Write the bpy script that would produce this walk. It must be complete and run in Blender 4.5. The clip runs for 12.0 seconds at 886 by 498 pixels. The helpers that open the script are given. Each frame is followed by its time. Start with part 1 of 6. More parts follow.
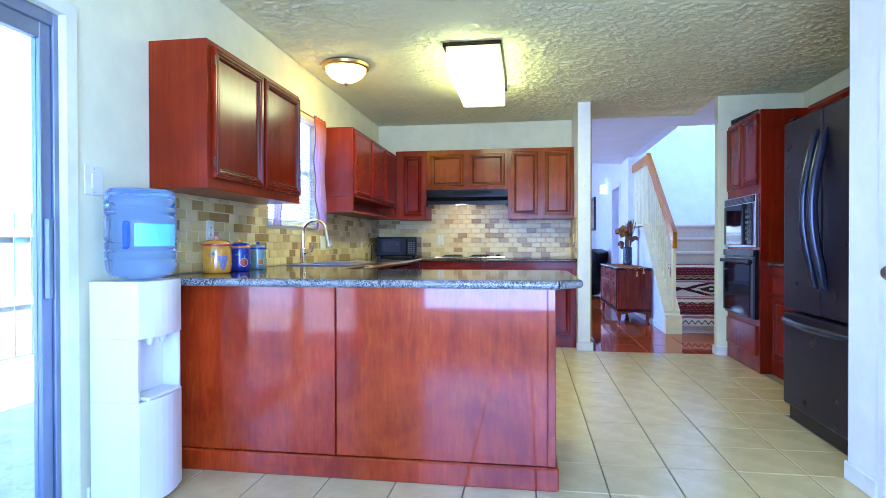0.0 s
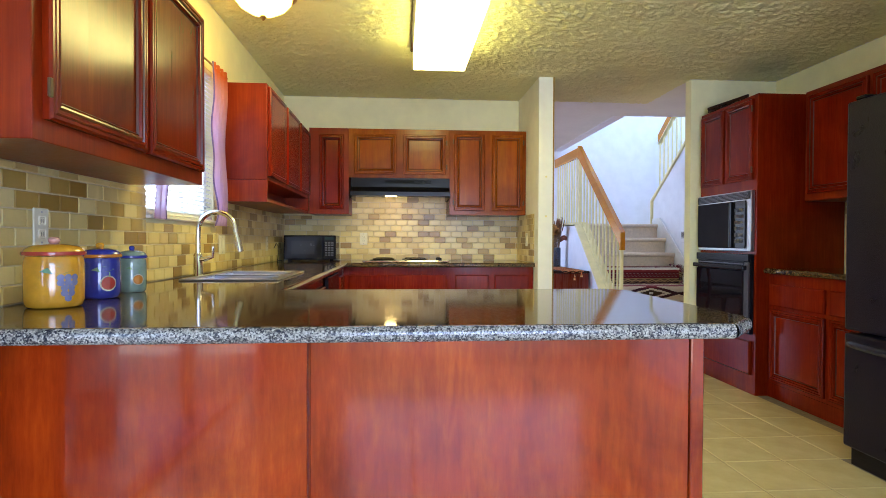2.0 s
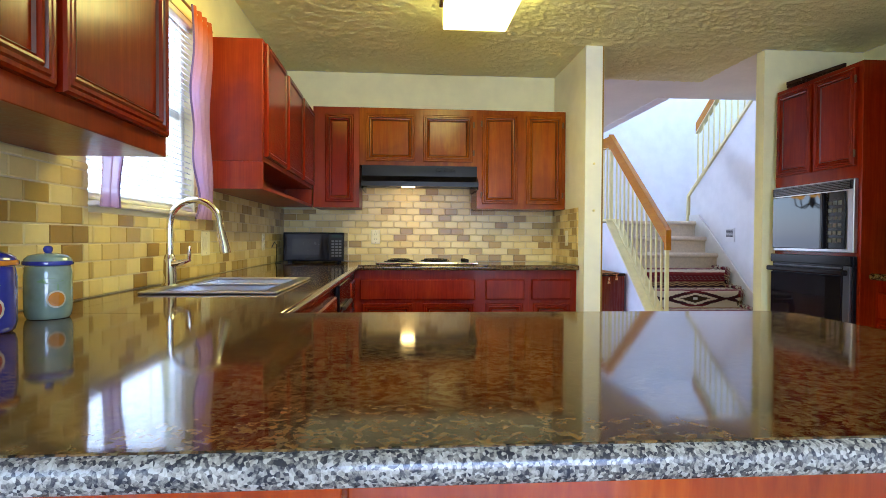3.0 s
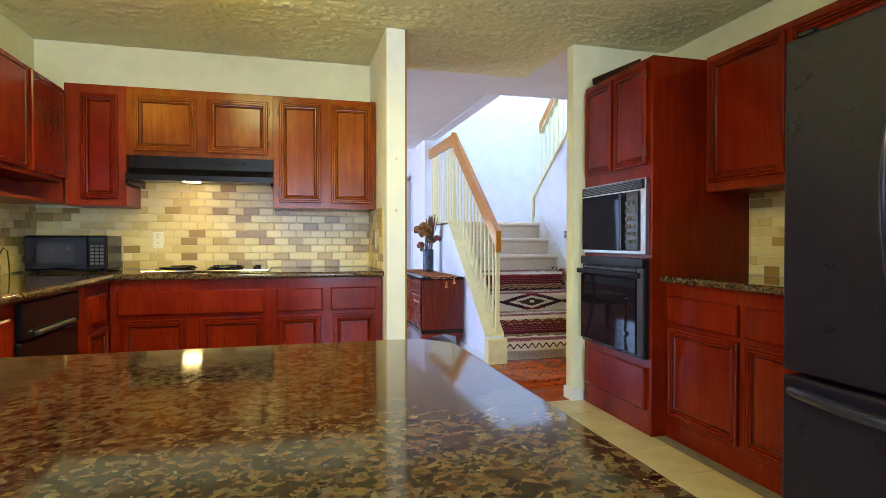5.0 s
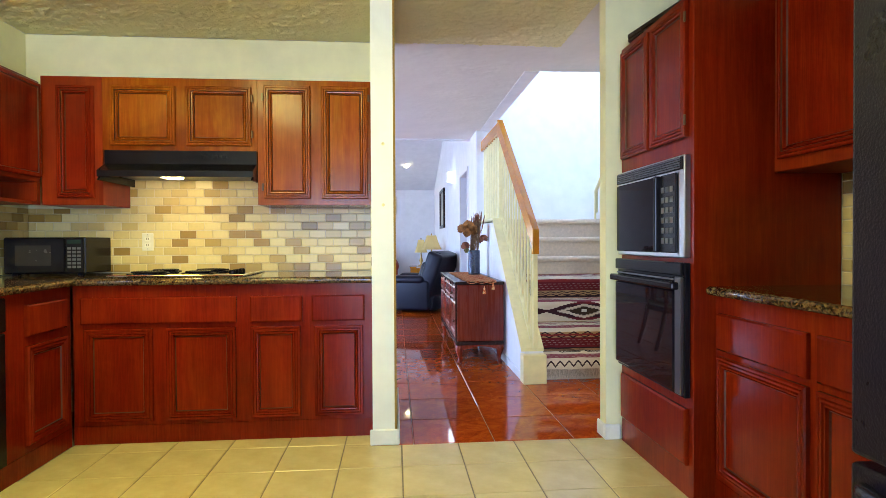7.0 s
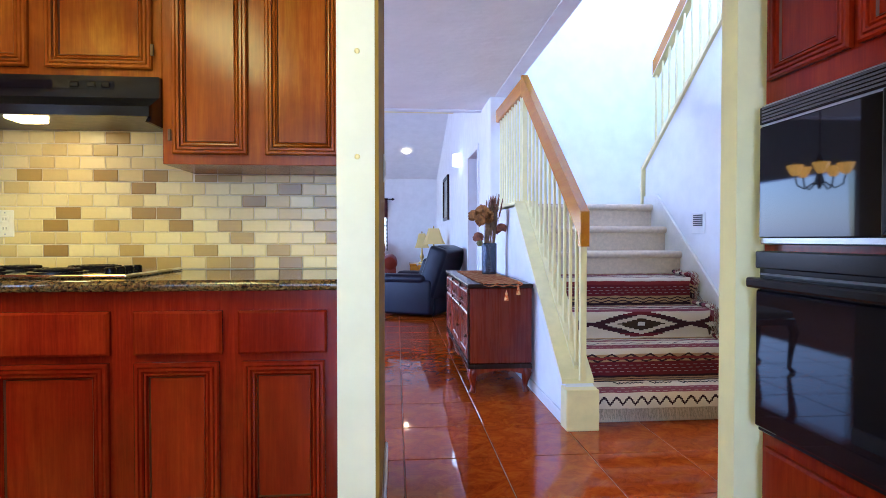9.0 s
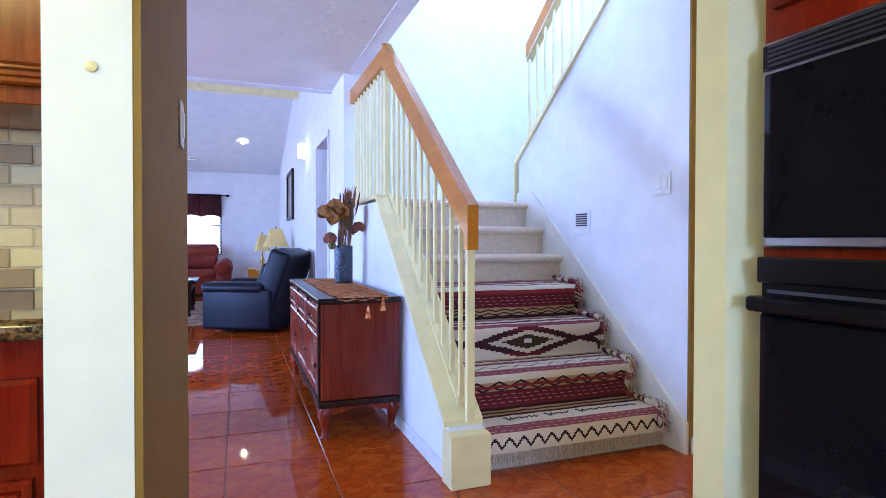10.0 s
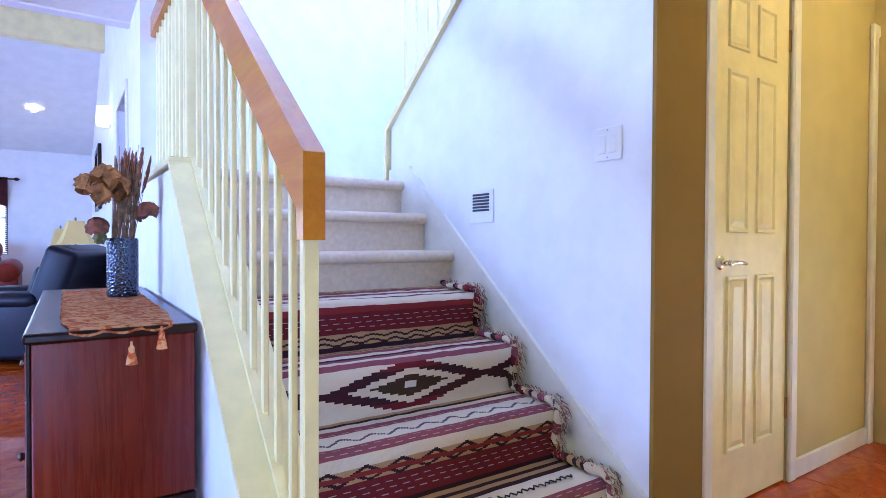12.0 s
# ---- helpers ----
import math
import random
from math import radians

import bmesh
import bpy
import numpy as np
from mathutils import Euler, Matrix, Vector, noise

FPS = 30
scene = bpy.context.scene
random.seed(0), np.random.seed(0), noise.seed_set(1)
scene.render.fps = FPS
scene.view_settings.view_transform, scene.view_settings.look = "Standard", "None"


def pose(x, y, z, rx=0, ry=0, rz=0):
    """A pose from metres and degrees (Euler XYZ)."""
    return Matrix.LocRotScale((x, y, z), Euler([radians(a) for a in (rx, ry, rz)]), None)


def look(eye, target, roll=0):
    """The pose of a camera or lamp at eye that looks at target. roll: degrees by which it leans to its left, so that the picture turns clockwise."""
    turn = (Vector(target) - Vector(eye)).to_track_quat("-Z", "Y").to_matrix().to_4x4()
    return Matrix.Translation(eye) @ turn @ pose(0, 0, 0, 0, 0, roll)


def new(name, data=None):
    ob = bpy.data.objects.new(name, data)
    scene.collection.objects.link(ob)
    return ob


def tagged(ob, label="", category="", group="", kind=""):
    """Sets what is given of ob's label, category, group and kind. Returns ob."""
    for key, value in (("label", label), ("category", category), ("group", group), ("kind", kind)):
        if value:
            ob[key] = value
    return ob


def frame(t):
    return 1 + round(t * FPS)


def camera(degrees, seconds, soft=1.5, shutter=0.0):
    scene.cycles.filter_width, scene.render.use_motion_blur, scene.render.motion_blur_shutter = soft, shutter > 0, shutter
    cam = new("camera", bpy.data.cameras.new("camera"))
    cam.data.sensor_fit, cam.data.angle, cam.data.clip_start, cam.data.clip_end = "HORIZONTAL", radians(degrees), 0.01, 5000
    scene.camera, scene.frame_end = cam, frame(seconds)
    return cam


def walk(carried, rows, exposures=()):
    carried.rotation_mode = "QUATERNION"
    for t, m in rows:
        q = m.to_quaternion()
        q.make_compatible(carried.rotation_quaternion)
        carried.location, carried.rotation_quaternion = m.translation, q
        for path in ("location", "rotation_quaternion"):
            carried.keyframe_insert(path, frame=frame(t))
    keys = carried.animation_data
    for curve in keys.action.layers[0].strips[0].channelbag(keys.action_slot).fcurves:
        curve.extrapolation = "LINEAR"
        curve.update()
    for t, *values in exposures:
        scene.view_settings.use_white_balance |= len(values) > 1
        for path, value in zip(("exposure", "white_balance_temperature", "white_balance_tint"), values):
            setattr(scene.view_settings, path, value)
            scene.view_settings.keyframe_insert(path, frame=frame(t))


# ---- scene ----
cam = camera(76.8, 12.0, soft=0.75)

PATH = [
    (0, (2.016, -6.425, 1.052), (1.718, -4.447, 1.034), -0.1),
    (0.5, (1.798, -6.351, 1.049), (1.857, -4.352, 1.032), -0.1),
    (1, (1.699, -6.052, 1.028), (1.835, -4.056, 1.013), -0.1),
    (1.5, (1.55, -5.69, 1.06), (1.69, -3.695, 1.039), -0.0),
    (2, (1.38, -5.353, 1.089), (1.529, -3.359, 1.059), 0.2),
    (2.5, (1.245, -4.94, 1.094), (1.394, -2.946, 1.064), 0.2),
    (2.7, (1.2, -4.792, 1.087), (1.347, -2.797, 1.054), 0.3),
    (4.3, (1.634, -4.369, 1.09), (2.007, -2.404, 1.0588), 0.2),
    (4.5, (1.722, -4.351, 1.075), (2.157, -2.399, 1.0488), 0.2),
    (5, (1.94, -4.306, 1.097), (2.457, -2.374, 1.0688), 0),
    (5.5, (2.167, -4.338, 1.108), (2.672, -2.404, 1.0858), -0.1),
    (6, (2.329, -4.298, 1.1), (2.704, -2.334, 1.0778), -0.2),
    (6.5, (2.51, -4.05, 1.115), (2.809, -2.073, 1.0918), -0.2),
    (7, (2.637, -3.82, 1.094), (2.807, -1.827, 1.0678), -0.3),
    (7.2, (2.693, -3.737, 1.102), (2.676, -1.738, 1.0758), -0.5),
    (8.8, (2.703, -2.711, 1.045), (2.751, -0.712, 1.006), 0.0),
    (9, (2.694, -2.559, 1.038), (2.861, -0.566, 1.001), -0.0),
    (9.5, (2.671, -2.189, 1.037), (3.217, -0.265, 1.003), 0.4),
    (10, (2.777, -1.774, 1.032), (3.471, 0.102, 1.004), 0.1),
    (10.5, (2.845, -1.4, 1.025), (3.647, 0.432, 0.993), 0.1),
    (11, (2.944, -1.128, 1.009), (3.926, 0.614, 0.982), 0.2),
    (11.5, (3.114, -0.968, 1.015), (4.138, 0.749, 0.985), 0.1),
    (12, (3.268, -0.767, 0.995), (4.385, 0.892, 0.965), 0.2),
]
walk(cam, [(t, look(eye, target, roll)) for t, eye, target, roll in PATH], ((0.0, 3.2, 4200, 18), (0.8, 3.15, 4500, 17), (1.5, 2.95, 5350, 14), (2.5, 2.95, 5650, 12), (4.3, 3.15, 5550, 10), (5.0, 3.25, 5500, 9), (5.5, 3.48, 5450, 8.5), (7.2, 3.45, 5450, 8.5), (9.0, 3.3, 4950, 16), (10.5, 3.4, 4700, 20), (12.0, 3.55, 4600, 22)))

# ---------- world, sun, large lights ----------
world = bpy.data.worlds.new("sky_world")
scene.world = world
world.use_nodes = True
wn = world.node_tree.nodes
sky = wn.new("ShaderNodeTexSky")
sky.sky_type = 'NISHITA'
sky.sun_disc = False
sky.sun_elevation = radians(52)
sky.sun_rotation = radians(60)
wn["Background"].inputs["Strength"].default_value = 0.15
world.node_tree.links.new(sky.outputs["Color"], wn["Background"].inputs["Color"])

sun = new("sun", bpy.data.lights.new("sun", 'SUN'))
sun.data.energy, sun.data.angle, sun.data.color = 5.0, radians(0.6), (1.0, 0.95, 0.88)
sun.matrix_world = look((0, 0, 10), (-5.3, -3.1, 10 - 7.9))


def opening_light(name, at, target, w, h, power, color=(0.80, 0.88, 1.0)):
    """An area lamp as daylight from an opening; some openings are unseen and added."""
    la = bpy.data.lights.new(name, 'AREA')
    la.shape, la.size, la.size_y, la.energy, la.color = 'RECTANGLE', w, h, power, color
    ob = new(name, la)
    ob.matrix_world = look(at, target)
    return ob


DAY = (0.46, 0.59, 1.0)
opening_light("upstairs_window_light", (4.9, 0.50, 3.9), (4.9, 3.0, 3.9), 1.9, 1.5, 4.2, DAY)
opening_light("dining_window_light", (-1.9, 2.0, 1.45), (3.0, 2.0, 1.2), 1.6, 1.3, 22, DAY)
# unseen lamp behind the start, added to brighten the peninsula panels
opening_light("breakfast_fill_light", (1.95, -7.62, 1.2), (1.95, 0.0, 1.1), 2.1, 1.7, 12, (0.50, 0.60, 1.0))
opening_light("sink_window_light", (0.165, -2.42, 1.63), (3.0, -2.42, 1.45), 0.80, 0.78, 1.6, (0.62, 0.74, 1.0))
# added lamp on the unseen left side, brightens the living room
opening_light("living_fill_light", (-1.9, 6.6, 1.45), (3.0, 6.6, 1.2), 2.4, 1.3, 5, DAY)


# ---------- mesh helpers ----------
def box(bm, x0, y0, z0, x1, y1, z1, bev=0.0, seg=1):
    vs = [bm.verts.new((x, y, z)) for x in (x0, x1) for y in (y0, y1) for z in (z0, z1)]
    fs = [bm.faces.new([vs[i] for i in f]) for f in ((0, 1, 3, 2), (4, 6, 7, 5), (0, 4, 5, 1), (2, 3, 7, 6), (0, 2, 6, 4), (1, 5, 7, 3))]
    if bev:
        es = list({e for f in fs for e in f.edges})
        bmesh.ops.bevel(bm, geom=es, offset=bev, segments=seg, affect='EDGES', profile=0.5)
    return bm


def B(*a, **k):
    return box(bmesh.new(), *a, **k)


def lathe(bm, prof, seg=24, at=(0, 0, 0), cap=True):
    rows = []
    for r, z in prof:
        rows.append([bm.verts.new((at[0] + r * math.cos(2 * math.pi * i / seg), at[1] + r * math.sin(2 * math.pi * i / seg), at[2] + z)) for i in range(seg)])
    for a, b in zip(rows, rows[1:]):
        for i in range(seg):
            bm.faces.new((a[i], a[(i + 1) % seg], b[(i + 1) % seg], b[i]))
    if cap:
        bm.faces.new(rows[0][::-1])
        bm.faces.new(rows[-1])
    return bm


def tube(bm, pts, r, seg=10, cap=True, flat=1.0):
    """A round bar along pts; r one radius or one for each point."""
    pts = [Vector(p) for p in pts]
    rr = r if isinstance(r, (list, tuple)) else [r] * len(pts)
    rows, up = [], None
    for i, p in enumerate(pts):
        d = (pts[min(i + 1, len(pts) - 1)] - pts[max(i - 1, 0)]).normalized()
        if up is None:
            up = Vector((0, 0, 1)) if abs(d.z) < 0.9 else Vector((1, 0, 0))
        s = d.cross(up).normalized()
        up = s.cross(d).normalized()
        rows.append([bm.verts.new(p + rr[i] * (math.cos(2 * math.pi * k / seg) * s + flat * math.sin(2 * math.pi * k / seg) * up)) for k in range(seg)])
    for a, b in zip(rows, rows[1:]):
        for k in range(seg):
            bm.faces.new((a[k], a[(k + 1) % seg], b[(k + 1) % seg], b[k]))
    if cap:
        bm.faces.new(rows[0][::-1])
        bm.faces.new(rows[-1])
    return bm


def prism(bm, poly, axis, a, b):
    """A polygon drawn out along an axis; poly holds the other two coordinates in order."""
    def at(p, v):
        return {"x": (v, p[0], p[1]), "y": (p[0], v, p[1]), "z": (p[0], p[1], v)}[axis]
    lo = [bm.verts.new(at(p, a)) for p in poly]
    hi = [bm.verts.new(at(p, b)) for p in poly]
    n = len(poly)
    bm.faces.new(lo)
    bm.faces.new(hi[::-1])
    for i in range(n):
        bm.faces.new((lo[i], hi[i], hi[(i + 1) % n], lo[(i + 1) % n]))
    bmesh.ops.recalc_face_normals(bm, faces=bm.faces)
    return bm


def rings(bm, x0, z0, w, h, prof, y=0.0):
    """A moulded panel facing -y: prof holds (inset, proud) from the outer edge inwards."""
    loops = []
    for ins, d in prof:
        loops.append([bm.verts.new(p) for p in ((x0 + ins, y - d, z0 + ins), (x0 + w - ins, y - d, z0 + ins), (x0 + w - ins, y - d, z0 + h - ins), (x0 + ins, y - d, z0 + h - ins))])
    for a, b in zip(loops, loops[1:]):
        for i in range(4):
            bm.faces.new((a[i], a[(i + 1) % 4], b[(i + 1) % 4], b[i]))
    bm.faces.new(loops[-1])
    bm.faces.new(loops[0][::-1])
    return bm


DOOR = ((0, 0), (0, 0.015), (0.005, 0.021), (0.013, 0.021), (0.016, 0.016), (0.019, 0.021), (0.027, 0.021), (0.030, 0.013), (0.035, 0.019), (0.040, 0.018), (0.043, 0.008), (0.047, 0.012), (0.051, 0.006))
GLAZED = (6, 11)
DRAWER = ((0, 0), (0, 0.014), (0.008, 0.021))
SLAB = ((0, 0), (0, 0.013), (0.005, 0.020), (0.024, 0.020), (0.029, 0.015), (0.036, 0.016))


def link(name, mesh, parent=None, m=None):
    ob = new(name, mesh)
    if parent is not None:
        ob.parent = parent
    if m is not None:
        ob.matrix_basis = m
    return ob


def part(name, bm, material, parent=None, label="", m=None, smooth=0):
    """Links a bmesh as one mesh object under a thing or a part."""
    bmesh.ops.recalc_face_normals(bm, faces=bm.faces)
    me = bpy.data.meshes.new(name)
    bm.to_mesh(me)
    bm.free()
    if material:
        me.materials.append(material)
    if smooth:
        me.shade_smooth()
        me.set_sharp_from_angle(angle=radians(smooth))
    ob = link(name, me, parent, m)
    if label:
        ob["label"] = label
    return ob


def thing(name, m, label, category, group="", kind=""):
    ob = new(name)
    ob.empty_display_size = 0.1
    ob.matrix_basis = m
    return tagged(ob, label, category, group, kind)


def structure(name, bm, material, label="", smooth=0):
    return tagged(part(name, bm, material, smooth=smooth), label, "", "", "structure")


# ---------- materials ----------
def rgb(*c):
    return (*c, 1.0)


class Mat:
    """A node material on Principled, in object coordinates in metres."""
    def __init__(self, name, rough=0.5, metallic=0.0, spec=0.5, coat=0.0, coat_rough=0.05):
        self.m = bpy.data.materials.new(name)
        self.m.use_nodes = True
        self.t = self.m.node_tree
        self.b = self.t.nodes["Principled BSDF"]
        self.b.inputs["Roughness"].default_value = rough
        self.b.inputs["Metallic"].default_value = metallic
        self.b.inputs["Specular IOR Level"].default_value = spec
        self.b.inputs["Coat Weight"].default_value = coat
        self.b.inputs["Coat Roughness"].default_value = coat_rough
        self.co = self.node("ShaderNodeTexCoord").outputs["Object"]

    def node(self, kind, **inputs):
        n = self.t.nodes.new(kind)
        for k, v in inputs.items():
            self.set(n, k, v)
        return n

    def set(self, n, k, v):
        s = n.inputs[int(k[1:])] if k[0] == "i" and k[1:].isdigit() else n.inputs[k.replace("_", " ")]
        if isinstance(v, bpy.types.NodeSocket):
            self.t.links.new(v, s)
        else:
            s.default_value = v

    def mapped(self, sx, sy, sz, co=None, loc=(0, 0, 0), rz=0.0):
        n = self.node("ShaderNodeMapping", Vector=co or self.co, Scale=(sx, sy, sz), Location=loc, Rotation=(0, 0, rz))
        return n.outputs[0]

    def noise(self, scale, detail=4.0, rough=0.55, co=None, distortion=0.0):
        return self.node("ShaderNodeTexNoise", Vector=co or self.co, Scale=scale, Detail=detail, Roughness=rough, Distortion=distortion).outputs["Fac"]

    def voronoi(self, scale, co=None, out="Distance", feature='F1'):
        n = self.t.nodes.new("ShaderNodeTexVoronoi")
        n.feature = feature
        self.set(n, "Vector", co or self.co)
        self.set(n, "Scale", scale)
        return n.outputs[out]

    def ramp(self, fac, *stops, constant=False):
        n = self.t.nodes.new("ShaderNodeValToRGB")
        self.set(n, "Fac", fac)
        e = n.color_ramp.elements
        if constant:
            n.color_ramp.interpolation = 'CONSTANT'
        while len(e) < len(stops):
            e.new(0.5)
        for el, (p, c) in zip(e, stops):
            el.position, el.color = p, (*c, 1.0)
        return n.outputs["Color"]

    def mix(self, fac, a, b, kind='MIX'):
        n = self.t.nodes.new("ShaderNodeMix")
        n.data_type, n.blend_type = 'RGBA', kind
        self.set(n, "i0", fac)
        for i, v in ((6, a), (7, b)):
            self.set(n, "i%d" % i, (*v, 1.0) if isinstance(v, tuple) and len(v) == 3 else v)
        return n.outputs[2]

    def math(self, op, a, b=0.0, c=0.0):
        n = self.t.nodes.new("ShaderNodeMath")
        n.operation = op
        for i, v in enumerate((a, b, c)):
            self.set(n, "i%d" % i, v)
        return n.outputs[0]

    def random(self):
        return self.node("ShaderNodeObjectInfo").outputs["Random"]

    def island(self):
        return self.node("ShaderNodeNewGeometry").outputs["Random Per Island"]

    def color(self, c):
        self.set(self.b, "Base_Color", (*c, 1.0) if isinstance(c, tuple) and len(c) == 3 else c)
        return self

    def rough(self, fac, lo, hi):
        n = self.node("ShaderNodeMapRange", Value=fac, To_Min=lo, To_Max=hi)
        self.set(self.b, "Roughness", n.outputs[0])
        return self

    def bump(self, height, strength=0.3, dist=0.01):
        n = self.node("ShaderNodeBump", Height=height, Strength=strength, Distance=dist)
        self.set(self.b, "Normal", n.outputs[0])
        return self


def plain(name, c, rough=0.5, metallic=0.0, vary=0.12, scale=6.0, bump=0.0, bscale=120.0, coat=0.0, spec=0.5):
    """A surface of one colour with faint stains and grain."""
    a = Mat(name, rough, metallic, spec, coat)
    lo = tuple(v * (1 - vary) for v in c)
    hi = tuple(min(1, v * (1 + vary * 0.5)) for v in c)
    n = a.noise(scale, 5, 0.6)
    a.color(a.ramp(n, (0.35, lo), (0.65, hi)))
    a.rough(a.noise(scale * 4, 3), max(0.02, rough * 0.8), min(1, rough * 1.25))
    if bump:
        a.bump(a.noise(bscale, 3), bump, 0.002)
    return a.m


def wood(name, dark, mid, light, rough=0.18, sx=44.0, sz=2.2, coat=0.14, axis="z", spec=0.14, blotchy=0.8, relief=0.10):
    a = Mat(name, rough, 0, spec, coat, 0.05 if coat > 0.9 else 0.15)
    sc = {"z": (sx, sx, sz), "x": (sz, sx, sx), "y": (sx, sz, sx)}[axis]
    shift = a.node("ShaderNodeVectorMath", i0=a.co, i1=(0, 0, 0))
    rnd = a.node("ShaderNodeCombineXYZ", X=a.random(), Y=a.random(), Z=a.random())
    sc7 = a.node("ShaderNodeVectorMath", i0=rnd.outputs[0], i1=(7.0, 5.0, 9.0))
    sc7.operation = 'MULTIPLY'
    a.set(shift, "i1", sc7.outputs[0])
    co = a.mapped(*sc, co=shift.outputs[0])
    grain = a.noise(1.0, 6, 0.65, co, 0.6)
    blotch = a.ramp(a.noise(1.9, 5, 0.6, shift.outputs[0], 0.5), (0.35, (0, 0, 0)), (0.68, (1, 1, 1)))
    fine = a.noise(1.0, 4, 0.7, a.mapped(sc[0] * 3.1, sc[1] * 3.1, sc[2] * 3.1, co=shift.outputs[0]), 0.3)
    c = a.ramp(a.mix(0.45, grain, fine), (0.20, dark), (0.50, mid), (0.80, light))
    warm = a.ramp(a.noise(1.0, 5, 0.65, a.mapped(sc[0] * 0.12, sc[1] * 0.12, sc[2] * 0.5, co=shift.outputs[0]), 1.2), (0.45, (0, 0, 0)), (0.72, (1, 1, 1)))
    c = a.mix(a.math('MULTIPLY', warm, blotchy), c, a.mix(1.0, c, (1.2, 1.9, 1.3), 'MULTIPLY'))
    c2 = a.mix(a.math('MULTIPLY', blotch, blotchy), c, a.mix(1.0, c, (0.46, 0.30, 0.26), 'MULTIPLY'))
    a.color(c2)
    a.rough(grain, rough * 0.8, rough * 1.5)
    a.bump(grain, relief, 0.002)
    return a.m


M = {}
M["wall"] = plain("cream_wall_paint", (0.82, 0.80, 0.51), 0.75, vary=0.06, bump=0.12, bscale=160)
M["wall_pale"] = plain("pale_wall_paint", (0.82, 0.82, 0.73), 0.75, vary=0.05, bump=0.12, bscale=160)
M["wall_white"] = plain("white_wall_paint", (0.82, 0.82, 0.82), 0.75, vary=0.05, bump=0.15, bscale=120)
M["wall_tan"] = plain("tan_wall_paint", (0.58, 0.50, 0.20), 0.75, vary=0.06, bump=0.15, bscale=120)
# shade on two hall wall faces, put into the base colour as brown
M["wall_shaded"] = plain("shaded_wall_brown", (0.26, 0.15, 0.010), 0.75, vary=0.06, bump=0.15, bscale=120)
M["trim"] = plain("white_trim_paint", (0.80, 0.79, 0.72), 0.4, vary=0.08, scale=9, bump=0.06, bscale=60)
M["trim_cream"] = plain("cream_gloss_paint", (0.86, 0.76, 0.36), 0.35, vary=0.08, scale=9)
M["cherry"] = wood("cherry_wood", (0.115, 0.005, 0.0005), (0.20, 0.012, 0.0007), (0.30, 0.026, 0.001))
# copy of the cherry with the hood's warm light put into its colour
M["cherry_lit"] = wood("cherry_wood_lit", (0.17, 0.028, 0.001), (0.28, 0.060, 0.0012), (0.39, 0.108, 0.002))
M["cherry_side"] = wood("cherry_veneer", (0.16, 0.011, 0.0006), (0.24, 0.022, 0.0008), (0.32, 0.042, 0.001), 0.28, 60, 1.6, 0.06, "z", 0.18)
M["panel"] = wood("varnished_cherry_panel", (0.20, 0.014, 0.001), (0.37, 0.036, 0.0015), (0.54, 0.080, 0.002), 0.2, 24, 3.2, 0.95, "z", 0.2, 1.0, 0.012)
M["mahogany"] = wood("mahogany", (0.16, 0.013, 0.0015), (0.25, 0.025, 0.002), (0.34, 0.044, 0.003), 0.24, coat=0.25, spec=0.22)
M["darkwood"] = wood("dark_edge_wood", (0.012, 0.006, 0.004), (0.03, 0.012, 0.007), (0.05, 0.02, 0.011), 0.22)
M["oak"] = wood("orange_oak", (0.44, 0.150, 0.004), (0.52, 0.195, 0.005), (0.60, 0.24, 0.008), 0.2, 40, 3, 0.2, "y", 0.25, 0.2)
M["black"] = plain("black_enamel", (0.008, 0.007, 0.009), 0.2, vary=0.2, spec=0.2)
M["black_glass"] = plain("black_oven_glass", (0.006, 0.006, 0.010), 0.03, vary=0.1, spec=0.22)
M["glaze"] = plain("dark_antique_glaze", (0.085, 0.014, 0.002), 0.3, vary=0.3, scale=20)
M["steel"] = plain("brushed_steel", (0.48, 0.48, 0.50), 0.30, 1.0, vary=0.06)
M["chrome"] = plain("chrome", (0.80, 0.80, 0.80), 0.08, 1.0, vary=0.02)
M["brass"] = plain("aged_brass", (0.42, 0.28, 0.09), 0.3, 1.0, vary=0.15)
M["hinge"] = plain("dark_aged_hinge", (0.10, 0.055, 0.025), 0.35, 0.8, vary=0.2)
M["white_plastic"] = plain("white_plastic", (0.82, 0.82, 0.80), 0.35, vary=0.04)
M["ivory"] = plain("ivory_plastic", (0.85, 0.81, 0.64), 0.4, vary=0.04)
M["grout"] = plain("tan_grout", (0.20, 0.16, 0.10), 0.9, vary=0.2, scale=30)
M["grout_dark"] = plain("pale_grout_hall", (0.33, 0.20, 0.12), 0.7, vary=0.25, scale=20)
M["splash_grout"] = plain("backsplash_grout", (0.72, 0.63, 0.42), 0.9, vary=0.1, scale=30)
M["carpet"] = plain("beige_carpet", (0.70, 0.575, 0.42), 0.95, vary=0.10, scale=40, bump=0.5, bscale=420)
M["handle_grey"] = plain("satin_black_handle", (0.035, 0.035, 0.055), 0.22, 0.5, vary=0.1)
M["steel_dark"] = plain("dark_steel", (0.10, 0.10, 0.11), 0.35, 0.8, vary=0.1)
M["shade"] = plain("amber_shade", (0.75, 0.55, 0.18), 0.7, vary=0.06)


def emit(name, c, s):
    a = Mat(name, 0.4)
    a.color(c)
    a.set(a.b, "Emission_Color", (*c, 1.0))
    a.set(a.b, "Emission_Strength", s)
    return a.m


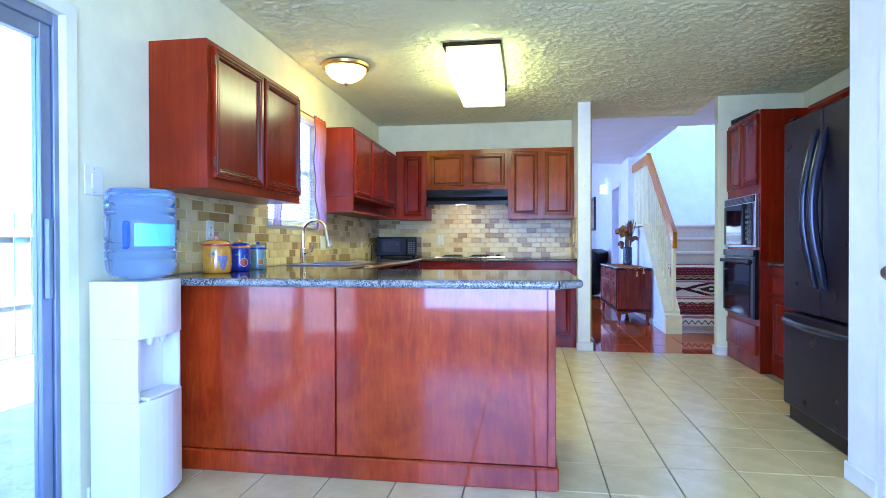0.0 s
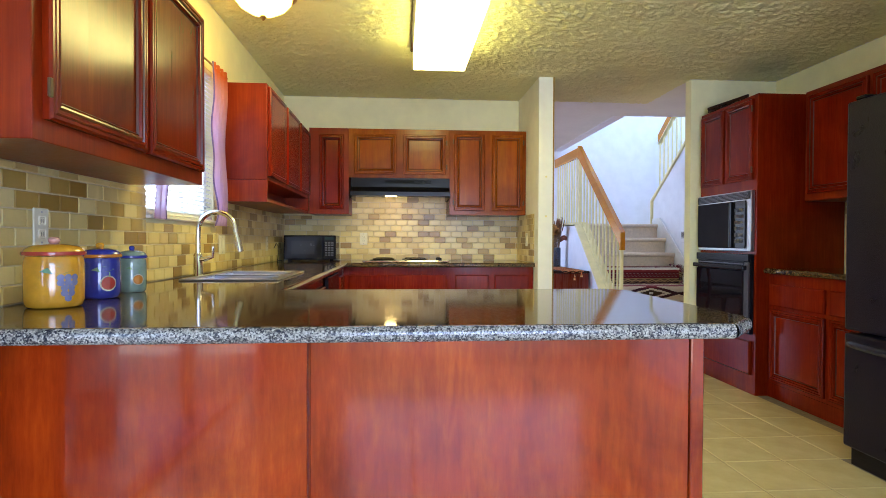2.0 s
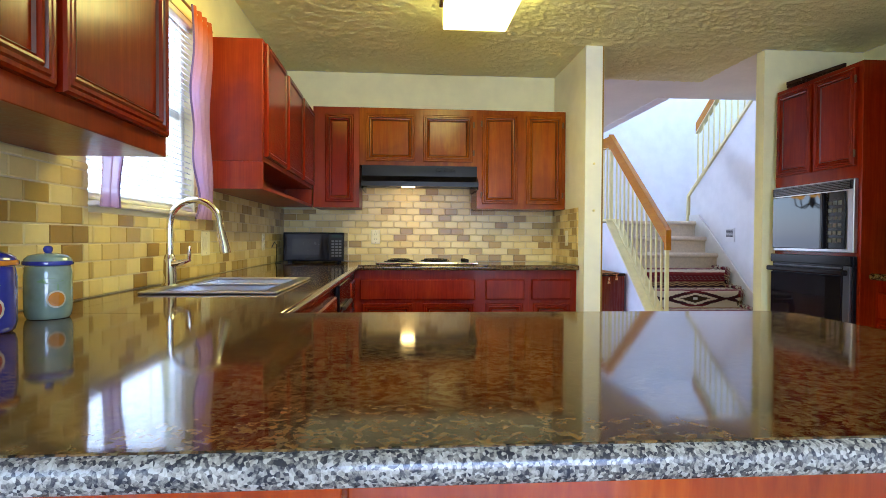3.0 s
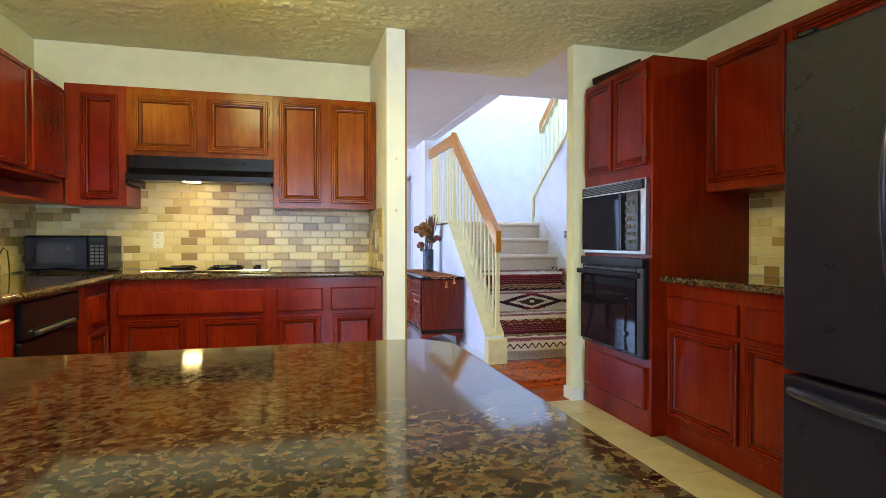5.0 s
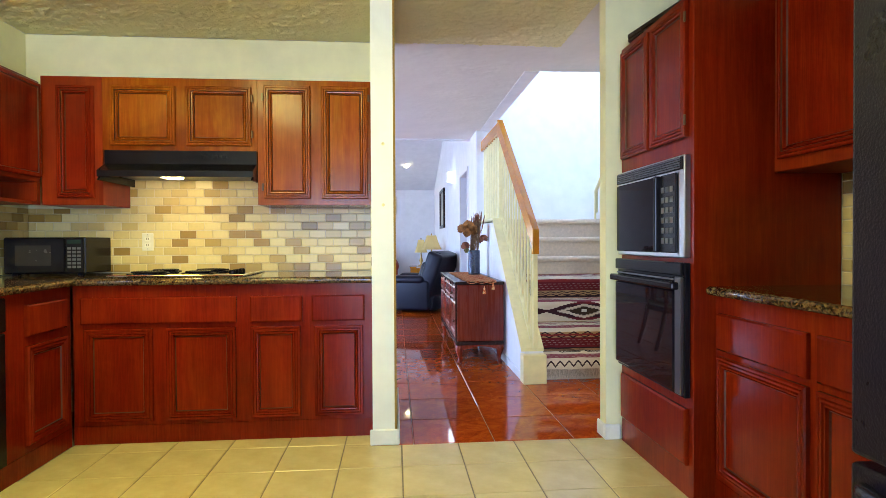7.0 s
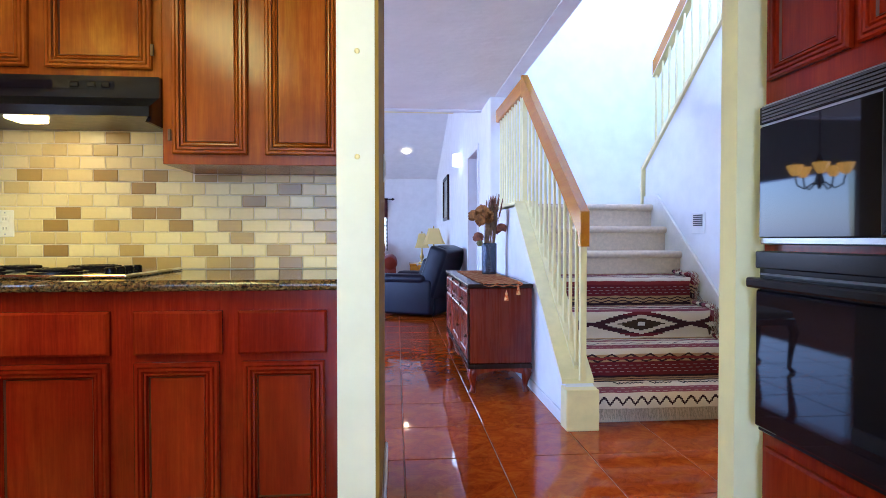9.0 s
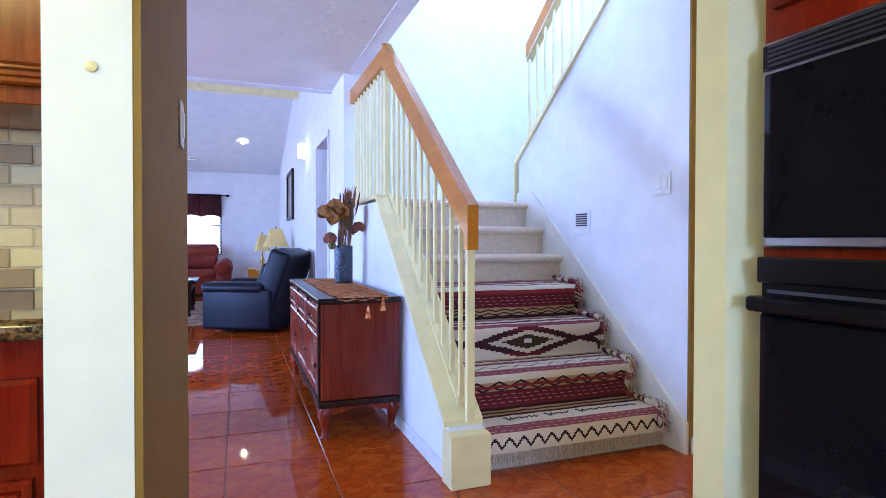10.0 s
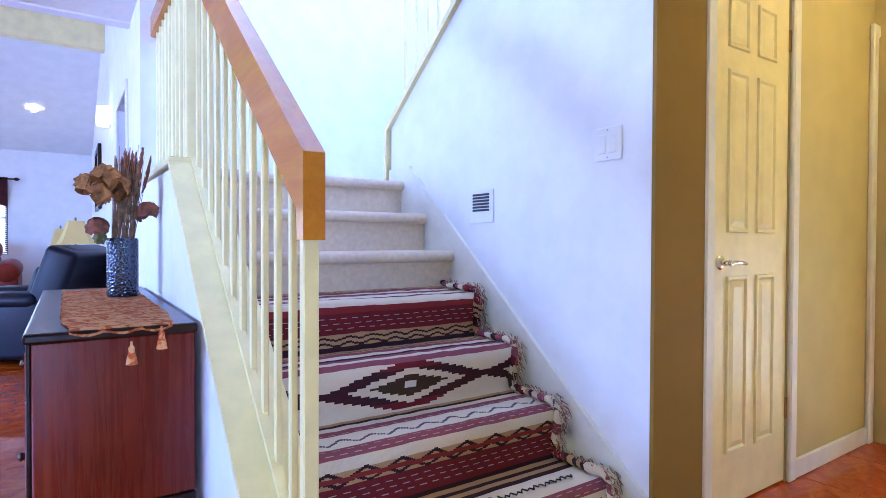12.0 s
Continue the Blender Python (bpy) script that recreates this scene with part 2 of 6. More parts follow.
M["tube_glow"] = emit("fluorescent_diffuser", (0.97, 0.82, 0.23), 3.1)
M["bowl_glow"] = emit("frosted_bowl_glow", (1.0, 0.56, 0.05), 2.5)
M["hall_fill_glow"] = emit("hall_fill_bowl", (1.0, 0.63, 0.12), 3.1)
M["tube_side"] = emit("diffuser_side", (0.95, 0.83, 0.23), 1.4)
M["bulb"] = emit("warm_bulb", (1.0, 0.66, 0.20), 6.0)
M["recess_glow"] = emit("recessed_lamp", (1.0, 0.80, 0.38), 5.0)
M["sconce_glow"] = emit("sconce_glow", (0.85, 0.92, 1.0), 0.6)

a = Mat("polished_granite", 0.07, 0, 0.5)
warp = a.mix(0.018, a.co, a.node("ShaderNodeTexNoise", Vector=a.co, Scale=60.0, Detail=3.0).outputs["Color"])
cell = a.node("ShaderNodeRGBToBW", Color=a.voronoi(115, co=warp, out="Color")).outputs[0]
big = a.noise(9, 5, 0.65, distortion=0.6)
tone = a.math('ADD', a.math('MULTIPLY', cell, 0.55), a.math('MULTIPLY', big, 0.50))
base = a.ramp(tone, (0.32, (0.016, 0.010, 0.008)), (0.42, (0.055, 0.027, 0.011)), (0.52, (0.13, 0.062, 0.020)), (0.62, (0.165, 0.100, 0.032)), (0.75, (0.12, 0.092, 0.042)))
fleck = a.ramp(a.noise(120, 4, 0.7), (0.40, (0.08, 0.08, 0.09)), (0.50, (1, 1, 1)))
a.color(a.mix(0.85, base, a.mix(1.0, base, fleck, 'MULTIPLY')))
M["granite"] = a.m

# peninsula edge: bluish daylight on the granite put into a paler speckle
a = Mat("granite_edge_lit", 0.16, 0, 0.5)
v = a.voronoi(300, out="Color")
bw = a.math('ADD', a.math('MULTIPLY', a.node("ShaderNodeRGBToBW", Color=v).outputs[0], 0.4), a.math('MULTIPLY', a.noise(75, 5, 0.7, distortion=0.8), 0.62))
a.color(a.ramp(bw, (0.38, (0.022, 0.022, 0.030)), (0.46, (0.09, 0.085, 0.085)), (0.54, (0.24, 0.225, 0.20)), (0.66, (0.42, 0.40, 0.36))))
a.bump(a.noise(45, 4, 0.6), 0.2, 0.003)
M["granite_edge_lit"] = a.m

a = Mat("cream_floor_tile", 0.18, 0, 0.5)
n = a.noise(7, 6, 0.6)
c = a.ramp(n, (0.3, (0.57, 0.46, 0.21)), (0.7, (0.69, 0.58, 0.29)))
a.color(a.mix(a.math('MULTIPLY', a.random(), 0.30), c, a.mix(1.0, c, (0.86, 0.84, 0.80), 'MULTIPLY')))
a.rough(a.noise(18, 4), 0.14, 0.30)
a.bump(a.noise(5, 2), 0.04, 0.01)
M["tile"] = a.m

a = Mat("red_glazed_floor_tile", 0.05, 0, 0.38)
n = a.noise(9, 7, 0.7, distortion=1.6)
c = a.ramp(n, (0.28, (0.22, 0.022, 0.001)), (0.5, (0.41, 0.064, 0.003)), (0.75, (0.56, 0.140, 0.008)))
a.color(a.mix(a.math('MULTIPLY', a.random(), 0.35), c, a.mix(1.0, c, (0.7, 0.6, 0.55), 'MULTIPLY')))
a.rough(a.noise(12, 4), 0.02, 0.06)
a.bump(a.noise(5, 2), 0.012, 0.01)
M["tile_red"] = a.m


def ceiling_mat(name, c, relief=0.75):
    a = Mat(name, 0.85)
    a.color(a.ramp(a.noise(3, 4), (0.3, tuple(v * 0.93 for v in c)), (0.7, c)))
    a.bump(a.mix(0.5, a.noise(90, 4, 0.6), a.noise(1.0, 5, 0.7, a.mapped(26, 48, 30), 1.5)), relief, 0.012)
    return a.m


M["ceiling"] = ceiling_mat("knockdown_ceiling", (0.84, 0.80, 0.43), 1.0)
M["ceiling_hall"] = ceiling_mat("hall_ceiling", (0.82, 0.81, 0.74), 0.15)

a = Mat("backsplash_tile", 0.3, 0, 0.5)
tone = a.ramp(a.random(), (0.0, (0.76, 0.61, 0.23)), (0.25, (0.66, 0.50, 0.17)), (0.45, (0.80, 0.67, 0.29)), (0.79, (0.34, 0.205, 0.03)), (0.90, (0.46, 0.31, 0.06)), constant=True)
a.color(a.mix(a.math('MULTIPLY', a.noise(40, 5, 0.65), 0.5), tone, a.mix(1.0, tone, (0.72, 0.70, 0.66), 'MULTIPLY')))
a.bump(a.noise(60, 4), 0.12, 0.003)
M["splash"] = a.m

a = Mat("fridge_black_texture", 0.30, 0, 0.18)
a.color(a.ramp(a.noise(2.2, 5, 0.6), (0.3, (0.007, 0.005, 0.010)), (0.7, (0.013, 0.009, 0.016))))
a.rough(a.noise(9, 4), 0.22, 0.38)
a.bump(a.noise(210, 3), 0.8, 0.0022)
M["fridge"] = a.m

glass = bpy.data.materials.new("clear_glass")
glass.use_nodes = True
gb = glass.node_tree.nodes["Principled BSDF"]
gb.inputs["Transmission Weight"].default_value = 1.0
gb.inputs["Roughness"].default_value = 0.0
gb.inputs["IOR"].default_value = 1.45
M["glass"] = glass

# ---------- structure ----------
CZ = 2.44          # ceiling height
XL, XR = 0.28, 4.53   # kitchen side walls
TOP = 0.903        # worktop height


def boxes(*bs):
    bm = bmesh.new()
    for b in bs:
        box(bm, *b)
    return bm


# left kitchen wall with the sliding door and the sink window
SY0, SY1, SZ1 = -7.50, -4.54, 1.92
WY0, WY1, WZ0, WZ1 = -2.86, -1.98, 1.20, 2.06
structure("wall_left", boxes((XL - 0.14, -7.7, 0, XL, SY0, CZ), (XL - 0.14, SY0, SZ1, XL, SY1, CZ), (XL - 0.14, SY1, 0, XL, WY0, CZ),
          (XL - 0.14, WY0, 0, XL, WY1, WZ0), (XL - 0.14, WY0, WZ1, XL, WY1, CZ), (XL - 0.14, WY1, 0, XL, 0.0, CZ)), M["wall"], "painted kitchen wall with a sliding door and a window")
structure("wall_back", boxes((XL - 0.14, 0.0, 0, 2.51, 0.07, CZ)), M["wall"], "cream wall behind the cooktop")
structure("wall_stub", boxes((2.51, -0.80, 0, 2.628, 0.07, CZ)), M["wall_pale"], "short cream wall beside the opening")
structure("wall_stub_hall_side", boxes((2.628, -0.798, 0, 2.64, 0.07, CZ)), M["wall_shaded"], "hall side of the short wall, its shade put into a brown colour")
structure("wall_hall_right", boxes((3.79, -0.835, 0, 6.60, -0.745, CZ)), M["wall"], "cream wall beside the opening to the hall")
structure("wall_right", boxes((XR, -7.7, 0, XR + 0.12, -0.835, CZ)), M["wall"], "cream wall behind the ovens and fridge")
structure("wall_rear", boxes((XL, -7.7, 0, 0.9, -7.6, CZ), (0.9, -7.7, 0, 3.0, -7.6, 0.35), (0.9, -7.7, 2.05, 3.0, -7.6, CZ), (3.0, -7.7, 0, XR, -7.6, CZ)), M["wall"], "plain unseen breakfast area wall with an opening for the added lamp")
structure("wall_pantry", boxes((3.43, -3.785, 0, XR, -3.70, CZ), (3.43, -3.99, 0, 3.53, -3.785, CZ), (3.43, -4.75, 2.02, 3.53, -3.99, CZ), (3.43, -7.6, 0, 3.53, -4.75, CZ)), M["wall_white"], "white pantry wall beside the fridge")
structure("ceiling_slab", boxes((XL - 0.14, -7.7, CZ + 0.012, 3.79, 0.07, CZ + 0.12), (-2.1, 0.07, CZ + 0.012, 3.79, 3.52, CZ + 0.12), (3.79, -7.7, CZ + 0.012, 6.6, 0.56, CZ + 0.12)), M["wall_white"], "ceiling slab")


def value_noise(x, y, seed):
    """Smooth lattice noise between 0 and 1 on arrays."""
    rng = np.random.RandomState(seed)
    tab = rng.rand(256, 256)
    xi, yi = np.floor(x).astype(int), np.floor(y).astype(int)
    fx, fy = x - xi, y - yi
    fx, fy = fx * fx * (3 - 2 * fx), fy * fy * (3 - 2 * fy)
    a, b = tab[xi % 256, yi % 256], tab[(xi + 1) % 256, yi % 256]
    c, d = tab[xi % 256, (yi + 1) % 256], tab[(xi + 1) % 256, (yi + 1) % 256]
    return (a * (1 - fx) + b * fx) * (1 - fy) + (c * (1 - fx) + d * fx) * fy


def plaster(sheets):
    """Trowelled knockdown plaster as real relief, hanging from the slab."""
    verts, faces, kinds = [], [], []
    for x0, y0, x1, y1, p, amp in sheets:
        nx, ny = int((x1 - x0) / p), int((y1 - y0) / p)
        gx, gy = np.meshgrid(np.linspace(x0, x1, nx + 1), np.linspace(y0, y1, ny + 1))
        wx, wy = gx + 0.03 * value_noise(gx * 14, gy * 14, 1), gy + 0.03 * value_noise(gx * 14, gy * 14, 2)
        n = 0.35 * value_noise(wx * 13, wy * 20, 3) + 0.65 * value_noise(wx * 40, wy * 58, 4)
        t = np.clip((n - 0.52) / 0.05, 0, 1)
        h = amp * (0.0062 * t * t * (3 - 2 * t) * (0.5 + value_noise(wx * 5, wy * 5, 6)) + 0.0020 * value_noise(gx * 60, gy * 60, 5))
        z = CZ + 0.006 - h
        k = len(verts)
        verts += np.stack([gx, gy, z], -1).reshape(-1, 3).tolist()
        i = np.arange(ny)[:, None] * (nx + 1) + np.arange(nx)[None, :] + k
        faces += np.stack([i, i + nx + 1, i + nx + 2, i + 1], -1).reshape(-1, 4).tolist()
        kinds += [0 if amp == 1.0 else 1] * (nx * ny)
    me = bpy.data.meshes.new("ceiling")
    me.from_pydata(verts, [], faces)
    me.materials.append(M["ceiling"])
    me.materials.append(M["ceiling_hall"])
    me.polygons.foreach_set("material_index", kinds)
    me.shade_smooth()
    tagged(link("ceiling", me), "knockdown textured ceiling", "", "", "structure")


plaster([(XL, -5.6, 3.79, 0.0, 0.0105, 1.0), (3.79, -5.6, XR, -0.835, 0.0105, 1.0), (2.4, 0.0, 3.79, 3.52, 0.016, 0.25), (XL, -7.6, XR, -5.6, 0.03, 1.0), (-1.98, 0.0, 2.4, 3.52, 0.04, 0.4), (3.79, -0.835, 6.6, 0.56, 0.02, 0.4)])
# dining and living room shell
# the opening at y 5.4 to 7.8 is added for the living room lamp
structure("wall_dining_left", boxes((-2.1, 0.07, 0, -1.98, 1.2, CZ), (-2.1, 1.2, 0, -1.98, 2.8, 0.8), (-2.1, 1.2, 2.1, -1.98, 2.8, CZ), (-2.1, 2.8, 0, -1.98, 5.4, 4.8),
          (-2.1, 5.4, 0, -1.98, 7.8, 0.8), (-2.1, 5.4, 2.1, -1.98, 7.8, 4.8), (-2.1, 7.8, 0, -1.98, 10.5, 4.8)), M["wall_white"], "white wall with a dining window and an unseen added opening")
structure("wall_dining_near", boxes((-2.1, 0.0, 0, XL - 0.14, 0.07, CZ)), M["wall_white"], "plain white wall")
LX0, LX1, LZ0, LZ1 = -0.4, 2.50, 0.75, 1.98
FY = 10.40
structure("wall_far", boxes((-2.1, FY, 0, LX0, FY + 0.14, 2.5), (LX0, FY, 0, LX1, FY + 0.14, LZ0), (LX0, FY, LZ1, LX1, FY + 0.14, 2.5), (LX1, FY, 0, 3.8, FY + 0.14, 2.5)), M["wall_white"], "far living room wall with a wide window")
structure("beam", boxes((-1.98, 6.48, 3.09, 3.63, 6.62, 3.62)), M["trim_cream"], "cream painted beam across the vaulted ceiling")
bm = prism(bmesh.new(), [(3.62, 4.40), (3.62, 4.52), (FY + 0.14, 2.49), (FY + 0.14, 2.37)], "x", -2.1, 3.8)
structure("ceiling_vault", bm, M["wall_white"], "sloping white living room ceiling")
structure("wall_hall_upper", boxes((-2.1, 3.52, CZ - 0.008, 3.80, 3.62, 4.6)), M["wall_white"], "white wall above the hall ceiling edge")
# wall that runs from the stairs into the living room, with a doorway
structure("wall_living_right", boxes((3.63, 2.95, 0, 3.79, 3.76, 5.1), (3.63, 3.76, 2.06, 3.79, 4.60, 5.1), (3.63, 4.60, 0, 3.79, FY + 0.14, 5.1)), M["wall_white"], "long white wall with a doorway")
structure("wall_doorway_room", boxes((3.79, 3.62, 0, 4.9, 3.70, 2.4), (3.79, 4.66, 0, 4.9, 4.74, 2.4), (4.82, 3.70, 0, 4.9, 4.66, 2.4), (3.79, 3.62, 2.4, 4.9, 4.74, 2.46)), M["wall_white"], "plain room behind the doorway")
# stairwell
structure("wall_stairs_back", boxes((3.79, 2.98, 0, 6.12, 3.10, 5.1)), M["wall_white"], "tall white stairwell wall")
structure("wall_stairs_right", boxes((6.0, 0.52, 0, 6.12, 2.98, 5.1)), M["wall_white"], "white outer wall of the stairs")
# out of view; wall and opening are added to bring upstairs daylight in
structure("wall_stairs_front", boxes((3.67, 0.44, 2.56, 3.9, 0.56, 5.1), (5.9, 0.44, 2.56, 6.12, 0.56, 5.1), (3.9, 0.44, 2.56, 5.9, 0.56, 3.1), (3.9, 0.44, 4.7, 5.9, 0.56, 5.1)), M["wall_white"], "unseen upper stairwell wall with an opening added for daylight")
structure("wall_stairs_left", boxes((3.67, 0.56, CZ + 0.001, 3.79, 2.95, 5.1)), M["wall_white"], "white wall above the hall ceiling")
structure("ceiling_stairs", boxes((3.60, 0.44, 5.1, 6.12, 3.10, 5.2)), M["wall_white"], "white stairwell ceiling")
# half wall between the flights, with a sloping top
def captop(y):
    return 1.643 + 0.72 * (2.088 - y)


structure("wall_stairs_middle", prism(bmesh.new(), [(0.353, 0), (2.09, 0), (2.09, 1.643), (0.353, captop(0.353))], "x", 4.83, 4.95), M["wall_white"], "white half wall between the stair flights")
structure("trim_half_wall", prism(bmesh.new(), [(0.57, captop(0.57)), (2.11, captop(2.11)), (2.11, 1.32), (2.135, 1.32), (2.135, captop(2.11) + 0.02), (0.57, captop(0.57) + 0.035)], "x", 4.805, 4.975), M["trim_cream"], "cream painted cap of the half wall")
# hall walls at the closet door
DX0, DX1, DH = 5.165, 5.735, 2.005
structure("wall_closet", boxes((DX0, 0.35, DH, DX1, 0.40, CZ), (DX1, 0.35, 0, 6.60, 0.40, CZ)), M["wall_tan"], "tan hall wall around the closet door")
structure("wall_closet_brown", boxes((4.83, 0.338, 0, DX0, 0.352, CZ), (4.951, 0.3521, 0, DX0, 0.40, CZ)), M["wall_shaded"], "hall wall strip beside the closet door, shade coloured brown")
# the slot is added out of view so sky light reaches the hall floor
structure("wall_hall_end", boxes((6.60, -0.82, 0, 6.7, -0.45, CZ), (6.60, -0.25, 0, 6.7, 0.52, CZ), (6.60, -0.45, 0, 6.7, -0.25, 0.10), (6.60, -0.45, 1.0, 6.7, -0.25, CZ)), M["wall_tan"], "unseen tan hall end wall with a slot added for daylight")

# ---------- baseboards and trims ----------
def base(x0, y0, x1, y1, name="baseboard", h=0.085):
    structure(name, B(x0, y0, 0, x1, y1, h, bev=0.006), M["trim"], "white painted baseboard")


base(2.495, -0.815, 2.655, -0.80)
base(2.64, -0.80, 2.655, 0.07)
base(3.775, -0.853, 3.868, -0.835)
base(3.775, -0.835, 3.79, -0.73)
base(3.79, -0.745, 6.60, -0.73)
base(4.835, 0.323, DX0 - 0.055, 0.3375)
base(DX1 + 0.055, 0.335, 6.53, 0.35)
base(3.416, -3.93, 3.43, -3.69)
base(XL, -4.45, XL + 0.014, -4.14)


# ---------- kitchen worktops and cabinets ----------
def hinge(parent, x, z, d=-0.022):
    part("hinge", B(x - 0.006, d - 0.004, z - 0.022, x + 0.006, d + 0.004, z + 0.022, bev=0.002), M["hinge"], parent, "small dark aged hinge")


def cabinet(name, m, w, h, d, doors, label, wood_door="cherry", drawers=(), toe=0.0, side="cherry_side", group="kitchen cabinets", profile=DOOR):
    """Origin at the left bottom of the front face, front to -y; doors and drawers: (x, z, w, h, hinge side)."""
    root = thing(name, m, label, "cabinet", group)
    bm = bmesh.new()
    box(bm, 0, 0, toe, w, d, h, 0.002)
    if toe:
        box(bm, 0.0, 0.0, 0, w, 0.02, toe)
    part("body", bm, M[side], root)
    for x, z, dw, dh, hs in doors:
        bm = rings(bmesh.new(), x, z, dw, dh, profile, -0.001)
        door = part("door", bm, M[wood_door], root)
        door.data.materials.append(M["glaze"])
        for k in (3,) if profile is SLAB else GLAZED if name == "wall_cabinet" else GLAZED[1:]:
            for f in range(4 * k, 4 * k + 4):
                door.data.polygons[f].material_index = 1
        if hs:
            hx = x + dw + 0.006 if hs > 0 else x - 0.006
            hinge(door, hx, z + 0.07)
            hinge(door, hx, z + dh - 0.07)
    for x, z, dw, dh in drawers:
        part("drawer_front", rings(bmesh.new(), x, z, dw, dh, DRAWER, -0.001), M[wood_door], root)
    return root


# peninsula: base with panelled back, and worktop
root = thing("peninsula_cabinet", pose(0.29, -4.0, 0), "red cherry peninsula base with two plain back panels", "cabinet", "kitchen cabinets")
PW = 2.13 - 0.29
part("body", B(0, 0.012, 0, PW, 0.75, TOP - 0.037), M["panel"], root)
part("back_panel", B(0.0, -0.012, 0.10, 0.868, 0.011, TOP - 0.037, bev=0.002), M["panel"], root)
part("back_panel", B(0.874, -0.008, 0.10, PW - 0.03, 0.011, TOP - 0.037, bev=0.002), M["panel"], root)
part("corner_post", B(PW - 0.028, -0.014, 0.10, PW + 0.006, 0.03, TOP - 0.037, bev=0.003), M["panel"], root)
part("base_rail", B(0.0, -0.028, 0.0, PW + 0.018, 0.011, 0.098, bev=0.006), M["panel"], root)
part("end_base_rail", B(PW + 0.001, 0.012, 0.0, PW + 0.018, 0.75, 0.098, bev=0.006), M["panel"], root)


def worktop(name, poly, label, edge_bits, edge_mat="granite", edge_label=""):
    root = thing(name, pose(0, 0, 0), label, "worktop")
    bm = bmesh.new()
    prism(bm, poly, "z", TOP - 0.036, TOP)
    top_edges = [e for e in bm.edges if all(abs(v.co.z - TOP) < 1e-5 for v in e.verts)]
    bmesh.ops.bevel(bm, geom=top_edges, offset=0.001, segments=1, affect='EDGES')
    part("slab", bm, M["granite"], root)
    for (x0, y0, x1, y1) in edge_bits:
        n = max(2, int(math.hypot(x1 - x0, y1 - y0) / 0.03))
        bm = bmesh.new()
        d = Vector((x1 - x0, y1 - y0, 0)).normalized()
        o = Vector((d.y, -d.x, 0))
        prof = ((0.0, -0.002), (0.007, -0.005), (0.011, -0.012), (0.012, -0.023), (0.008, -0.032), (0.0, -0.036))
        rows = []
        for i in range(n + 1):
            p = Vector((x0, y0, TOP)).lerp(Vector((x1, y1, TOP)), i / n)
            rows.append([bm.verts.new(p + o * (a + 0.0008 * (noise.noise((p.x * 30, p.y * 30, b * 90)))) + Vector((0, 0, b))) for a, b in prof])
        for r, s in zip(rows, rows[1:]):
            for k in range(len(prof) - 1):
                bm.faces.new((r[k], s[k], s[k + 1], r[k + 1]))
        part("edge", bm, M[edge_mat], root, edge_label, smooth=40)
    return root


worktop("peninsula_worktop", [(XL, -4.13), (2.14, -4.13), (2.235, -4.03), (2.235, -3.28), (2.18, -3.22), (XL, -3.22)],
        "brown speckled granite peninsula worktop, polished", [(XL, -4.13, 2.14, -4.13), (2.14, -4.13, 2.235, -4.03), (2.235, -4.03, 2.235, -3.28), (2.235, -3.28, 2.18, -3.22), (2.18, -3.22, 0.93, -3.22)], "granite_edge_lit", "rounded speckled granite edge, its daylight put into a pale colour")
SK = (0.40, -2.74, 0.80, -2.08)     # sink cut-out
root = worktop("sink_worktop", [(XL, -3.219), (SK[0], -3.219), (SK[0], SK[3]), (SK[2], SK[3]), (SK[2], -3.219), (0.93, -3.219), (0.93, -0.68), (XL, -0.68)],
               "brown speckled granite worktop under the window", [(0.93, -3.219, 0.93, -0.68)])
part("slab_front", B(SK[0], -3.219, TOP - 0.036, SK[2], SK[1], TOP), M["granite"], root)
worktop("back_worktop", [(XL, -0.679), (2.51, -0.679), (2.51, 0.0), (XL, 0.0)], "brown speckled granite worktop below the range hood", [(0.93, -0.68, 2.51, -0.68)])
worktop("right_worktop", [(3.935, -1.60), (3.935, -2.735), (XR, -2.735), (XR, -1.60)], "short granite worktop between ovens and fridge", [(3.935, -1.60, 3.935, -2.735)])

# base cabinets
BH = TOP - 0.038
cabinet("base_cabinet", pose(0.897, -0.645, 0), 1.608, BH, 0.64,
        [(0.063, 0.125, 0.355, 0.505, 0), (0.49, 0.125, 0.369, 0.505, 0), (0.94, 0.125, 0.271, 0.505, 0), (1.287, 0.125, 0.27, 0.505, 0)],
        "red cherry base cabinets with raised panel doors", "cherry", [(0.046, 0.655, 0.819, 0.145), (0.939, 0.655, 0.283, 0.145), (1.273, 0.655, 0.292, 0.145)], toe=0.10, side="cherry")
cabinet("base_cabinet", pose(0.895, -3.235, 0, 0, 0, 90), 2.575, BH, 0.60,
        [(0.575, 0.14, 0.39, 0.47, 0), (0.985, 0.14, 0.39, 0.47, 0), (2.195, 0.14, 0.32, 0.47, 0)],
        "red cherry sink base cabinet with raised panels", "cherry", [(0.575, 0.655, 0.80, 0.15), (2.195, 0.655, 0.32, 0.15)], toe=0.10, side="cherry")
cabinet("base_cabinet", pose(3.965, -1.60, 0, 0, 0, -90), 1.13, BH, 0.56,
        [(0.035, 0.13, 0.50, 0.49, 0), (0.58, 0.13, 0.50, 0.49, 0)],
        "red cherry base cabinet beside the ovens", "cherry", [(0.035, 0.645, 0.50, 0.15), (0.58, 0.645, 0.50, 0.15)], toe=0.10, side="cherry")

dwr = thing("dishwasher", pose(0.896, -1.80, 0, 0, 0, 90), "black built-in dishwasher beside the sink cabinet", "dishwasher")
part("door", B(0, -0.024, 0.11, 0.60, -0.001, 0.70, bev=0.006), M["black"], dwr)
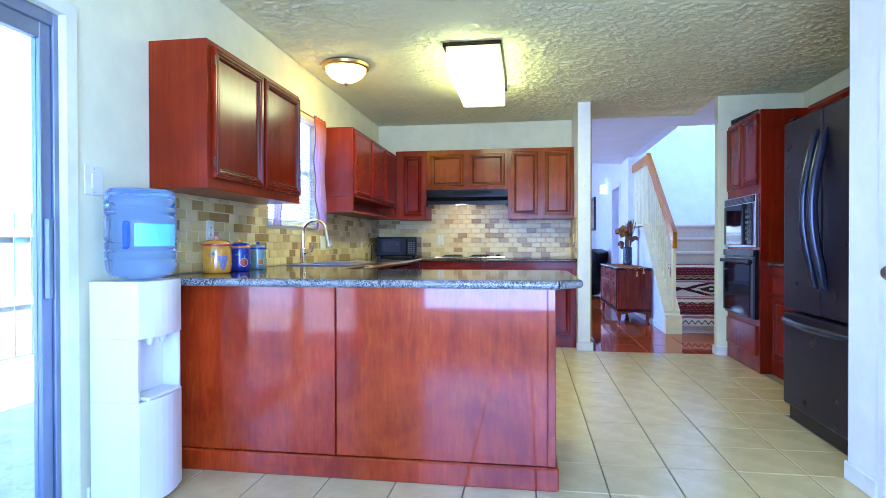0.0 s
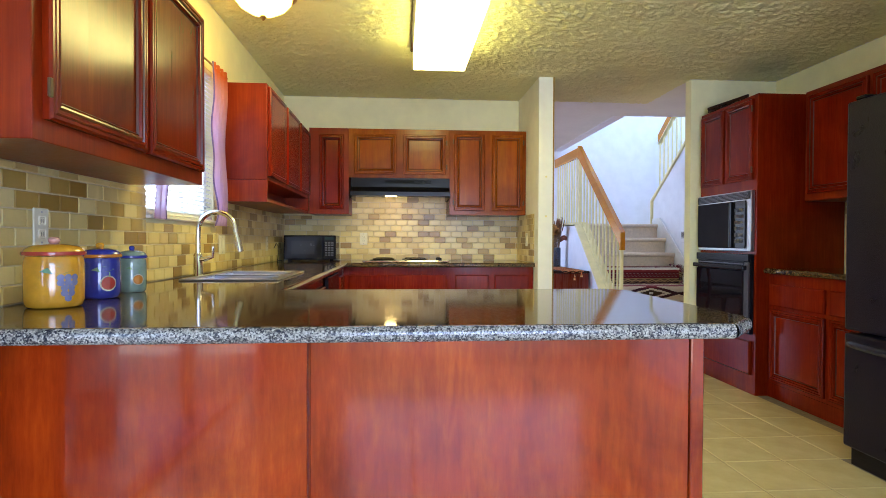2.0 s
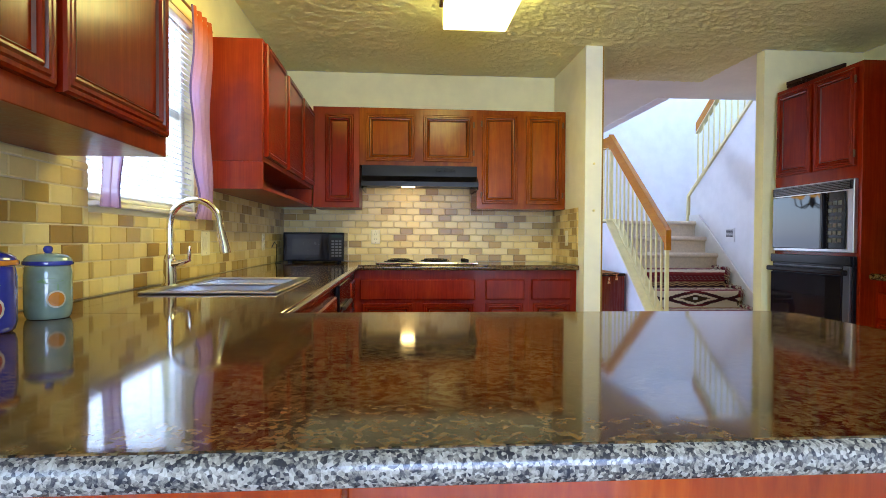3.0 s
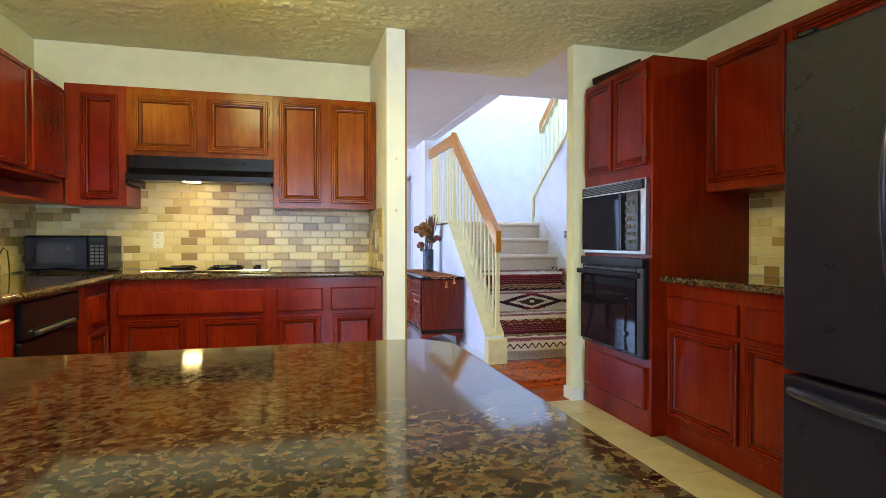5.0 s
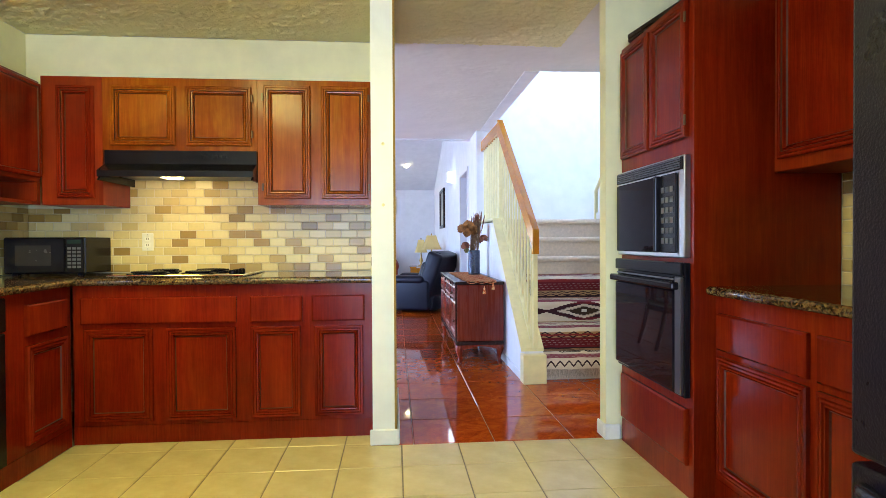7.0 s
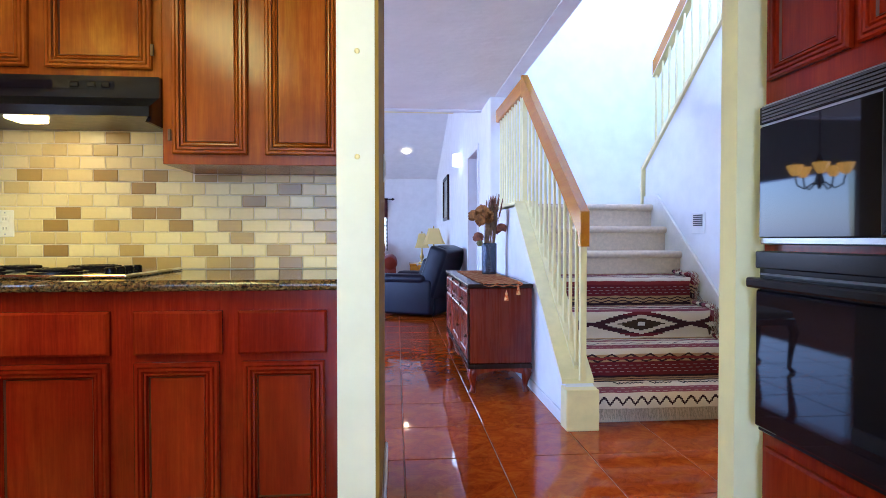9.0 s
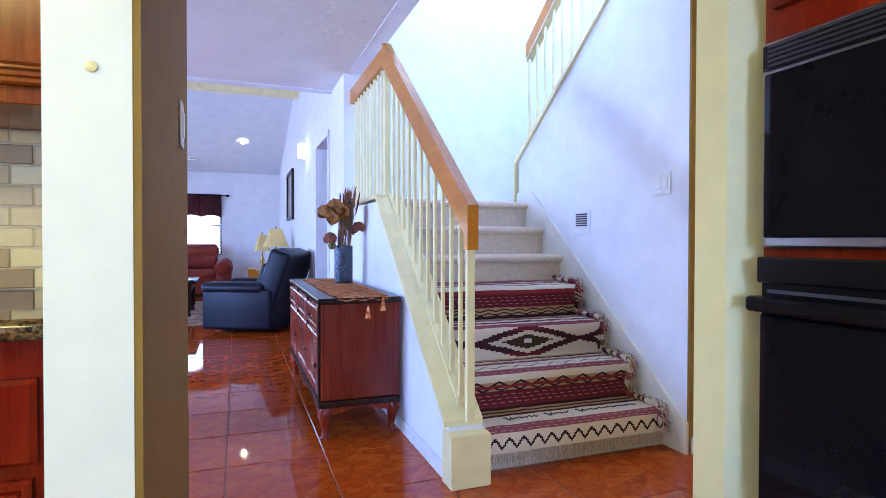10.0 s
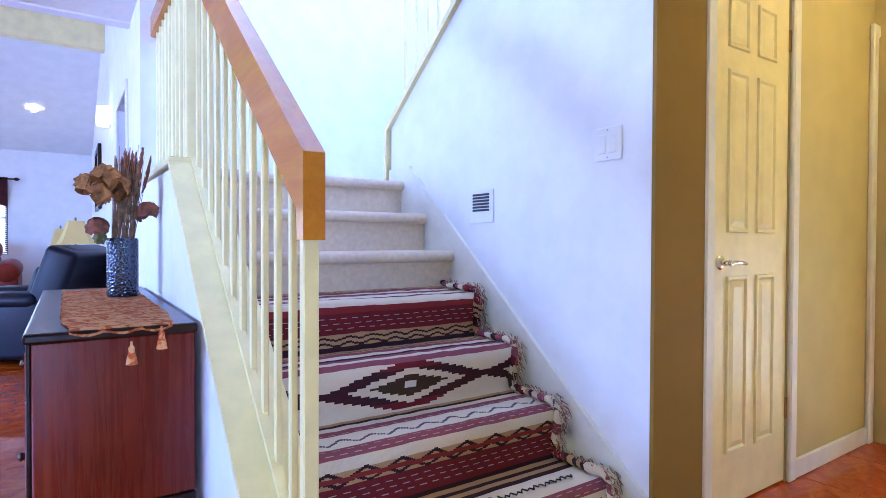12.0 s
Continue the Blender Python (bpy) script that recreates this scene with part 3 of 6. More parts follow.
part("control_panel", B(0, -0.028, 0.705, 0.60, -0.001, BH - 0.01, bev=0.006), M["black"], dwr)
part("handle", B(0.10, -0.05, 0.715, 0.50, -0.0285, 0.735, bev=0.005), M["steel_dark"], dwr)

# wall cabinets on the back wall
UZ, UT = 1.322, 2.08
UH = UT - UZ
cabinet("wall_cabinet", pose(0.57, -0.345, UZ), 0.345, UH, 0.344, [(0.092, 0.042, 0.21, UH - 0.10, 0)], "narrow cherry wall cabinet in the corner", "cherry")
cabinet("wall_cabinet", pose(0.915, -0.345, 1.645), 0.895, UT - 1.645, 0.344, [(0.048, 0.030, 0.372, 0.355, 0), (0.482, 0.030, 0.38, 0.355, 1)], "two-door cherry cabinet above the range hood", "cherry_lit", side="cherry_lit")
cabinet("wall_cabinet", pose(1.81, -0.345, UZ), 0.695, UH, 0.344, [(0.040, 0.037, 0.277, UH - 0.075, -1), (0.383, 0.037, 0.28, UH - 0.075, 1)], "tall two-door cherry wall cabinet", "cherry_lit", side="cherry_lit")
# left wall cabinets
cabinet("wall_cabinet", pose(0.572, -4.06, 1.31, 0, 0, 90), 1.05, 0.685, 0.291, [(0.035, 0.05, 0.485, 0.61, -1), (0.545, 0.05, 0.475, 0.61, 0)], "two-door cherry wall cabinet above the canisters", "cherry")
cabinet("wall_cabinet", pose(0.565, -1.88, 1.455, 0, 0, 90), 1.53, UT - 1.455 - 0.04, 0.284, [(0.025, 0.025, 0.465, 0.545, 0), (0.555, 0.025, 0.458, 0.545, 0), (1.068, 0.025, 0.447, 0.545, 0)], "three-door cherry wall cabinet with flat doors beside the window", "cherry", profile=SLAB)
root = thing("under_cabinet_shelf", pose(0.565, -1.88, UZ, 0, 0, 90), "open cherry shelf under the wall cabinet", "shelf")
part("end_panel", B(0, 0, 0, 0.02, 0.284, 0.132), M["cherry_side"], root)
part("shelf", B(0.02, 0.0, 0, 1.53, 0.284, 0.018), M["cherry_side"], root)
part("back_panel", B(0.021, 0.20, 0.0181, 1.53, 0.215, 0.132), M["cherry_side"], root)
part("end_panel", B(1.50, 0.0, 0.0181, 1.53, 0.199, 0.132), M["cherry_side"], root)
# oven tower
OX, OY0, OY1 = 3.87, -0.86, -1.60
root = cabinet("oven_cabinet", pose(OX, OY0, 0, 0, 0, -90), OY0 - OY1, 2.13, 0.655,
               [(0.03, 1.53, 0.315, 0.57, 0), (0.375, 1.53, 0.325, 0.57, 1)],
               "tall cherry oven cabinet holding two built-in ovens", "cherry", [(0.03, 0.14, 0.67, 0.24)], side="cherry")
cabinet("wall_cabinet", pose(4.22, -1.602, 1.375, 0, 0, -90), 1.11, 0.765, 0.305, [(0.04, 0.05, 0.50, 0.68, 0), (0.58, 0.05, 0.50, 0.68, 0)], "cherry wall cabinet beside the ovens", "cherry")
cabinet("wall_cabinet", pose(4.22, -2.714, 1.80, 0, 0, -90), 0.98, 0.34, 0.305, [(0.03, 0.03, 0.41, 0.28, 0), (0.46, 0.03, 0.41, 0.28, 0)], "low cherry cabinet above the fridge", "cherry")


bd = thing("serving_board", pose(4.05, -1.18, 2.131, 0, 0, 8), "dark wooden serving board on the oven cabinet", "board")
part("board", B(-0.16, -0.20, 0, 0.20, 0.24, 0.022, bev=0.006), M["darkwood"], bd)
part("rim", B(-0.16, -0.20, 0.0221, -0.145, 0.24, 0.045, bev=0.003), M["darkwood"], bd)

# ---------- ovens ----------
def oven(name, z0, z1, label, kind):
    w = 0.70
    root = thing(name, pose(OX, OY0 - 0.02, z0, 0, 0, -90), label, "oven")
    h = z1 - z0
    part("frame", B(0, -0.03, 0, w, -0.001, h, bev=0.004), M["steel"] if kind else M["black"], root, "steel trim")
    if kind:
        part("glass_door", B(0.012, -0.042, 0.02, 0.47, -0.031, h - 0.07, bev=0.004), M["black_glass"], root, "black glass oven door")
        part("vent_grille", B(0.006, -0.038, h - 0.062, w - 0.006, -0.031, h - 0.008, bev=0.002), M["black"], root)
        for i in range(5):
            part("vent_slat", B(0.02, -0.041, h - 0.056 + i * 0.010, w - 0.02, -0.0385, h - 0.051 + i * 0.010), M["steel_dark"], root)
        part("handle", B(0.475, -0.062, 0.02, 0.50, -0.031, h - 0.07, bev=0.006, seg=2), M["black"], root, "upright black door handle")
        part("control_panel", B(0.505, -0.040, 0.02, w - 0.055, -0.031, h - 0.07, bev=0.003), M["black"], root)
        for r in range(6):
            for c in range(3):
                part("button", B(0.52 + c * 0.038, -0.0425, 0.06 + r * 0.045, 0.548 + c * 0.038, -0.0405, 0.085 + r * 0.045, bev=0.001), M["button"], root)
    else:
        part("glass_door", B(0.012, -0.050, 0.02, w - 0.06, -0.031, h - 0.12, bev=0.005), M["black_glass"], root, "black glass oven door")
        part("control_panel", B(0.0, -0.045, h - 0.055, w, -0.031, h, bev=0.004), M["black"], root)
        part("handle", B(0.0, -0.078, h - 0.115, w - 0.02, -0.040, h - 0.082, bev=0.008, seg=2), M["black"], root, "wide black door handle")
        part("side_trim", B(w - 0.055, -0.046, 0.012, w - 0.002, -0.0305, h - 0.06, bev=0.003), M["steel_dark"], root, "dark steel side trim")
        part("vent_slat", B(0.03, -0.048, h - 0.075, w - 0.06, -0.046, h - 0.068), M["steel_dark"], root)
    return root


M["button"] = plain("grey_button", (0.10, 0.10, 0.11), 0.5, vary=0.1)
oven("microwave_oven", 1.02, 1.455, "built-in black microwave oven with steel trim", 1)
oven("wall_oven", 0.43, 1.00, "built-in black glass wall oven with a wide handle", 0)

# ---------- fridge ----------
FW = 0.90
root = thing("refrigerator", pose(3.585, -2.76, 0, 0, 0, -90), "black textured french-door refrigerator with bottom freezer", "refrigerator")
part("body", B(0.005, 0.05, 0.04, FW - 0.005, 0.85, 1.755, bev=0.004), M["fridge"], root)
part("door", B(0.0, -0.03, 0.66, FW / 2 - 0.003, 0.046, 1.77, bev=0.012, seg=3), M["fridge"], root)
part("door", B(FW / 2 + 0.003, -0.03, 0.66, FW, 0.046, 1.77, bev=0.012, seg=3), M["fridge"], root)
part("freezer_drawer", B(0.0, -0.03, 0.09, FW, 0.046, 0.645, bev=0.012, seg=3), M["fridge"], root)
part("base_grille", B(0.02, 0.0, 0.0, FW - 0.02, 0.05, 0.085, bev=0.003), M["black"], root)
for sx in (-1, 1):
    x = FW / 2 + sx * 0.045
    pts = [(x, -0.028, 0.80), (x, -0.045, 0.84)] + [(x, -0.045 - 0.055 * math.sin(math.pi * i / 12), 0.86 + 0.74 * i / 12) for i in range(1, 12)] + [(x, -0.045, 1.62), (x, -0.028, 1.66)]
    part("handle", tube(bmesh.new(), pts, [0.012, 0.022] + [0.027] * 11 + [0.022, 0.012], 14, True, 0.8), M["handle_grey"], root, "long curved grey-black handle", smooth=50)
pts = [(0.04, -0.028, 0.595), (0.07, -0.05, 0.60)] + [(0.07 + (FW - 0.14) * i / 10, -0.055 - 0.045 * math.sin(math.pi * i / 10), 0.60) for i in range(1, 10)] + [(FW - 0.07, -0.05, 0.60), (FW - 0.04, -0.028, 0.595)]
part("handle", tube(bmesh.new(), pts, 0.02, 12), M["handle_grey"], root, "curved freezer handle", smooth=50)
part("emblem", B(0.74, -0.0335, 1.62, 0.79, -0.0305, 1.632), M["steel"], root)
for x in (0.04, FW - 0.09):
    part("hinge_cover", B(x, -0.02, 1.771, x + 0.06, 0.06, 1.79, bev=0.005), M["black"], root)

# ---------- ceiling lamps ----------
root = thing("fluorescent_light", pose(1.64, -2.01, CZ), "long glowing fluorescent ceiling box", "ceiling light")
part("housing", B(-0.20, -0.60, -0.03, 0.20, 0.60, -0.002, bev=0.004), M["darkwood"], root)
part("diffuser_side", B(-0.18, -0.565, -0.155, 0.18, 0.565, -0.031, bev=0.004), M["tube_side"], root, "lit white side of the diffuser")
part("diffuser", B(-0.178, -0.563, -0.166, 0.178, 0.563, -0.1555, bev=0.003), M["tube_glow"], root, "glowing white diffuser")
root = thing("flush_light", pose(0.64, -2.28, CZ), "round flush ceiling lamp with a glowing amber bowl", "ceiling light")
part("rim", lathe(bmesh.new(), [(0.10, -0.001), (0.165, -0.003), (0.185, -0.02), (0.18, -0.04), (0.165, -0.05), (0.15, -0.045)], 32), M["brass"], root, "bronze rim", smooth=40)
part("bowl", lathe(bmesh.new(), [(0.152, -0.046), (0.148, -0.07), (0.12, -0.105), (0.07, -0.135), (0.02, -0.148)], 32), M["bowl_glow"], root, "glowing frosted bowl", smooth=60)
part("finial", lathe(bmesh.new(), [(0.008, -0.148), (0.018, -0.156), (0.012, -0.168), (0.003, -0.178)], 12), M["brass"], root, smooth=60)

# ---------- staircase ----------
RISE, RUN, Y1 = 0.189, 0.24, 0.50


def step_profile(n):
    """Carpeted step n as seen from the side: riser, rounded nosing, tread."""
    y, z, zb = Y1 + RUN * (n - 1), RISE * n, RISE * (n - 1)
    pts = [(y, zb), (y, z - 0.052)]
    for i in range(7):
        a = -math.pi / 2 - math.pi * i / 6
        pts.append((y - 0.006 + 0.026 * math.cos(a), z - 0.026 + 0.026 * math.sin(a)))
    end = y + RUN if n < 7 else 2.975
    return pts + [(end, z), (end, zb)]


stairs = thing("staircase", pose(0, 0, 0), "beige carpeted staircase with seven steps to a landing", "staircase", "", "structure")
for n in range(1, 8):
    part("landing" if n == 7 else "step", prism(bmesh.new(), step_profile(n), "x", 3.786, 4.811 if n < 7 else 4.829), M["carpet"], stairs, smooth=40)
part("landing", B(4.829, 2.14, 1.20, 5.995, 2.975, RISE * 7), M["carpet"], stairs)
part("skirt_board", prism(bmesh.new(), [(0.42, 0.0), (0.34, 0.0), (0.34, 0.15), (1.86, 1.40), (2.085, 1.40), (2.085, 1.0), (1.0, 0.0)], "x", 4.8115, 4.829), M["trim"], stairs, "white skirt board along the wall")

kn = thing("stair_half_wall", pose(0, 0, 0), "white half wall carrying the banister", "half wall", "", "structure")
part("wall", prism(bmesh.new(), [(0.372, 0), (0.372, 0.20), (0.45, 0.235), (1.70, 1.285), (2.945, 1.30), (2.945, 0)], "x", 3.625, 3.780), M["wall_white"], kn)
part("cap", prism(bmesh.new(), [(0.45, 0.236), (0.45, 0.262), (1.70, 1.314), (1.70, 1.286)], "x", 3.606, 3.786), M["trim_cream"], kn, "glossy cream sloping cap")
part("landing_cap", B(3.606, 1.701, 1.302, 3.786, 2.945, 1.330, bev=0.003), M["trim_cream"], kn)
part("newel_block", B(3.604, 0.358, 0.0, 3.785, 0.470, 0.224, bev=0.004), M["trim_cream"], kn, "cream painted block at the foot")
part("shoe_rail", prism(bmesh.new(), [(0.50, 0.305), (0.50, 0.325), (1.70, 1.334), (1.70, 1.315)], "x", 3.69, 3.715), M["trim_cream"], kn)
part("baseboard", B(3.612, 0.48, 0.0, 3.624, 2.94, 0.07, bev=0.003), M["trim"], kn)

rail = thing("banister", pose(0, 0, 0), "orange oak handrail on thin cream balusters", "banister")


def railz(y):
    return 1.185 + 0.794 * (y - 0.40)


part("handrail", prism(bmesh.new(), [(0.385, railz(0.40)), (0.385, railz(0.40) - 0.19), (0.425, railz(0.40) - 0.19), (0.43, railz(0.43) - 0.145), (1.80, railz(1.80) - 0.14), (1.85, railz(1.80) - 0.14), (1.85, railz(1.84) + 0.005), (1.82, railz(1.84) + 0.005)], "x", 3.685, 3.735), M["oak"], rail)
part("handrail", B(3.685, 1.851, 2.19, 3.735, 2.97, 2.315, bev=0.008, seg=2), M["oak"], rail)
part("newel_post", B(3.692, 0.402, 0.26, 3.728, 0.428, 1.00, bev=0.003), M["trim_cream"], rail, "cream painted end post")
part("corner_post", B(3.690, 1.80, 1.33, 3.730, 1.84, 2.19, bev=0.003), M["trim_cream"], rail)
for i in range(11):
    y = 0.525 + 0.113 * i
    part("baluster", B(3.702, y - 0.009, 0.262 + 0.8416 * (y - 0.45), 3.720, y + 0.009, railz(y) - 0.14, bev=0.003), M["trim_cream"], rail)
for i in range(9):
    y = 1.95 + 0.112 * i
    part("baluster", B(3.702, y - 0.009, 1.331, 3.720, y + 0.009, 2.19, bev=0.003), M["trim_cream"], rail)
part("fillet", prism(bmesh.new(), [(0.44, railz(0.44) - 0.158), (0.44, railz(0.44) - 0.1455), (1.795, railz(1.795) - 0.1415), (1.795, railz(1.795) - 0.154)], "x", 3.692, 3.728), M["trim_cream"], rail, "cream fillet under the rail")
rail = thing("upper_banister", pose(0, 0, 0), "oak handrail with cream balusters beside the upper flight", "banister")
part("fillet", prism(bmesh.new(), [(2.045, 2.405), (2.045, 2.4225), (0.62, 2.4195 + 0.72 * 1.43), (0.62, 2.402 + 0.72 * 1.43)], "x", 4.862, 4.918), M["trim_cream"], rail, "cream fillet under the rail")
part("handrail", prism(bmesh.new(), [(2.05, 2.42), (2.05, 2.54), (0.62, 2.54 + 0.72 * 1.43), (0.62, 2.42 + 0.72 * 1.43)], "x", 4.865, 4.915), M["oak"], rail)
for i in range(12):
    y = 2.03 - 0.115 * i
    part("baluster", B(4.881, y - 0.009, captop(y) + 0.03, 4.899, y + 0.009, 2.45 + 0.72 * (2.05 - y), bev=0.003), M["trim_cream"], rail)

# ---------- woven throw on the steps ----------
path = [(0.448, 0.085), (0.452, 0.14)]
lows, tops = {1: 0}, {}
for n in range(1, 5):
    y, z = Y1 + RUN * (n - 1), RISE * n
    if n > 1:
        lows[n] = len(path)
        path += [(y - 0.035, z - RISE + 0.012), (y - 0.026, z - RISE + 0.05), (y - 0.036, z - 0.08)]
    tops[n] = len(path)
    path += [(y - 0.045, z - 0.035), (y - 0.038, z - 0.004), (y - 0.015, z + 0.011), (y + 0.05, z + 0.010), (y + 0.12, z + 0.013)]
path += [(Y1 + RUN * 4 - 0.05, RISE * 4 + 0.011), (Y1 + RUN * 4 - 0.012, RISE * 4 + 0.022)]
arc = [0.0]
for (a0, b0), (a1, b1) in zip(path, path[1:]):
    arc.append(arc[-1] + math.hypot(a1 - a0, b1 - b0))
TL = arc[-1]


def on_path(s):
    s = min(max(s, 0.0), TL)
    i = max(k for k in range(len(arc) - 1) if arc[k] <= s + 1e-9)
    f = (s - arc[i]) / (arc[i + 1] - arc[i])
    return path[i][0] + f * (path[i + 1][0] - path[i][0]), path[i][1] + f * (path[i + 1][1] - path[i][1])


a = Mat("woven_southwest_throw", 0.95, 0, 0.2)
uvn = a.node("ShaderNodeUVMap")
sep = a.node("ShaderNodeSeparateXYZ", Vector=uvn.outputs[0])
U = a.math('SNAP', sep.outputs[0], 0.008)
Vv = a.math('SNAP', sep.outputs[1], 0.004)
cream, maroon, dark, tan, red = (0.72, 0.62, 0.47), (0.16, 0.018, 0.025), (0.035, 0.015, 0.02), (0.45, 0.28, 0.13), (0.24, 0.03, 0.03)
plum = (0.25, 0.07, 0.09)


def S(n, f):
    """Arc position f along step n: 0 to 1 up the riser, 1 to 2 along the tread."""
    bot, top = arc[lows[n]], arc[tops[n]]
    nxt = TL if n == 4 else arc[lows[n + 1]]
    return bot + (top - bot) * f if f <= 1 else top + (nxt - top) * (f - 1)


st1 = [(0, cream), (S(1, 1.06), plum), (S(1, 1.22), cream), (S(1, 1.62), dark), (S(1, 1.70), tan), (S(1, 1.80), dark), (S(1, 1.86), tan), (S(1, 1.95), dark),
       (S(2, 0.05), maroon), (S(2, 0.62), tan), (S(2, 0.95), cream), (S(2, 1.10), plum), (S(2, 1.28), cream), (S(2, 1.62), plum), (S(2, 1.76), cream), (S(2, 1.86), dark), (S(2, 1.93), tan)]
st2 = [(S(3, 0.0), cream), (S(3, 1.10), plum), (S(3, 1.22), cream), (S(3, 1.34), plum), (S(3, 1.42), dark), (S(3, 1.50), cream), (S(3, 1.62), plum), (S(3, 1.76), tan), (S(3, 1.92), dark),
       (S(4, 0.04), tan), (S(4, 0.42), maroon), (S(4, 0.95), red), (S(4, 1.05), cream), (S(4, 1.18), plum), (S(4, 1.25), dark), (S(4, 1.32), cream), (S(4, 1.50), plum), (S(4, 1.60), dark), (S(4, 1.68), cream), (S(4, 1.84), plum), (S(4, 1.93), tan)]
f = a.math('DIVIDE', Vv, TL)
r1 = a.ramp(f, *[(p / TL, c) for p, c in st1], constant=True)
r2 = a.ramp(f, *[(p / TL, c) for p, c in st2], constant=True)
col = a.mix(a.math('GREATER_THAN', Vv, S(3, 0.0)), r1, r2)


def zigzag(col, v0, amp, period, w, c):
    tri = a.math('PINGPONG', U, period)
    off = a.math('MULTIPLY', a.math('SUBTRACT', a.math('DIVIDE', tri, period), 0.5), 2 * amp)
    d = a.math('ABSOLUTE', a.math('SUBTRACT', a.math('SUBTRACT', Vv, v0), off))
    return a.mix(a.math('LESS_THAN', d, w), col, c)


col = zigzag(col, S(1, 0.66), 0.020, 0.036, 0.0085, dark)
col = zigzag(col, S(2, 0.72), 0.010, 0.05, 0.005, dark)
col = zigzag(col, S(2, 0.88), 0.014, 0.06, 0.006, dark)
col = zigzag(col, S(2, 0.80), 0.003, 0.06, 0.008, red)
col = zigzag(col, S(2, 1.45), 0.016, 0.05, 0.006, (0.10, 0.08, 0.10))
col = zigzag(col, S(4, 0.16), 0.008, 0.05, 0.004, dark)
col = zigzag(col, S(4, 0.30), 0.008, 0.05, 0.004, dark)
col = zigzag(col, S(3, 1.83), 0.006, 0.04, 0.003, dark)
# dashes in the wide bands
for lo, hi in ((S(2, 0.05), S(2, 0.62)), (S(4, 0.42), S(4, 0.95)), (S(1, 1.06), S(1, 1.22)), (S(2, 1.10), S(2, 1.28)), (S(2, 1.62), S(2, 1.76))):
    inb = a.math('MULTIPLY', a.math('GREATER_THAN', Vv, lo + 0.008), a.math('LESS_THAN', Vv, hi - 0.008))
    row = a.math('LESS_THAN', a.math('FRACT', a.math('DIVIDE', sep.outputs[1], 0.020)), 0.14)
    dash = a.math('GREATER_THAN', a.math('FRACT', a.math('ADD', a.math('DIVIDE', sep.outputs[0], 0.045), a.math('MULTIPLY', a.math('FLOOR', a.math('DIVIDE', sep.outputs[1], 0.020)), 0.37))), 0.45)
    col = a.mix(a.math('MULTIPLY', inb, a.math('MULTIPLY', row, dash)), col, (0.45, 0.36, 0.33))
# diamonds on the third riser
vc = S(3, 0.62)
du = a.math('PINGPONG', a.math('ADD', sep.outputs[0], 0.19), 0.335)
us = a.math('SNAP', du, 0.016)
dv = a.math('ABSOLUTE', a.math('SUBTRACT', a.math('SNAP', sep.outputs[1], 0.008), vc))
dist = a.math('ADD', a.math('DIVIDE', us, 0.36), a.math('DIVIDE', dv, 0.098))
lim = a.math('LESS_THAN', dv, 0.085)
ringd = a.math('MULTIPLY', lim, a.math('MULTIPLY', a.math('LESS_THAN', dist, 1.0), a.math('GREATER_THAN', dist, 0.66)))
tone = a.mix(a.math('GREATER_THAN', a.math('DIVIDE', dv, 0.085), 0.72), (0.055, 0.016, 0.022), maroon)
col = a.mix(ringd, col, tone)
col = a.mix(a.math('LESS_THAN', dist, 0.42), col, (0.06, 0.035, 0.02))
sq = a.math('MULTIPLY', a.math('LESS_THAN', du, 0.024), a.math('LESS_THAN', dv, 0.013))
col = a.mix(sq, col, (0.72, 0.68, 0.60))
col = a.mix(a.math('MULTIPLY', a.noise(180, 3), 0.35), col, a.mix(1.0, col, (0.6, 0.58, 0.56), 'MULTIPLY'))
a.color(col)
a.bump(a.node("ShaderNodeTexWave", Vector=a.mapped(1, 1, 1), Scale=90.0, Distortion=2.0).outputs["Fac"], 0.4, 0.004)
M["throw"] = a.m
M["fringe"] = plain("cotton_fringe", (0.50, 0.42, 0.30), 0.95, vary=0.3, scale=80)
M["fringe_red"] = plain("red_cotton_fringe", (0.30, 0.12, 0.10), 0.95, vary=0.5, scale=60)

throw = thing("woven_throw", pose(0, 0, 0), "maroon and cream southwestern woven throw draped over carpeted steps", "blanket")
bm = bmesh.new()
uvl = bm.loops.layers.uv.new("UVMap")
NU, NV = 40, 110
X0, X1 = 3.800, 4.745
grid = []
for j in range(NV + 1):
    s = TL * j / NV
    row = []
    for i in range(NU + 1):
        u = i / NU
        y, z = on_path(s)
        w = 0.007 * noise.noise((u * 7, s * 9, 0.3)) + 0.004 * noise.noise((u * 20, s * 4, 2.0))
        edge = 0.010 * noise.noise((s * 6, 5.0, 0))
        row.append((bm.verts.new((X0 + (X1 - X0) * u + edge, y - 0.006 - abs(w) * 0.9, z + abs(w) * 1.0)), u * (X1 - X0), s))
    grid.append(row)
for j in range(NV):
    for i in range(NU):
        q = (grid[j][i], grid[j][i + 1], grid[j + 1][i + 1], grid[j + 1][i])
        fc = bm.faces.new([p[0] for p in q])
        for lp, p in zip(fc.loops, q):
            lp[uvl].uv = (p[1], p[2])
part("cloth", bm, M["throw"], throw, smooth=80)
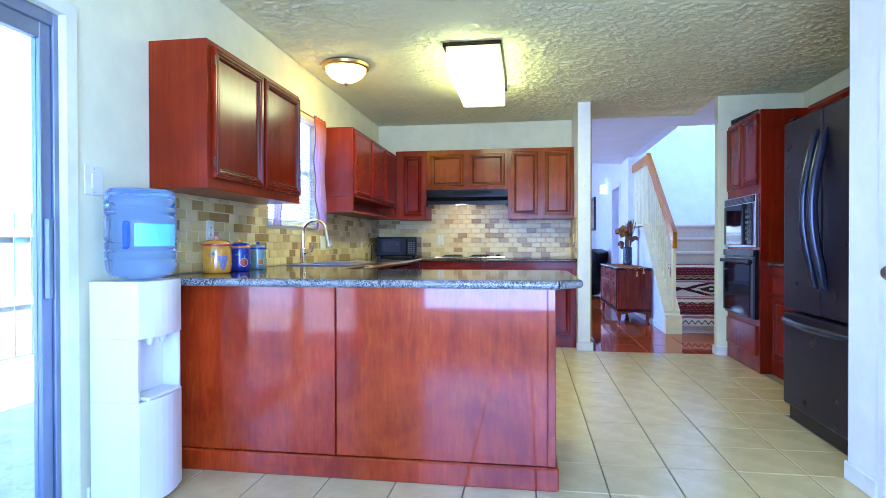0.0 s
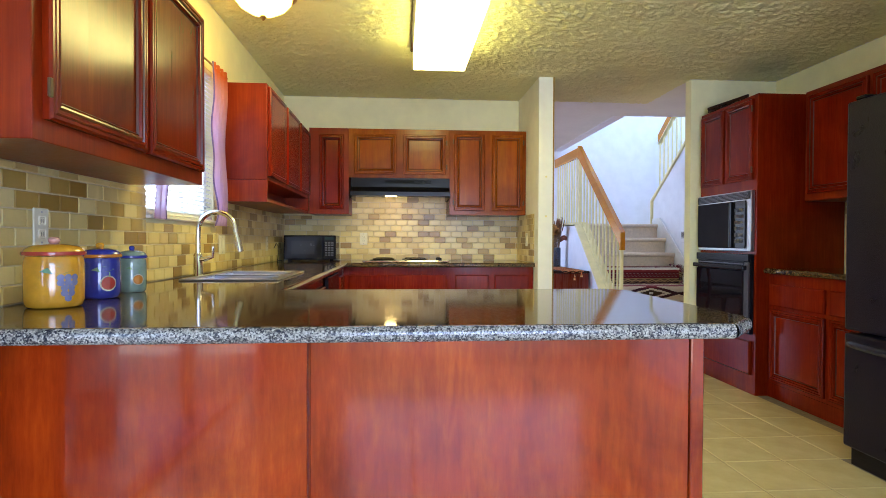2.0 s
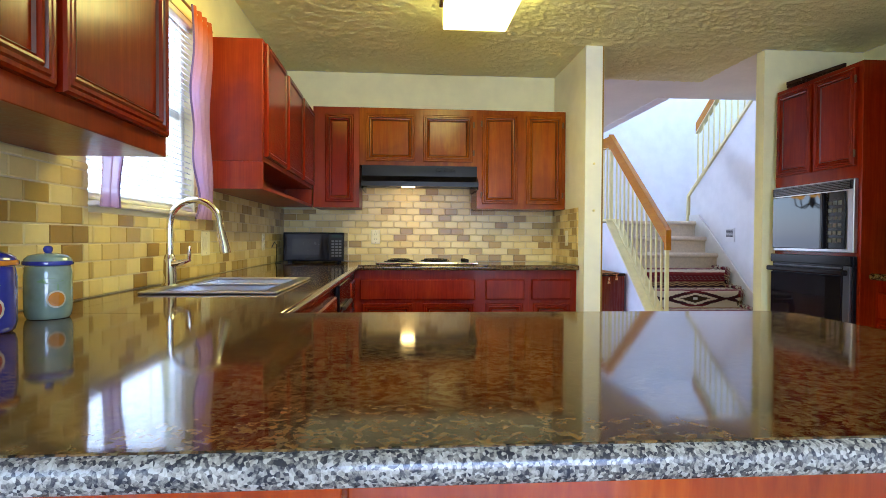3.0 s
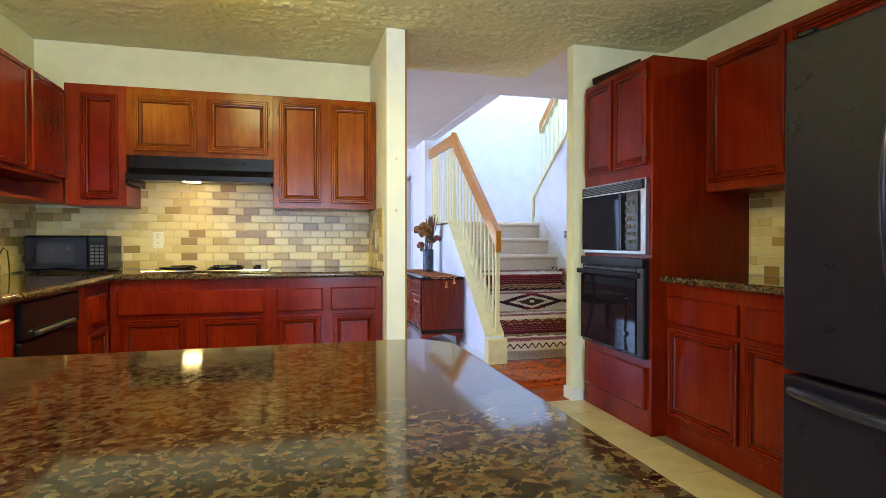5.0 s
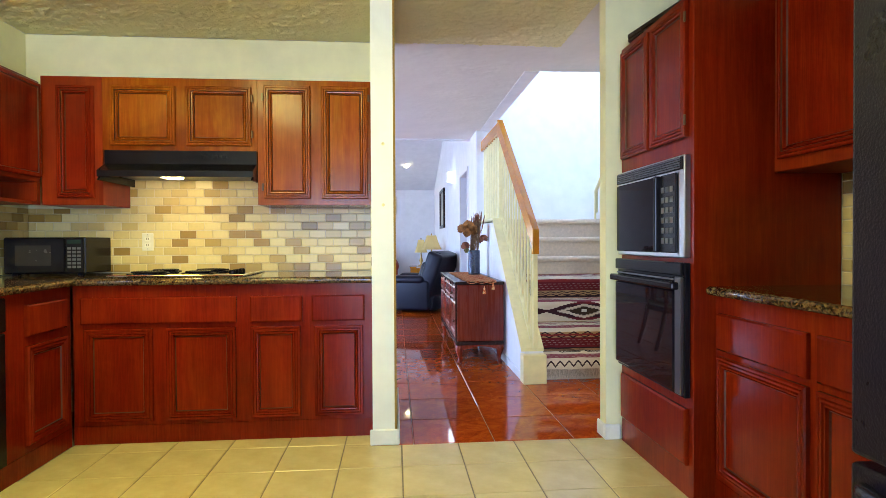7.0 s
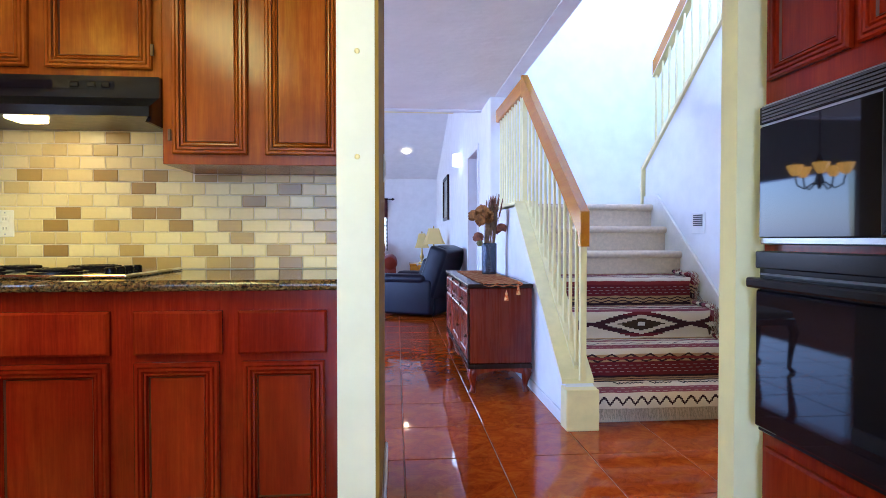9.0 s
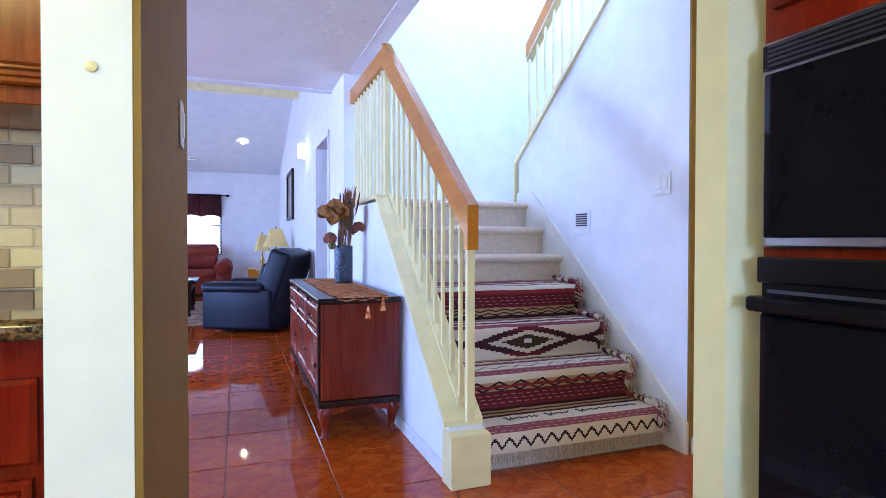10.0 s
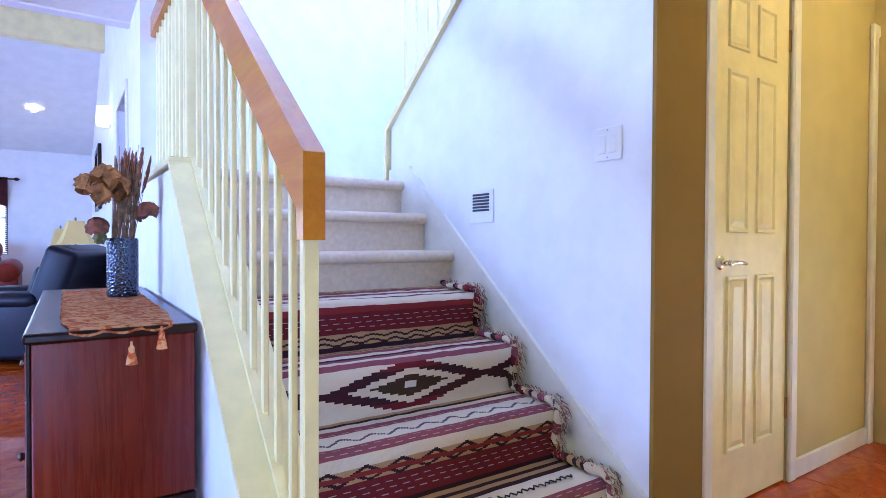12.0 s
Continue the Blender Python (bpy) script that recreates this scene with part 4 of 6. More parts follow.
# rolled selvedge along the wall
bm = bmesh.new()
uvl = bm.loops.layers.uv.new("UVMap")
rows = []
for j in range(NV + 1):
    s = TL * j / NV
    y, z = on_path(s)
    r = 0.020 + 0.010 * noise.noise((s * 14, 1.0, 0))
    cx = X1 + 0.012 + 0.012 * noise.noise((s * 5, 3.0, 0))
    row = []
    for k in range(9):
        t = 2 * math.pi * k / 8
        row.append((bm.verts.new((cx + 1.2 * r * math.cos(t), y - 0.014 + r * 0.7 * math.sin(t), z + 0.016 + r * math.sin(t) * 0.7)), 0.3 + 0.03 * k, s + 0.1 * math.sin(3 * s)))
    rows.append(row)
for ra, rb in zip(rows, rows[1:]):
    for k in range(8):
        q = (ra[k], ra[k + 1], rb[k + 1], rb[k])
        fc = bm.faces.new([p[0] for p in q])
        for lp, p in zip(fc.loops, q):
            lp[uvl].uv = (p[1], p[2])
part("rolled_edge", bm, M["throw"], throw, "rolled edge of the throw", smooth=80)


def strands(starts, material, name):
    bm = bmesh.new()
    for p, d, r in starts:
        p, d = Vector(p), Vector(d)
        pts = [p, p + d * 0.5 + Vector((random.uniform(-1, 1), random.uniform(-1, 1), random.uniform(-0.4, 0.4))) * 0.006, p + d + Vector((random.uniform(-1, 1), random.uniform(-1, 0.3), 0)) * 0.008]
        tube(bm, pts, [r, r * 0.9, r * 0.5], 4)
    ob = part(name, bm, material, throw, "knotted cotton fringe")
    ob["kind"] = "stuff"


rnd = random.Random(5)
st = []
for i in range(230):
    x = X0 + 0.005 + (X1 - X0) * i / 230
    y, z = on_path(0.002)
    st.append(((x, y - 0.008, z + 0.006), (rnd.uniform(-0.01, 0.01), -0.004, -rnd.uniform(0.045, 0.07)), 0.0018))
strands(st, M["fringe"], "bottom_fringe")
for mat_, nm, off in ((M["fringe"], "side_fringe", 0.0), (M["fringe_red"], "side_fringe", 0.011)):
    st = []
    for i in range(260):
        s = TL * (i + rnd.random()) / 260
        y, z = on_path(s)
        st.append(((X1 + rnd.uniform(0.0, 0.035), y - 0.02 - rnd.uniform(0, 0.015), z + rnd.uniform(0.01, 0.045)), (rnd.uniform(-0.015, 0.022), rnd.uniform(-0.025, 0.0), -rnd.uniform(0.015, 0.045)), 0.0020))
    strands(st, mat_, nm)
st = []
for i in range(120):
    y, z = on_path(TL)
    st.append(((X0 + (X1 - X0) * rnd.random(), y - 0.01, z - 0.008), (rnd.uniform(-0.02, 0.02), rnd.uniform(-0.03, -0.005), rnd.uniform(0.0, 0.01)), 0.0018))
strands(st, M["fringe_red"], "top_fringe")
# script-like line of stitching near the front of the first tread (plain strokes)
bm = bmesh.new()
s0 = S(1, 1.42)
x = X0 + 0.14
for word in (0.17, 0.13, 0.34):
    pts, n = [], int(word / 0.008)
    for i in range(n + 1):
        xx = x + word * i / n
        y, z = on_path(s0 + 0.009 * math.sin(i * 2.1) + 0.004 * math.sin(i * 0.9) + (0.02 if i < 5 else 0.0) * math.cos(i * 1.3))
        pts.append((xx, y - 0.004, z + 0.010))
    tube(bm, pts, 0.0028, 5)
    x += word + 0.045
part("stitched_script", bm, plain("dark_thread", (0.02, 0.015, 0.02), 0.9), throw, "dark stitched script, unreadable")

# ---------- closet door ----------
dw, dh = DX1 - DX0 - 0.008, DH - 0.012
cd = thing("door_1", pose(DX0 + 0.004, 0.354, 0.008), "closed cream six-panel closet door with a steel lever", "door", "", "structure")
bm = B(0, 0, 0, dw, 0.035, dh, bev=0.002)
part("leaf", bm, M["trim_cream"], cd)
pw = 0.145
for x in (0.105, dw - 0.105 - pw):
    for z, h in ((0.20, 0.66), (1.02, 0.60), (1.70, 0.20)):
        part("panel", rings(bmesh.new(), x, z, pw, h, ((0, 0), (0.004, 0.008), (0.012, 0.008), (0.020, 0.001), (0.042, 0.007)), -0.0005), M["trim_cream"], cd)
lv = part("lever", lathe(bmesh.new(), [(0.027, 0.0), (0.027, 0.006), (0.02, 0.012), (0.011, 0.014), (0.011, 0.045), (0.008, 0.05)], 16), M["chrome"], cd, "bright steel lever", pose(0.062, 0.0, 0.91, 90), smooth=40)
part("grip", tube(bmesh.new(), [(0.0, 0.0, 0.044), (0.03, 0.002, 0.046), (0.07, 0.0, 0.046), (0.10, -0.004, 0.044)], [0.009, 0.009, 0.008, 0.007], 10), M["chrome"], lv, smooth=50)
for z in (0.30, 1.81):
    part("hinge", B(dw - 0.004, -0.008, z - 0.045, dw + 0.010, 0.002, z + 0.045, bev=0.003), M["brass"], cd, "brass hinge")
for nm, bb in (("trim_closet_side", (DX0 - 0.055, 0.33, 0, DX0, 0.35, DH + 0.055)), ("trim_closet_side", (DX1, 0.33, 0, DX1 + 0.055, 0.35, DH + 0.055)), ("trim_closet_top", (DX0 + 0.001, 0.33, DH, DX1 - 0.001, 0.35, DH + 0.055)),
               ("trim_hall_door", (6.53, 0.325, 0, 6.58, 0.35, 2.06)), ("trim_hall_door", (6.581, 0.325, 2.0, 6.6, 0.35, 2.06))):
    structure(nm, B(*bb, bev=0.006), M["trim"], "white door casing")

# wall vent, switches
def plate(name, m, w, h, label, toggles=2, mat="white_plastic"):
    root = thing(name, m, label, "switch" if toggles else "outlet")
    part("cover", B(-w / 2, -0.006, -h / 2, w / 2, -0.0005, h / 2, bev=0.003), M[mat], root)
    for i in range(toggles):
        x = (i - (toggles - 1) / 2) * 0.046
        part("rocker", B(x - 0.016, -0.010, -0.033, x + 0.016, -0.0061, 0.033, bev=0.002), M[mat], root)
    if not toggles:
        for z in (-0.02, 0.02):
            part("socket", B(-0.016, -0.0085, z - 0.014, 0.016, -0.0061, z + 0.014, bev=0.004), M[mat], root)
            for x in (-0.006, 0.006):
                part("slot", B(x - 0.0012, -0.0088, z - 0.006, x + 0.0012, -0.0086, z + 0.005), M["black"], root)
    for z in (-h / 2 + 0.012, h / 2 - 0.012):
        part("screw", B(-0.003, -0.0072, z - 0.003, 0.003, -0.0062, z + 0.003), M["steel"], root)
    return root


plate("light_switch", pose(4.829, 0.525, 1.332, 0, 0, -90), 0.118, 0.118, "white double light switch on the stair wall", 2)
plate("light_switch", pose(2.641, -0.16, 1.335, 0, 0, 90), 0.075, 0.118, "white light switch on the short wall", 1)
root = thing("wall_vent", pose(4.829, 1.235, 1.15, 0, 0, -90), "small white louvred air vent on the wall", "vent")
part("frame", B(-0.085, -0.006, -0.075, 0.085, -0.0005, 0.075, bev=0.002), M["white_plastic"], root)
for i in range(6):
    part("slat", B(-0.058, -0.011, -0.022 + i * 0.014, 0.058, -0.0062, -0.013 + i * 0.014), M["steel_dark"], root)

# ---------- sideboard, runner, vase ----------
SBX, SBY0, SBY1, SBH = 3.185, 1.14, 2.72, 0.735
sb = thing("sideboard", pose(SBX, SBY1, 0, 0, 0, -90), "reddish mahogany sideboard with dark edges on curved legs", "sideboard")
SW, SD = SBY1 - SBY0, 0.425
part("top", B(-0.02, -0.02, SBH - 0.03, SW + 0.02, SD, SBH, bev=0.008, seg=2), M["darkwood"], sb, "dark moulded top")
part("body", B(0.0, 0.0, 0.20, SW, SD - 0.005, SBH - 0.031, bev=0.003), M["mahogany"], sb)
part("lower_moulding", B(-0.015, -0.015, 0.165, SW + 0.015, SD - 0.005, 0.199, bev=0.006, seg=2), M["darkwood"], sb)
for x0, w in ((0.03, 0.46), (0.52, 0.54), (1.09, 0.46)):
    part("drawer", rings(bmesh.new(), x0, 0.56, w, 0.12, ((0, 0), (0, 0.010), (0.008, 0.016), (0.02, 0.016), (0.026, 0.010)), -0.001), M["mahogany"], sb)
    dr = part("door", rings(bmesh.new(), x0, 0.22, w, 0.32, ((0, 0), (0, 0.010), (0.008, 0.016), (0.05, 0.016), (0.058, 0.008), (0.07, 0.012)), -0.001), M["mahogany"], sb)
    part("handle", tube(bmesh.new(), [(x0 + w / 2 - 0.04, -0.018, 0.62), (x0 + w / 2 - 0.03, -0.035, 0.61), (x0 + w / 2 + 0.03, -0.035, 0.61), (x0 + w / 2 + 0.04, -0.018, 0.62)], 0.005, 8), M["hinge"], sb, "dark bronze drop handle")
    part("knob", lathe(bmesh.new(), [(0.008, 0), (0.014, 0.012), (0.006, 0.02)], 10), M["hinge"], dr, "", pose(x0 + w - 0.03, -0.016, 0.38, 90))
for xx in (0.0, SW - 0.045, 0.49, 1.06):
    part("corner_moulding", B(xx + 0.006, -0.014, 0.20, xx + 0.026, -0.001, SBH - 0.032, bev=0.005, seg=2), M["darkwood"], sb)
bm = prism(bmesh.new(), [(SW * i / 20, 0.165 - (0.0 if i % 20 == 0 else 0.030 + 0.022 * math.cos(4 * math.pi * i / 20))) for i in range(21)][::-1] + [(0, 0.1649), (SW, 0.1649)], "y", -0.005, 0.012)
part("apron", bm, M["mahogany"], sb)
bm = prism(bmesh.new(), [(SD * i / 12, 0.165 - (0.0 if i % 12 == 0 else 0.028 + 0.018 * math.cos(2 * math.pi * i / 12))) for i in range(13)][::-1] + [(0, 0.1649), (SD, 0.1649)], "x", SW - 0.012, SW + 0.003)
part("side_apron", bm, M["mahogany"], sb)
for x, sx in ((0.03, -1), (SW - 0.03, 1)):
    for y, sy in ((0.03, -1), (SD - 0.05, 1)):
        part("leg", tube(bmesh.new(), [(x, y, 0.165), (x + sx * 0.016, y + sy * 0.014, 0.13), (x + sx * 0.006, y + sy * 0.006, 0.07), (x + sx * 0.004, y + sy * 0.004, 0.035), (x + sx * 0.016, y + sy * 0.014, 0.0)], [0.034, 0.036, 0.022, 0.018, 0.024], 10), M["mahogany"], sb, "curved cabriole leg", smooth=60)

a = Mat("rust_lace_runner", 0.9, 0, 0.2)
w1 = a.noise(15, 5, 0.7)
w2 = a.noise(24, 3, 0.6, distortion=1.5)
lace = a.ramp(w2, (0.44, (0, 0, 0)), (0.54, (1, 1, 1)))
a.color(a.mix(lace, a.ramp(w1, (0.3, (0.52, 0.085, 0.014)), (0.7, (0.70, 0.17, 0.03))), a.ramp(w1, (0.3, (0.80, 0.34, 0.10)), (0.7, (0.92, 0.60, 0.28)))))
a.bump(w2, 0.7, 0.006)
M["runner"] = a.m
rn = thing("table_runner", pose(0, 0, 0), "rust orange lace runner with tassels on the sideboard", "table runner")
bm = bmesh.new()
g = []
NY, NX = 46, 16
for j in range(NY + 1):
    row = []
    for i in range(NX + 1):
        u, t = i / NX, j / NY
        y = 2.62 - 1.52 * t
        half = 0.155
        tip = max(0.0, (t - 0.82) / 0.18)
        x = 3.405 + (u - 0.5) * 2 * half * (1 - 0.15 * tip) + 0.006 * math.sin(j * 0.9) * abs(u - 0.5)
        z = SBH + 0.004 + 0.004 * abs(noise.noise((x * 18, y * 18, 0)))
        yy = y
        if y < SBY0 - 0.022:
            over = (SBY0 - 0.022) - y
            z = SBH + 0.004 - over * (0.6 + 0.6 * abs(math.sin(3 * math.pi * u)))
            yy = SBY0 - 0.026
        row.append(bm.verts.new((x, yy, z)))
    g.append(row)
for j in range(NY):
    for i in range(NX):
        bm.faces.new((g[j][i], g[j][i + 1], g[j + 1][i + 1], g[j + 1][i]))
bmesh.ops.solidify(bm, geom=bm.faces[:], thickness=0.003)
part("cloth", bm, M["runner"], rn, smooth=60)
for x, z in ((3.425, SBH - 0.040), (3.505, SBH - 0.002)):
    bm = lathe(bmesh.new(), [(0.003, 0.0), (0.004, -0.012), (0.009, -0.02), (0.008, -0.028), (0.013, -0.05), (0.016, -0.068)], 12, (x, SBY0 - 0.032, z))
    part("tassel", bm, M["runner"], rn, "rust tassel")

a = Mat("hammered_silver_glass", 0.15, 0.85, 0.5)
a.color(a.ramp(a.voronoi(90), (0.1, (0.02, 0.022, 0.028)), (0.5, (0.08, 0.088, 0.11))))
a.bump(a.voronoi(90), 0.8, 0.004)
M["vase"] = a.m
VX, VY = 3.475, 2.10
vs = thing("vase", pose(VX, VY, SBH + 0.008), "tall hammered silver vase on the sideboard", "vase")
part("body", lathe(bmesh.new(), [(0.060, 0.0), (0.063, 0.01), (0.063, 0.25), (0.060, 0.258), (0.056, 0.25), (0.056, 0.02)], 32), M["vase"], vs, smooth=40)
M["petal"] = plain("dried_petal", (0.36, 0.15, 0.03), 0.85, vary=0.5, scale=25)
M["petal_dark"] = plain("dried_dark_petal", (0.24, 0.08, 0.035), 0.85, vary=0.5, scale=25)
M["stem"] = plain("dried_stem", (0.24, 0.14, 0.06), 0.9, vary=0.4, scale=30)
M["leaf_dry"] = plain("dried_leaf", (0.17, 0.15, 0.04), 0.85, vary=0.4, scale=30)
fl = thing("dried_flowers", pose(VX, VY, SBH + 0.03), "dried brown roses and grasses in the vase", "flowers")
rnd = random.Random(11)
for i in range(90):
    an, le = rnd.uniform(0, 2 * math.pi), rnd.uniform(0.40, 0.66)
    sp, lean = rnd.uniform(0.012, 0.055), rnd.uniform(0.0, 0.075) * (le - 0.25) / 0.35
    pts = [(0.02 * math.cos(an), 0.02 * math.sin(an), 0.0), (0.042 * math.cos(an), 0.042 * math.sin(an), 0.22), (sp * math.cos(an) + lean, sp * math.sin(an), le)]
    part("stem", tube(bmesh.new(), pts, [0.0022, 0.0018, 0.001], 5), M["stem"], fl)
    if i % 2 == 0:
        top = Vector((sp * math.cos(an) + lean, sp * math.sin(an), le))
        low = top * 0.72
        bm = tube(bmesh.new(), [low.lerp(top, k / 7) + Vector((rnd.uniform(-1, 1), rnd.uniform(-1, 1), 0)) * 0.004 for k in range(8)], [0.002, 0.005, 0.0075, 0.006, 0.008, 0.006, 0.005, 0.001], 7)
        part("seed_head", bm, M["stem"] if i % 4 else M["petal_dark"], fl)


def rose(x, y, z, r, mt):
    bm = bmesh.new()
    for k in range(30):
        t = k / 29
        ph, th = k * 2.39996, 0.15 + 1.75 * t
        d = Vector((math.sin(th) * math.cos(ph), math.sin(th) * math.sin(ph), math.cos(th)))
        s = Vector((-math.sin(ph), math.cos(ph), 0))
        v = s.cross(d)
        w = r * (0.34 + 0.34 * t)
        g_ = [[bm.verts.new(d * r * (0.55 + 0.45 * t) + s * (u * w) + v * (q * w) + d * (w * (0.30 * (q + 1) - 0.45 * u * u) + rnd.uniform(-0.24, 0.24) * w)) for u in (-1, -0.35, 0.35, 1)] for q in (-1, 0, 1)]
        for ra, rb in zip(g_, g_[1:]):
            for m_ in range(3):
                bm.faces.new((ra[m_], ra[m_ + 1], rb[m_ + 1], rb[m_]))
    part("bloom", bm, mt, fl, "", pose(x, y, z, rnd.uniform(-50, 10), rnd.uniform(-40, 40), rnd.uniform(0, 360)))


for x, y, z, r, k in ((-0.055, -0.05, 0.50, 0.085, "petal"), (-0.125, -0.02, 0.47, 0.075, "petal"), (-0.02, -0.06, 0.46, 0.07, "petal"), (-0.085, -0.06, 0.43, 0.07, "petal"), (0.10, -0.03, 0.37, 0.06, "petal_dark"),
                      (-0.095, -0.03, 0.29, 0.06, "petal_dark"), (-0.085, -0.05, 0.24, 0.035, "leaf_dry"), (0.07, 0.02, 0.35, 0.045, "petal_dark")):
    rose(x, y, z, r * 0.60, M[k])

# ---------- kitchen: backsplash ----------
TW, TH = 0.105, 0.0545


def splash_mesh(w, h):
    bm = B(0, -0.007, 0, w, 0, h)
    fr = [e for e in bm.edges if all(v.co.y < -0.006 for v in e.verts)]
    bmesh.ops.bevel(bm, geom=fr, offset=0.0025, segments=1, affect='EDGES')
    me = bpy.data.meshes.new("wall_tile")
    bm.to_mesh(me)
    bm.free()
    me.materials.append(M["splash"])
    return me


splash_cache = {}


def backsplash(name, m, w, spans, label):
    """Running-bond tiles on a wall facing -y; spans(z): the x ranges that are tiled at that height."""
    root = thing(name, m, label, "backsplash", "", "structure")
    bm = bmesh.new()
    rows = int((1.66 - TOP) / TH)
    for r in range(rows):
        z0 = TOP + 0.001 + r * TH
        for x0, x1, top in spans(z0 + TH / 2):
            zt = min(z0 + TH, top)
            if zt - z0 < 0.012:
                continue
            box(bm, x0, -0.004, z0, x1, -0.0006, zt)
            k = math.floor(x0 / TW) - 1
            while k * TW < x1:
                a0 = max(x0, k * TW + (TW / 2 if r % 2 else 0) + 0.0014)
                a1 = min(x1, (k + 1) * TW + (TW / 2 if r % 2 else 0) - 0.0014)
                k += 1
                if a1 - a0 < 0.012:
                    continue
                key = (round(a1 - a0, 3), round(zt - z0, 3))
                if key not in splash_cache:
                    splash_cache[key] = splash_mesh(a1 - a0, zt - z0 - 0.004)
                link("wall_tile", splash_cache[key], root, pose(a0, -0.001, z0 + 0.002))
    part("grout", bm, M["splash_grout"], root)


backsplash("backsplash_back", pose(XL, -0.0005, 0), 2.23, lambda z: [(0.0, 0.635, UZ), (0.635, 1.53, 1.64), (1.53, 2.225, UZ)] if z > UZ - 0.05 else [(0.0, 2.225, 9)], "tan and cream brick tile backsplash behind the cooktop")
backsplash("backsplash_left", pose(XL + 0.0005, -4.05, 0, 0, 0, 90), 4.05, lambda z: [(0.0, 1.185, 1.31), (2.085, 4.04, 1.322)] if z > 1.16 else [(0.0, 1.185, 1.31), (1.185, 2.085, 1.165), (2.085, 4.04, 1.31)], "tan and cream brick tile backsplash under the window")
backsplash("backsplash_stub", pose(2.5095, -0.008, 0, 0, 0, -90), 0.78, lambda z: [(0.0, 0.66, 1.322)], "brick tile return on the short wall")
backsplash("backsplash_right", pose(XR - 0.0005, -1.605, 0, 0, 0, -90), 1.12, lambda z: [(0.0, 1.12, 1.375)], "brick tile backsplash beside the fridge")

plate("wall_outlet", pose(1.024, -0.0085, 1.103), 0.072, 0.116, "ivory wall outlet on the tiled backsplash", 0, "ivory")
plate("wall_outlet", pose(XL + 0.0085, -3.575, 1.125, 0, 0, 90), 0.072, 0.116, "ivory wall outlet above the canisters", 0, "ivory")
plate("wall_outlet", pose(XL + 0.0085, -1.86, 1.06, 0, 0, 90), 0.116, 0.116, "ivory double switch plate beside the sink", 2, "ivory")
plate("wall_outlet", pose(XL + 0.0085, -0.72, 1.06, 0, 0, 90), 0.072, 0.116, "ivory wall outlet near the microwave", 0, "ivory")
plate("light_switch", pose(2.501, -0.42, 1.10, 0, 0, -90), 0.072, 0.116, "ivory light switch on the tiled return", 1, "ivory")
plate("light_switch", pose(XL + 0.001, -4.40, 1.31, 0, 0, 90), 0.10, 0.118, "white light switch beside the sliding door", 1)

# ---------- range hood, cooktop, microwave ----------
hd = thing("range_hood", pose(0.937, -0.012, 1.458), "black under-cabinet range hood with a lit lamp", "range hood")
HW = 0.872
part("shell", prism(bmesh.new(), [(0.0, 0.185), (-0.36, 0.185), (-0.36, 0.105), (-0.45, 0.055), (-0.45, 0.02), (-0.43, 0.02), (-0.34, 0.07), (0.0, 0.07)], "x", 0.0, HW), M["black"], hd)
for x in (0.0, HW - 0.012):
    part("side", prism(bmesh.new(), [(0.0, 0.069), (-0.34, 0.069), (-0.43, 0.02), (-0.45, 0.0), (0.0, 0.0)], "x", x, x + 0.012), M["black"], hd)
part("filter", B(0.02, -0.33, 0.045, HW - 0.02, -0.01, 0.055), M["steel_dark"], hd)
part("lamp", B(0.30, -0.33, 0.030, 0.40, -0.22, 0.044, bev=0.004), M["bulb"], hd, "lit hood lamp")
part("control_strip", B(0.30, -0.366, 0.135, HW - 0.16, -0.3605, 0.165), M["black_glass"], hd)
for x in (0.56, 0.62, 0.67):
    part("switch", B(x, -0.372, 0.14, x + 0.03, -0.3665, 0.16, bev=0.002), M["black"], hd)
ct = thing("cooktop", pose(1.05, -0.60, TOP + 0.001), "electric cooktop with black coil burners on the granite", "cooktop")
part("plate", B(0, 0, 0, 0.74, 0.50, 0.014, bev=0.005, seg=2), M["chrome"], ct, "bright steel plate")
for x, y, r in ((0.17, 0.13, 0.095), (0.17, 0.37, 0.075), (0.45, 0.13, 0.075), (0.45, 0.37, 0.095)):
    bm = bmesh.new()
    pts = [((0.018 + (r - 0.018) * i / 60) * math.cos(i * 0.42) , (0.018 + (r - 0.018) * i / 60) * math.sin(i * 0.42), 0.024) for i in range(61)]
    tube(bm, pts, 0.006, 6)
    el = part("burner", bm, M["black"], ct, "black coil burner", pose(x, y, 0))
    part("drip_pan", lathe(bmesh.new(), [(0.03, 0.0145), (r + 0.005, 0.015), (r + 0.018, 0.0185), (r + 0.018, 0.0142)], 24), M["black"], el, smooth=40)
for i in range(4):
    part("knob", lathe(bmesh.new(), [(0.019, 0.0), (0.019, 0.016), (0.014, 0.021)], 14), M["black"], ct, "black control knob", pose(0.66, 0.06 + 0.065 * i, 0.0145), smooth=40)
mw = thing("microwave", pose(0.345, -0.325, TOP + 0.001), "black countertop microwave with a keypad", "microwave")
part("case", B(0, 0, 0.012, 0.455, 0.30, 0.228, bev=0.006, seg=2), M["black"], mw)
part("door", B(0.004, -0.016, 0.016, 0.345, -0.001, 0.224, bev=0.005), M["black_glass"], mw)
part("window", B(0.07, -0.0185, 0.06, 0.27, -0.0165, 0.18), plain("microwave_mesh_window", (0.02, 0.018, 0.018), 0.25), mw, "mesh door window")
part("control_panel", B(0.348, -0.016, 0.016, 0.451, -0.001, 0.224, bev=0.004), M["black"], mw)
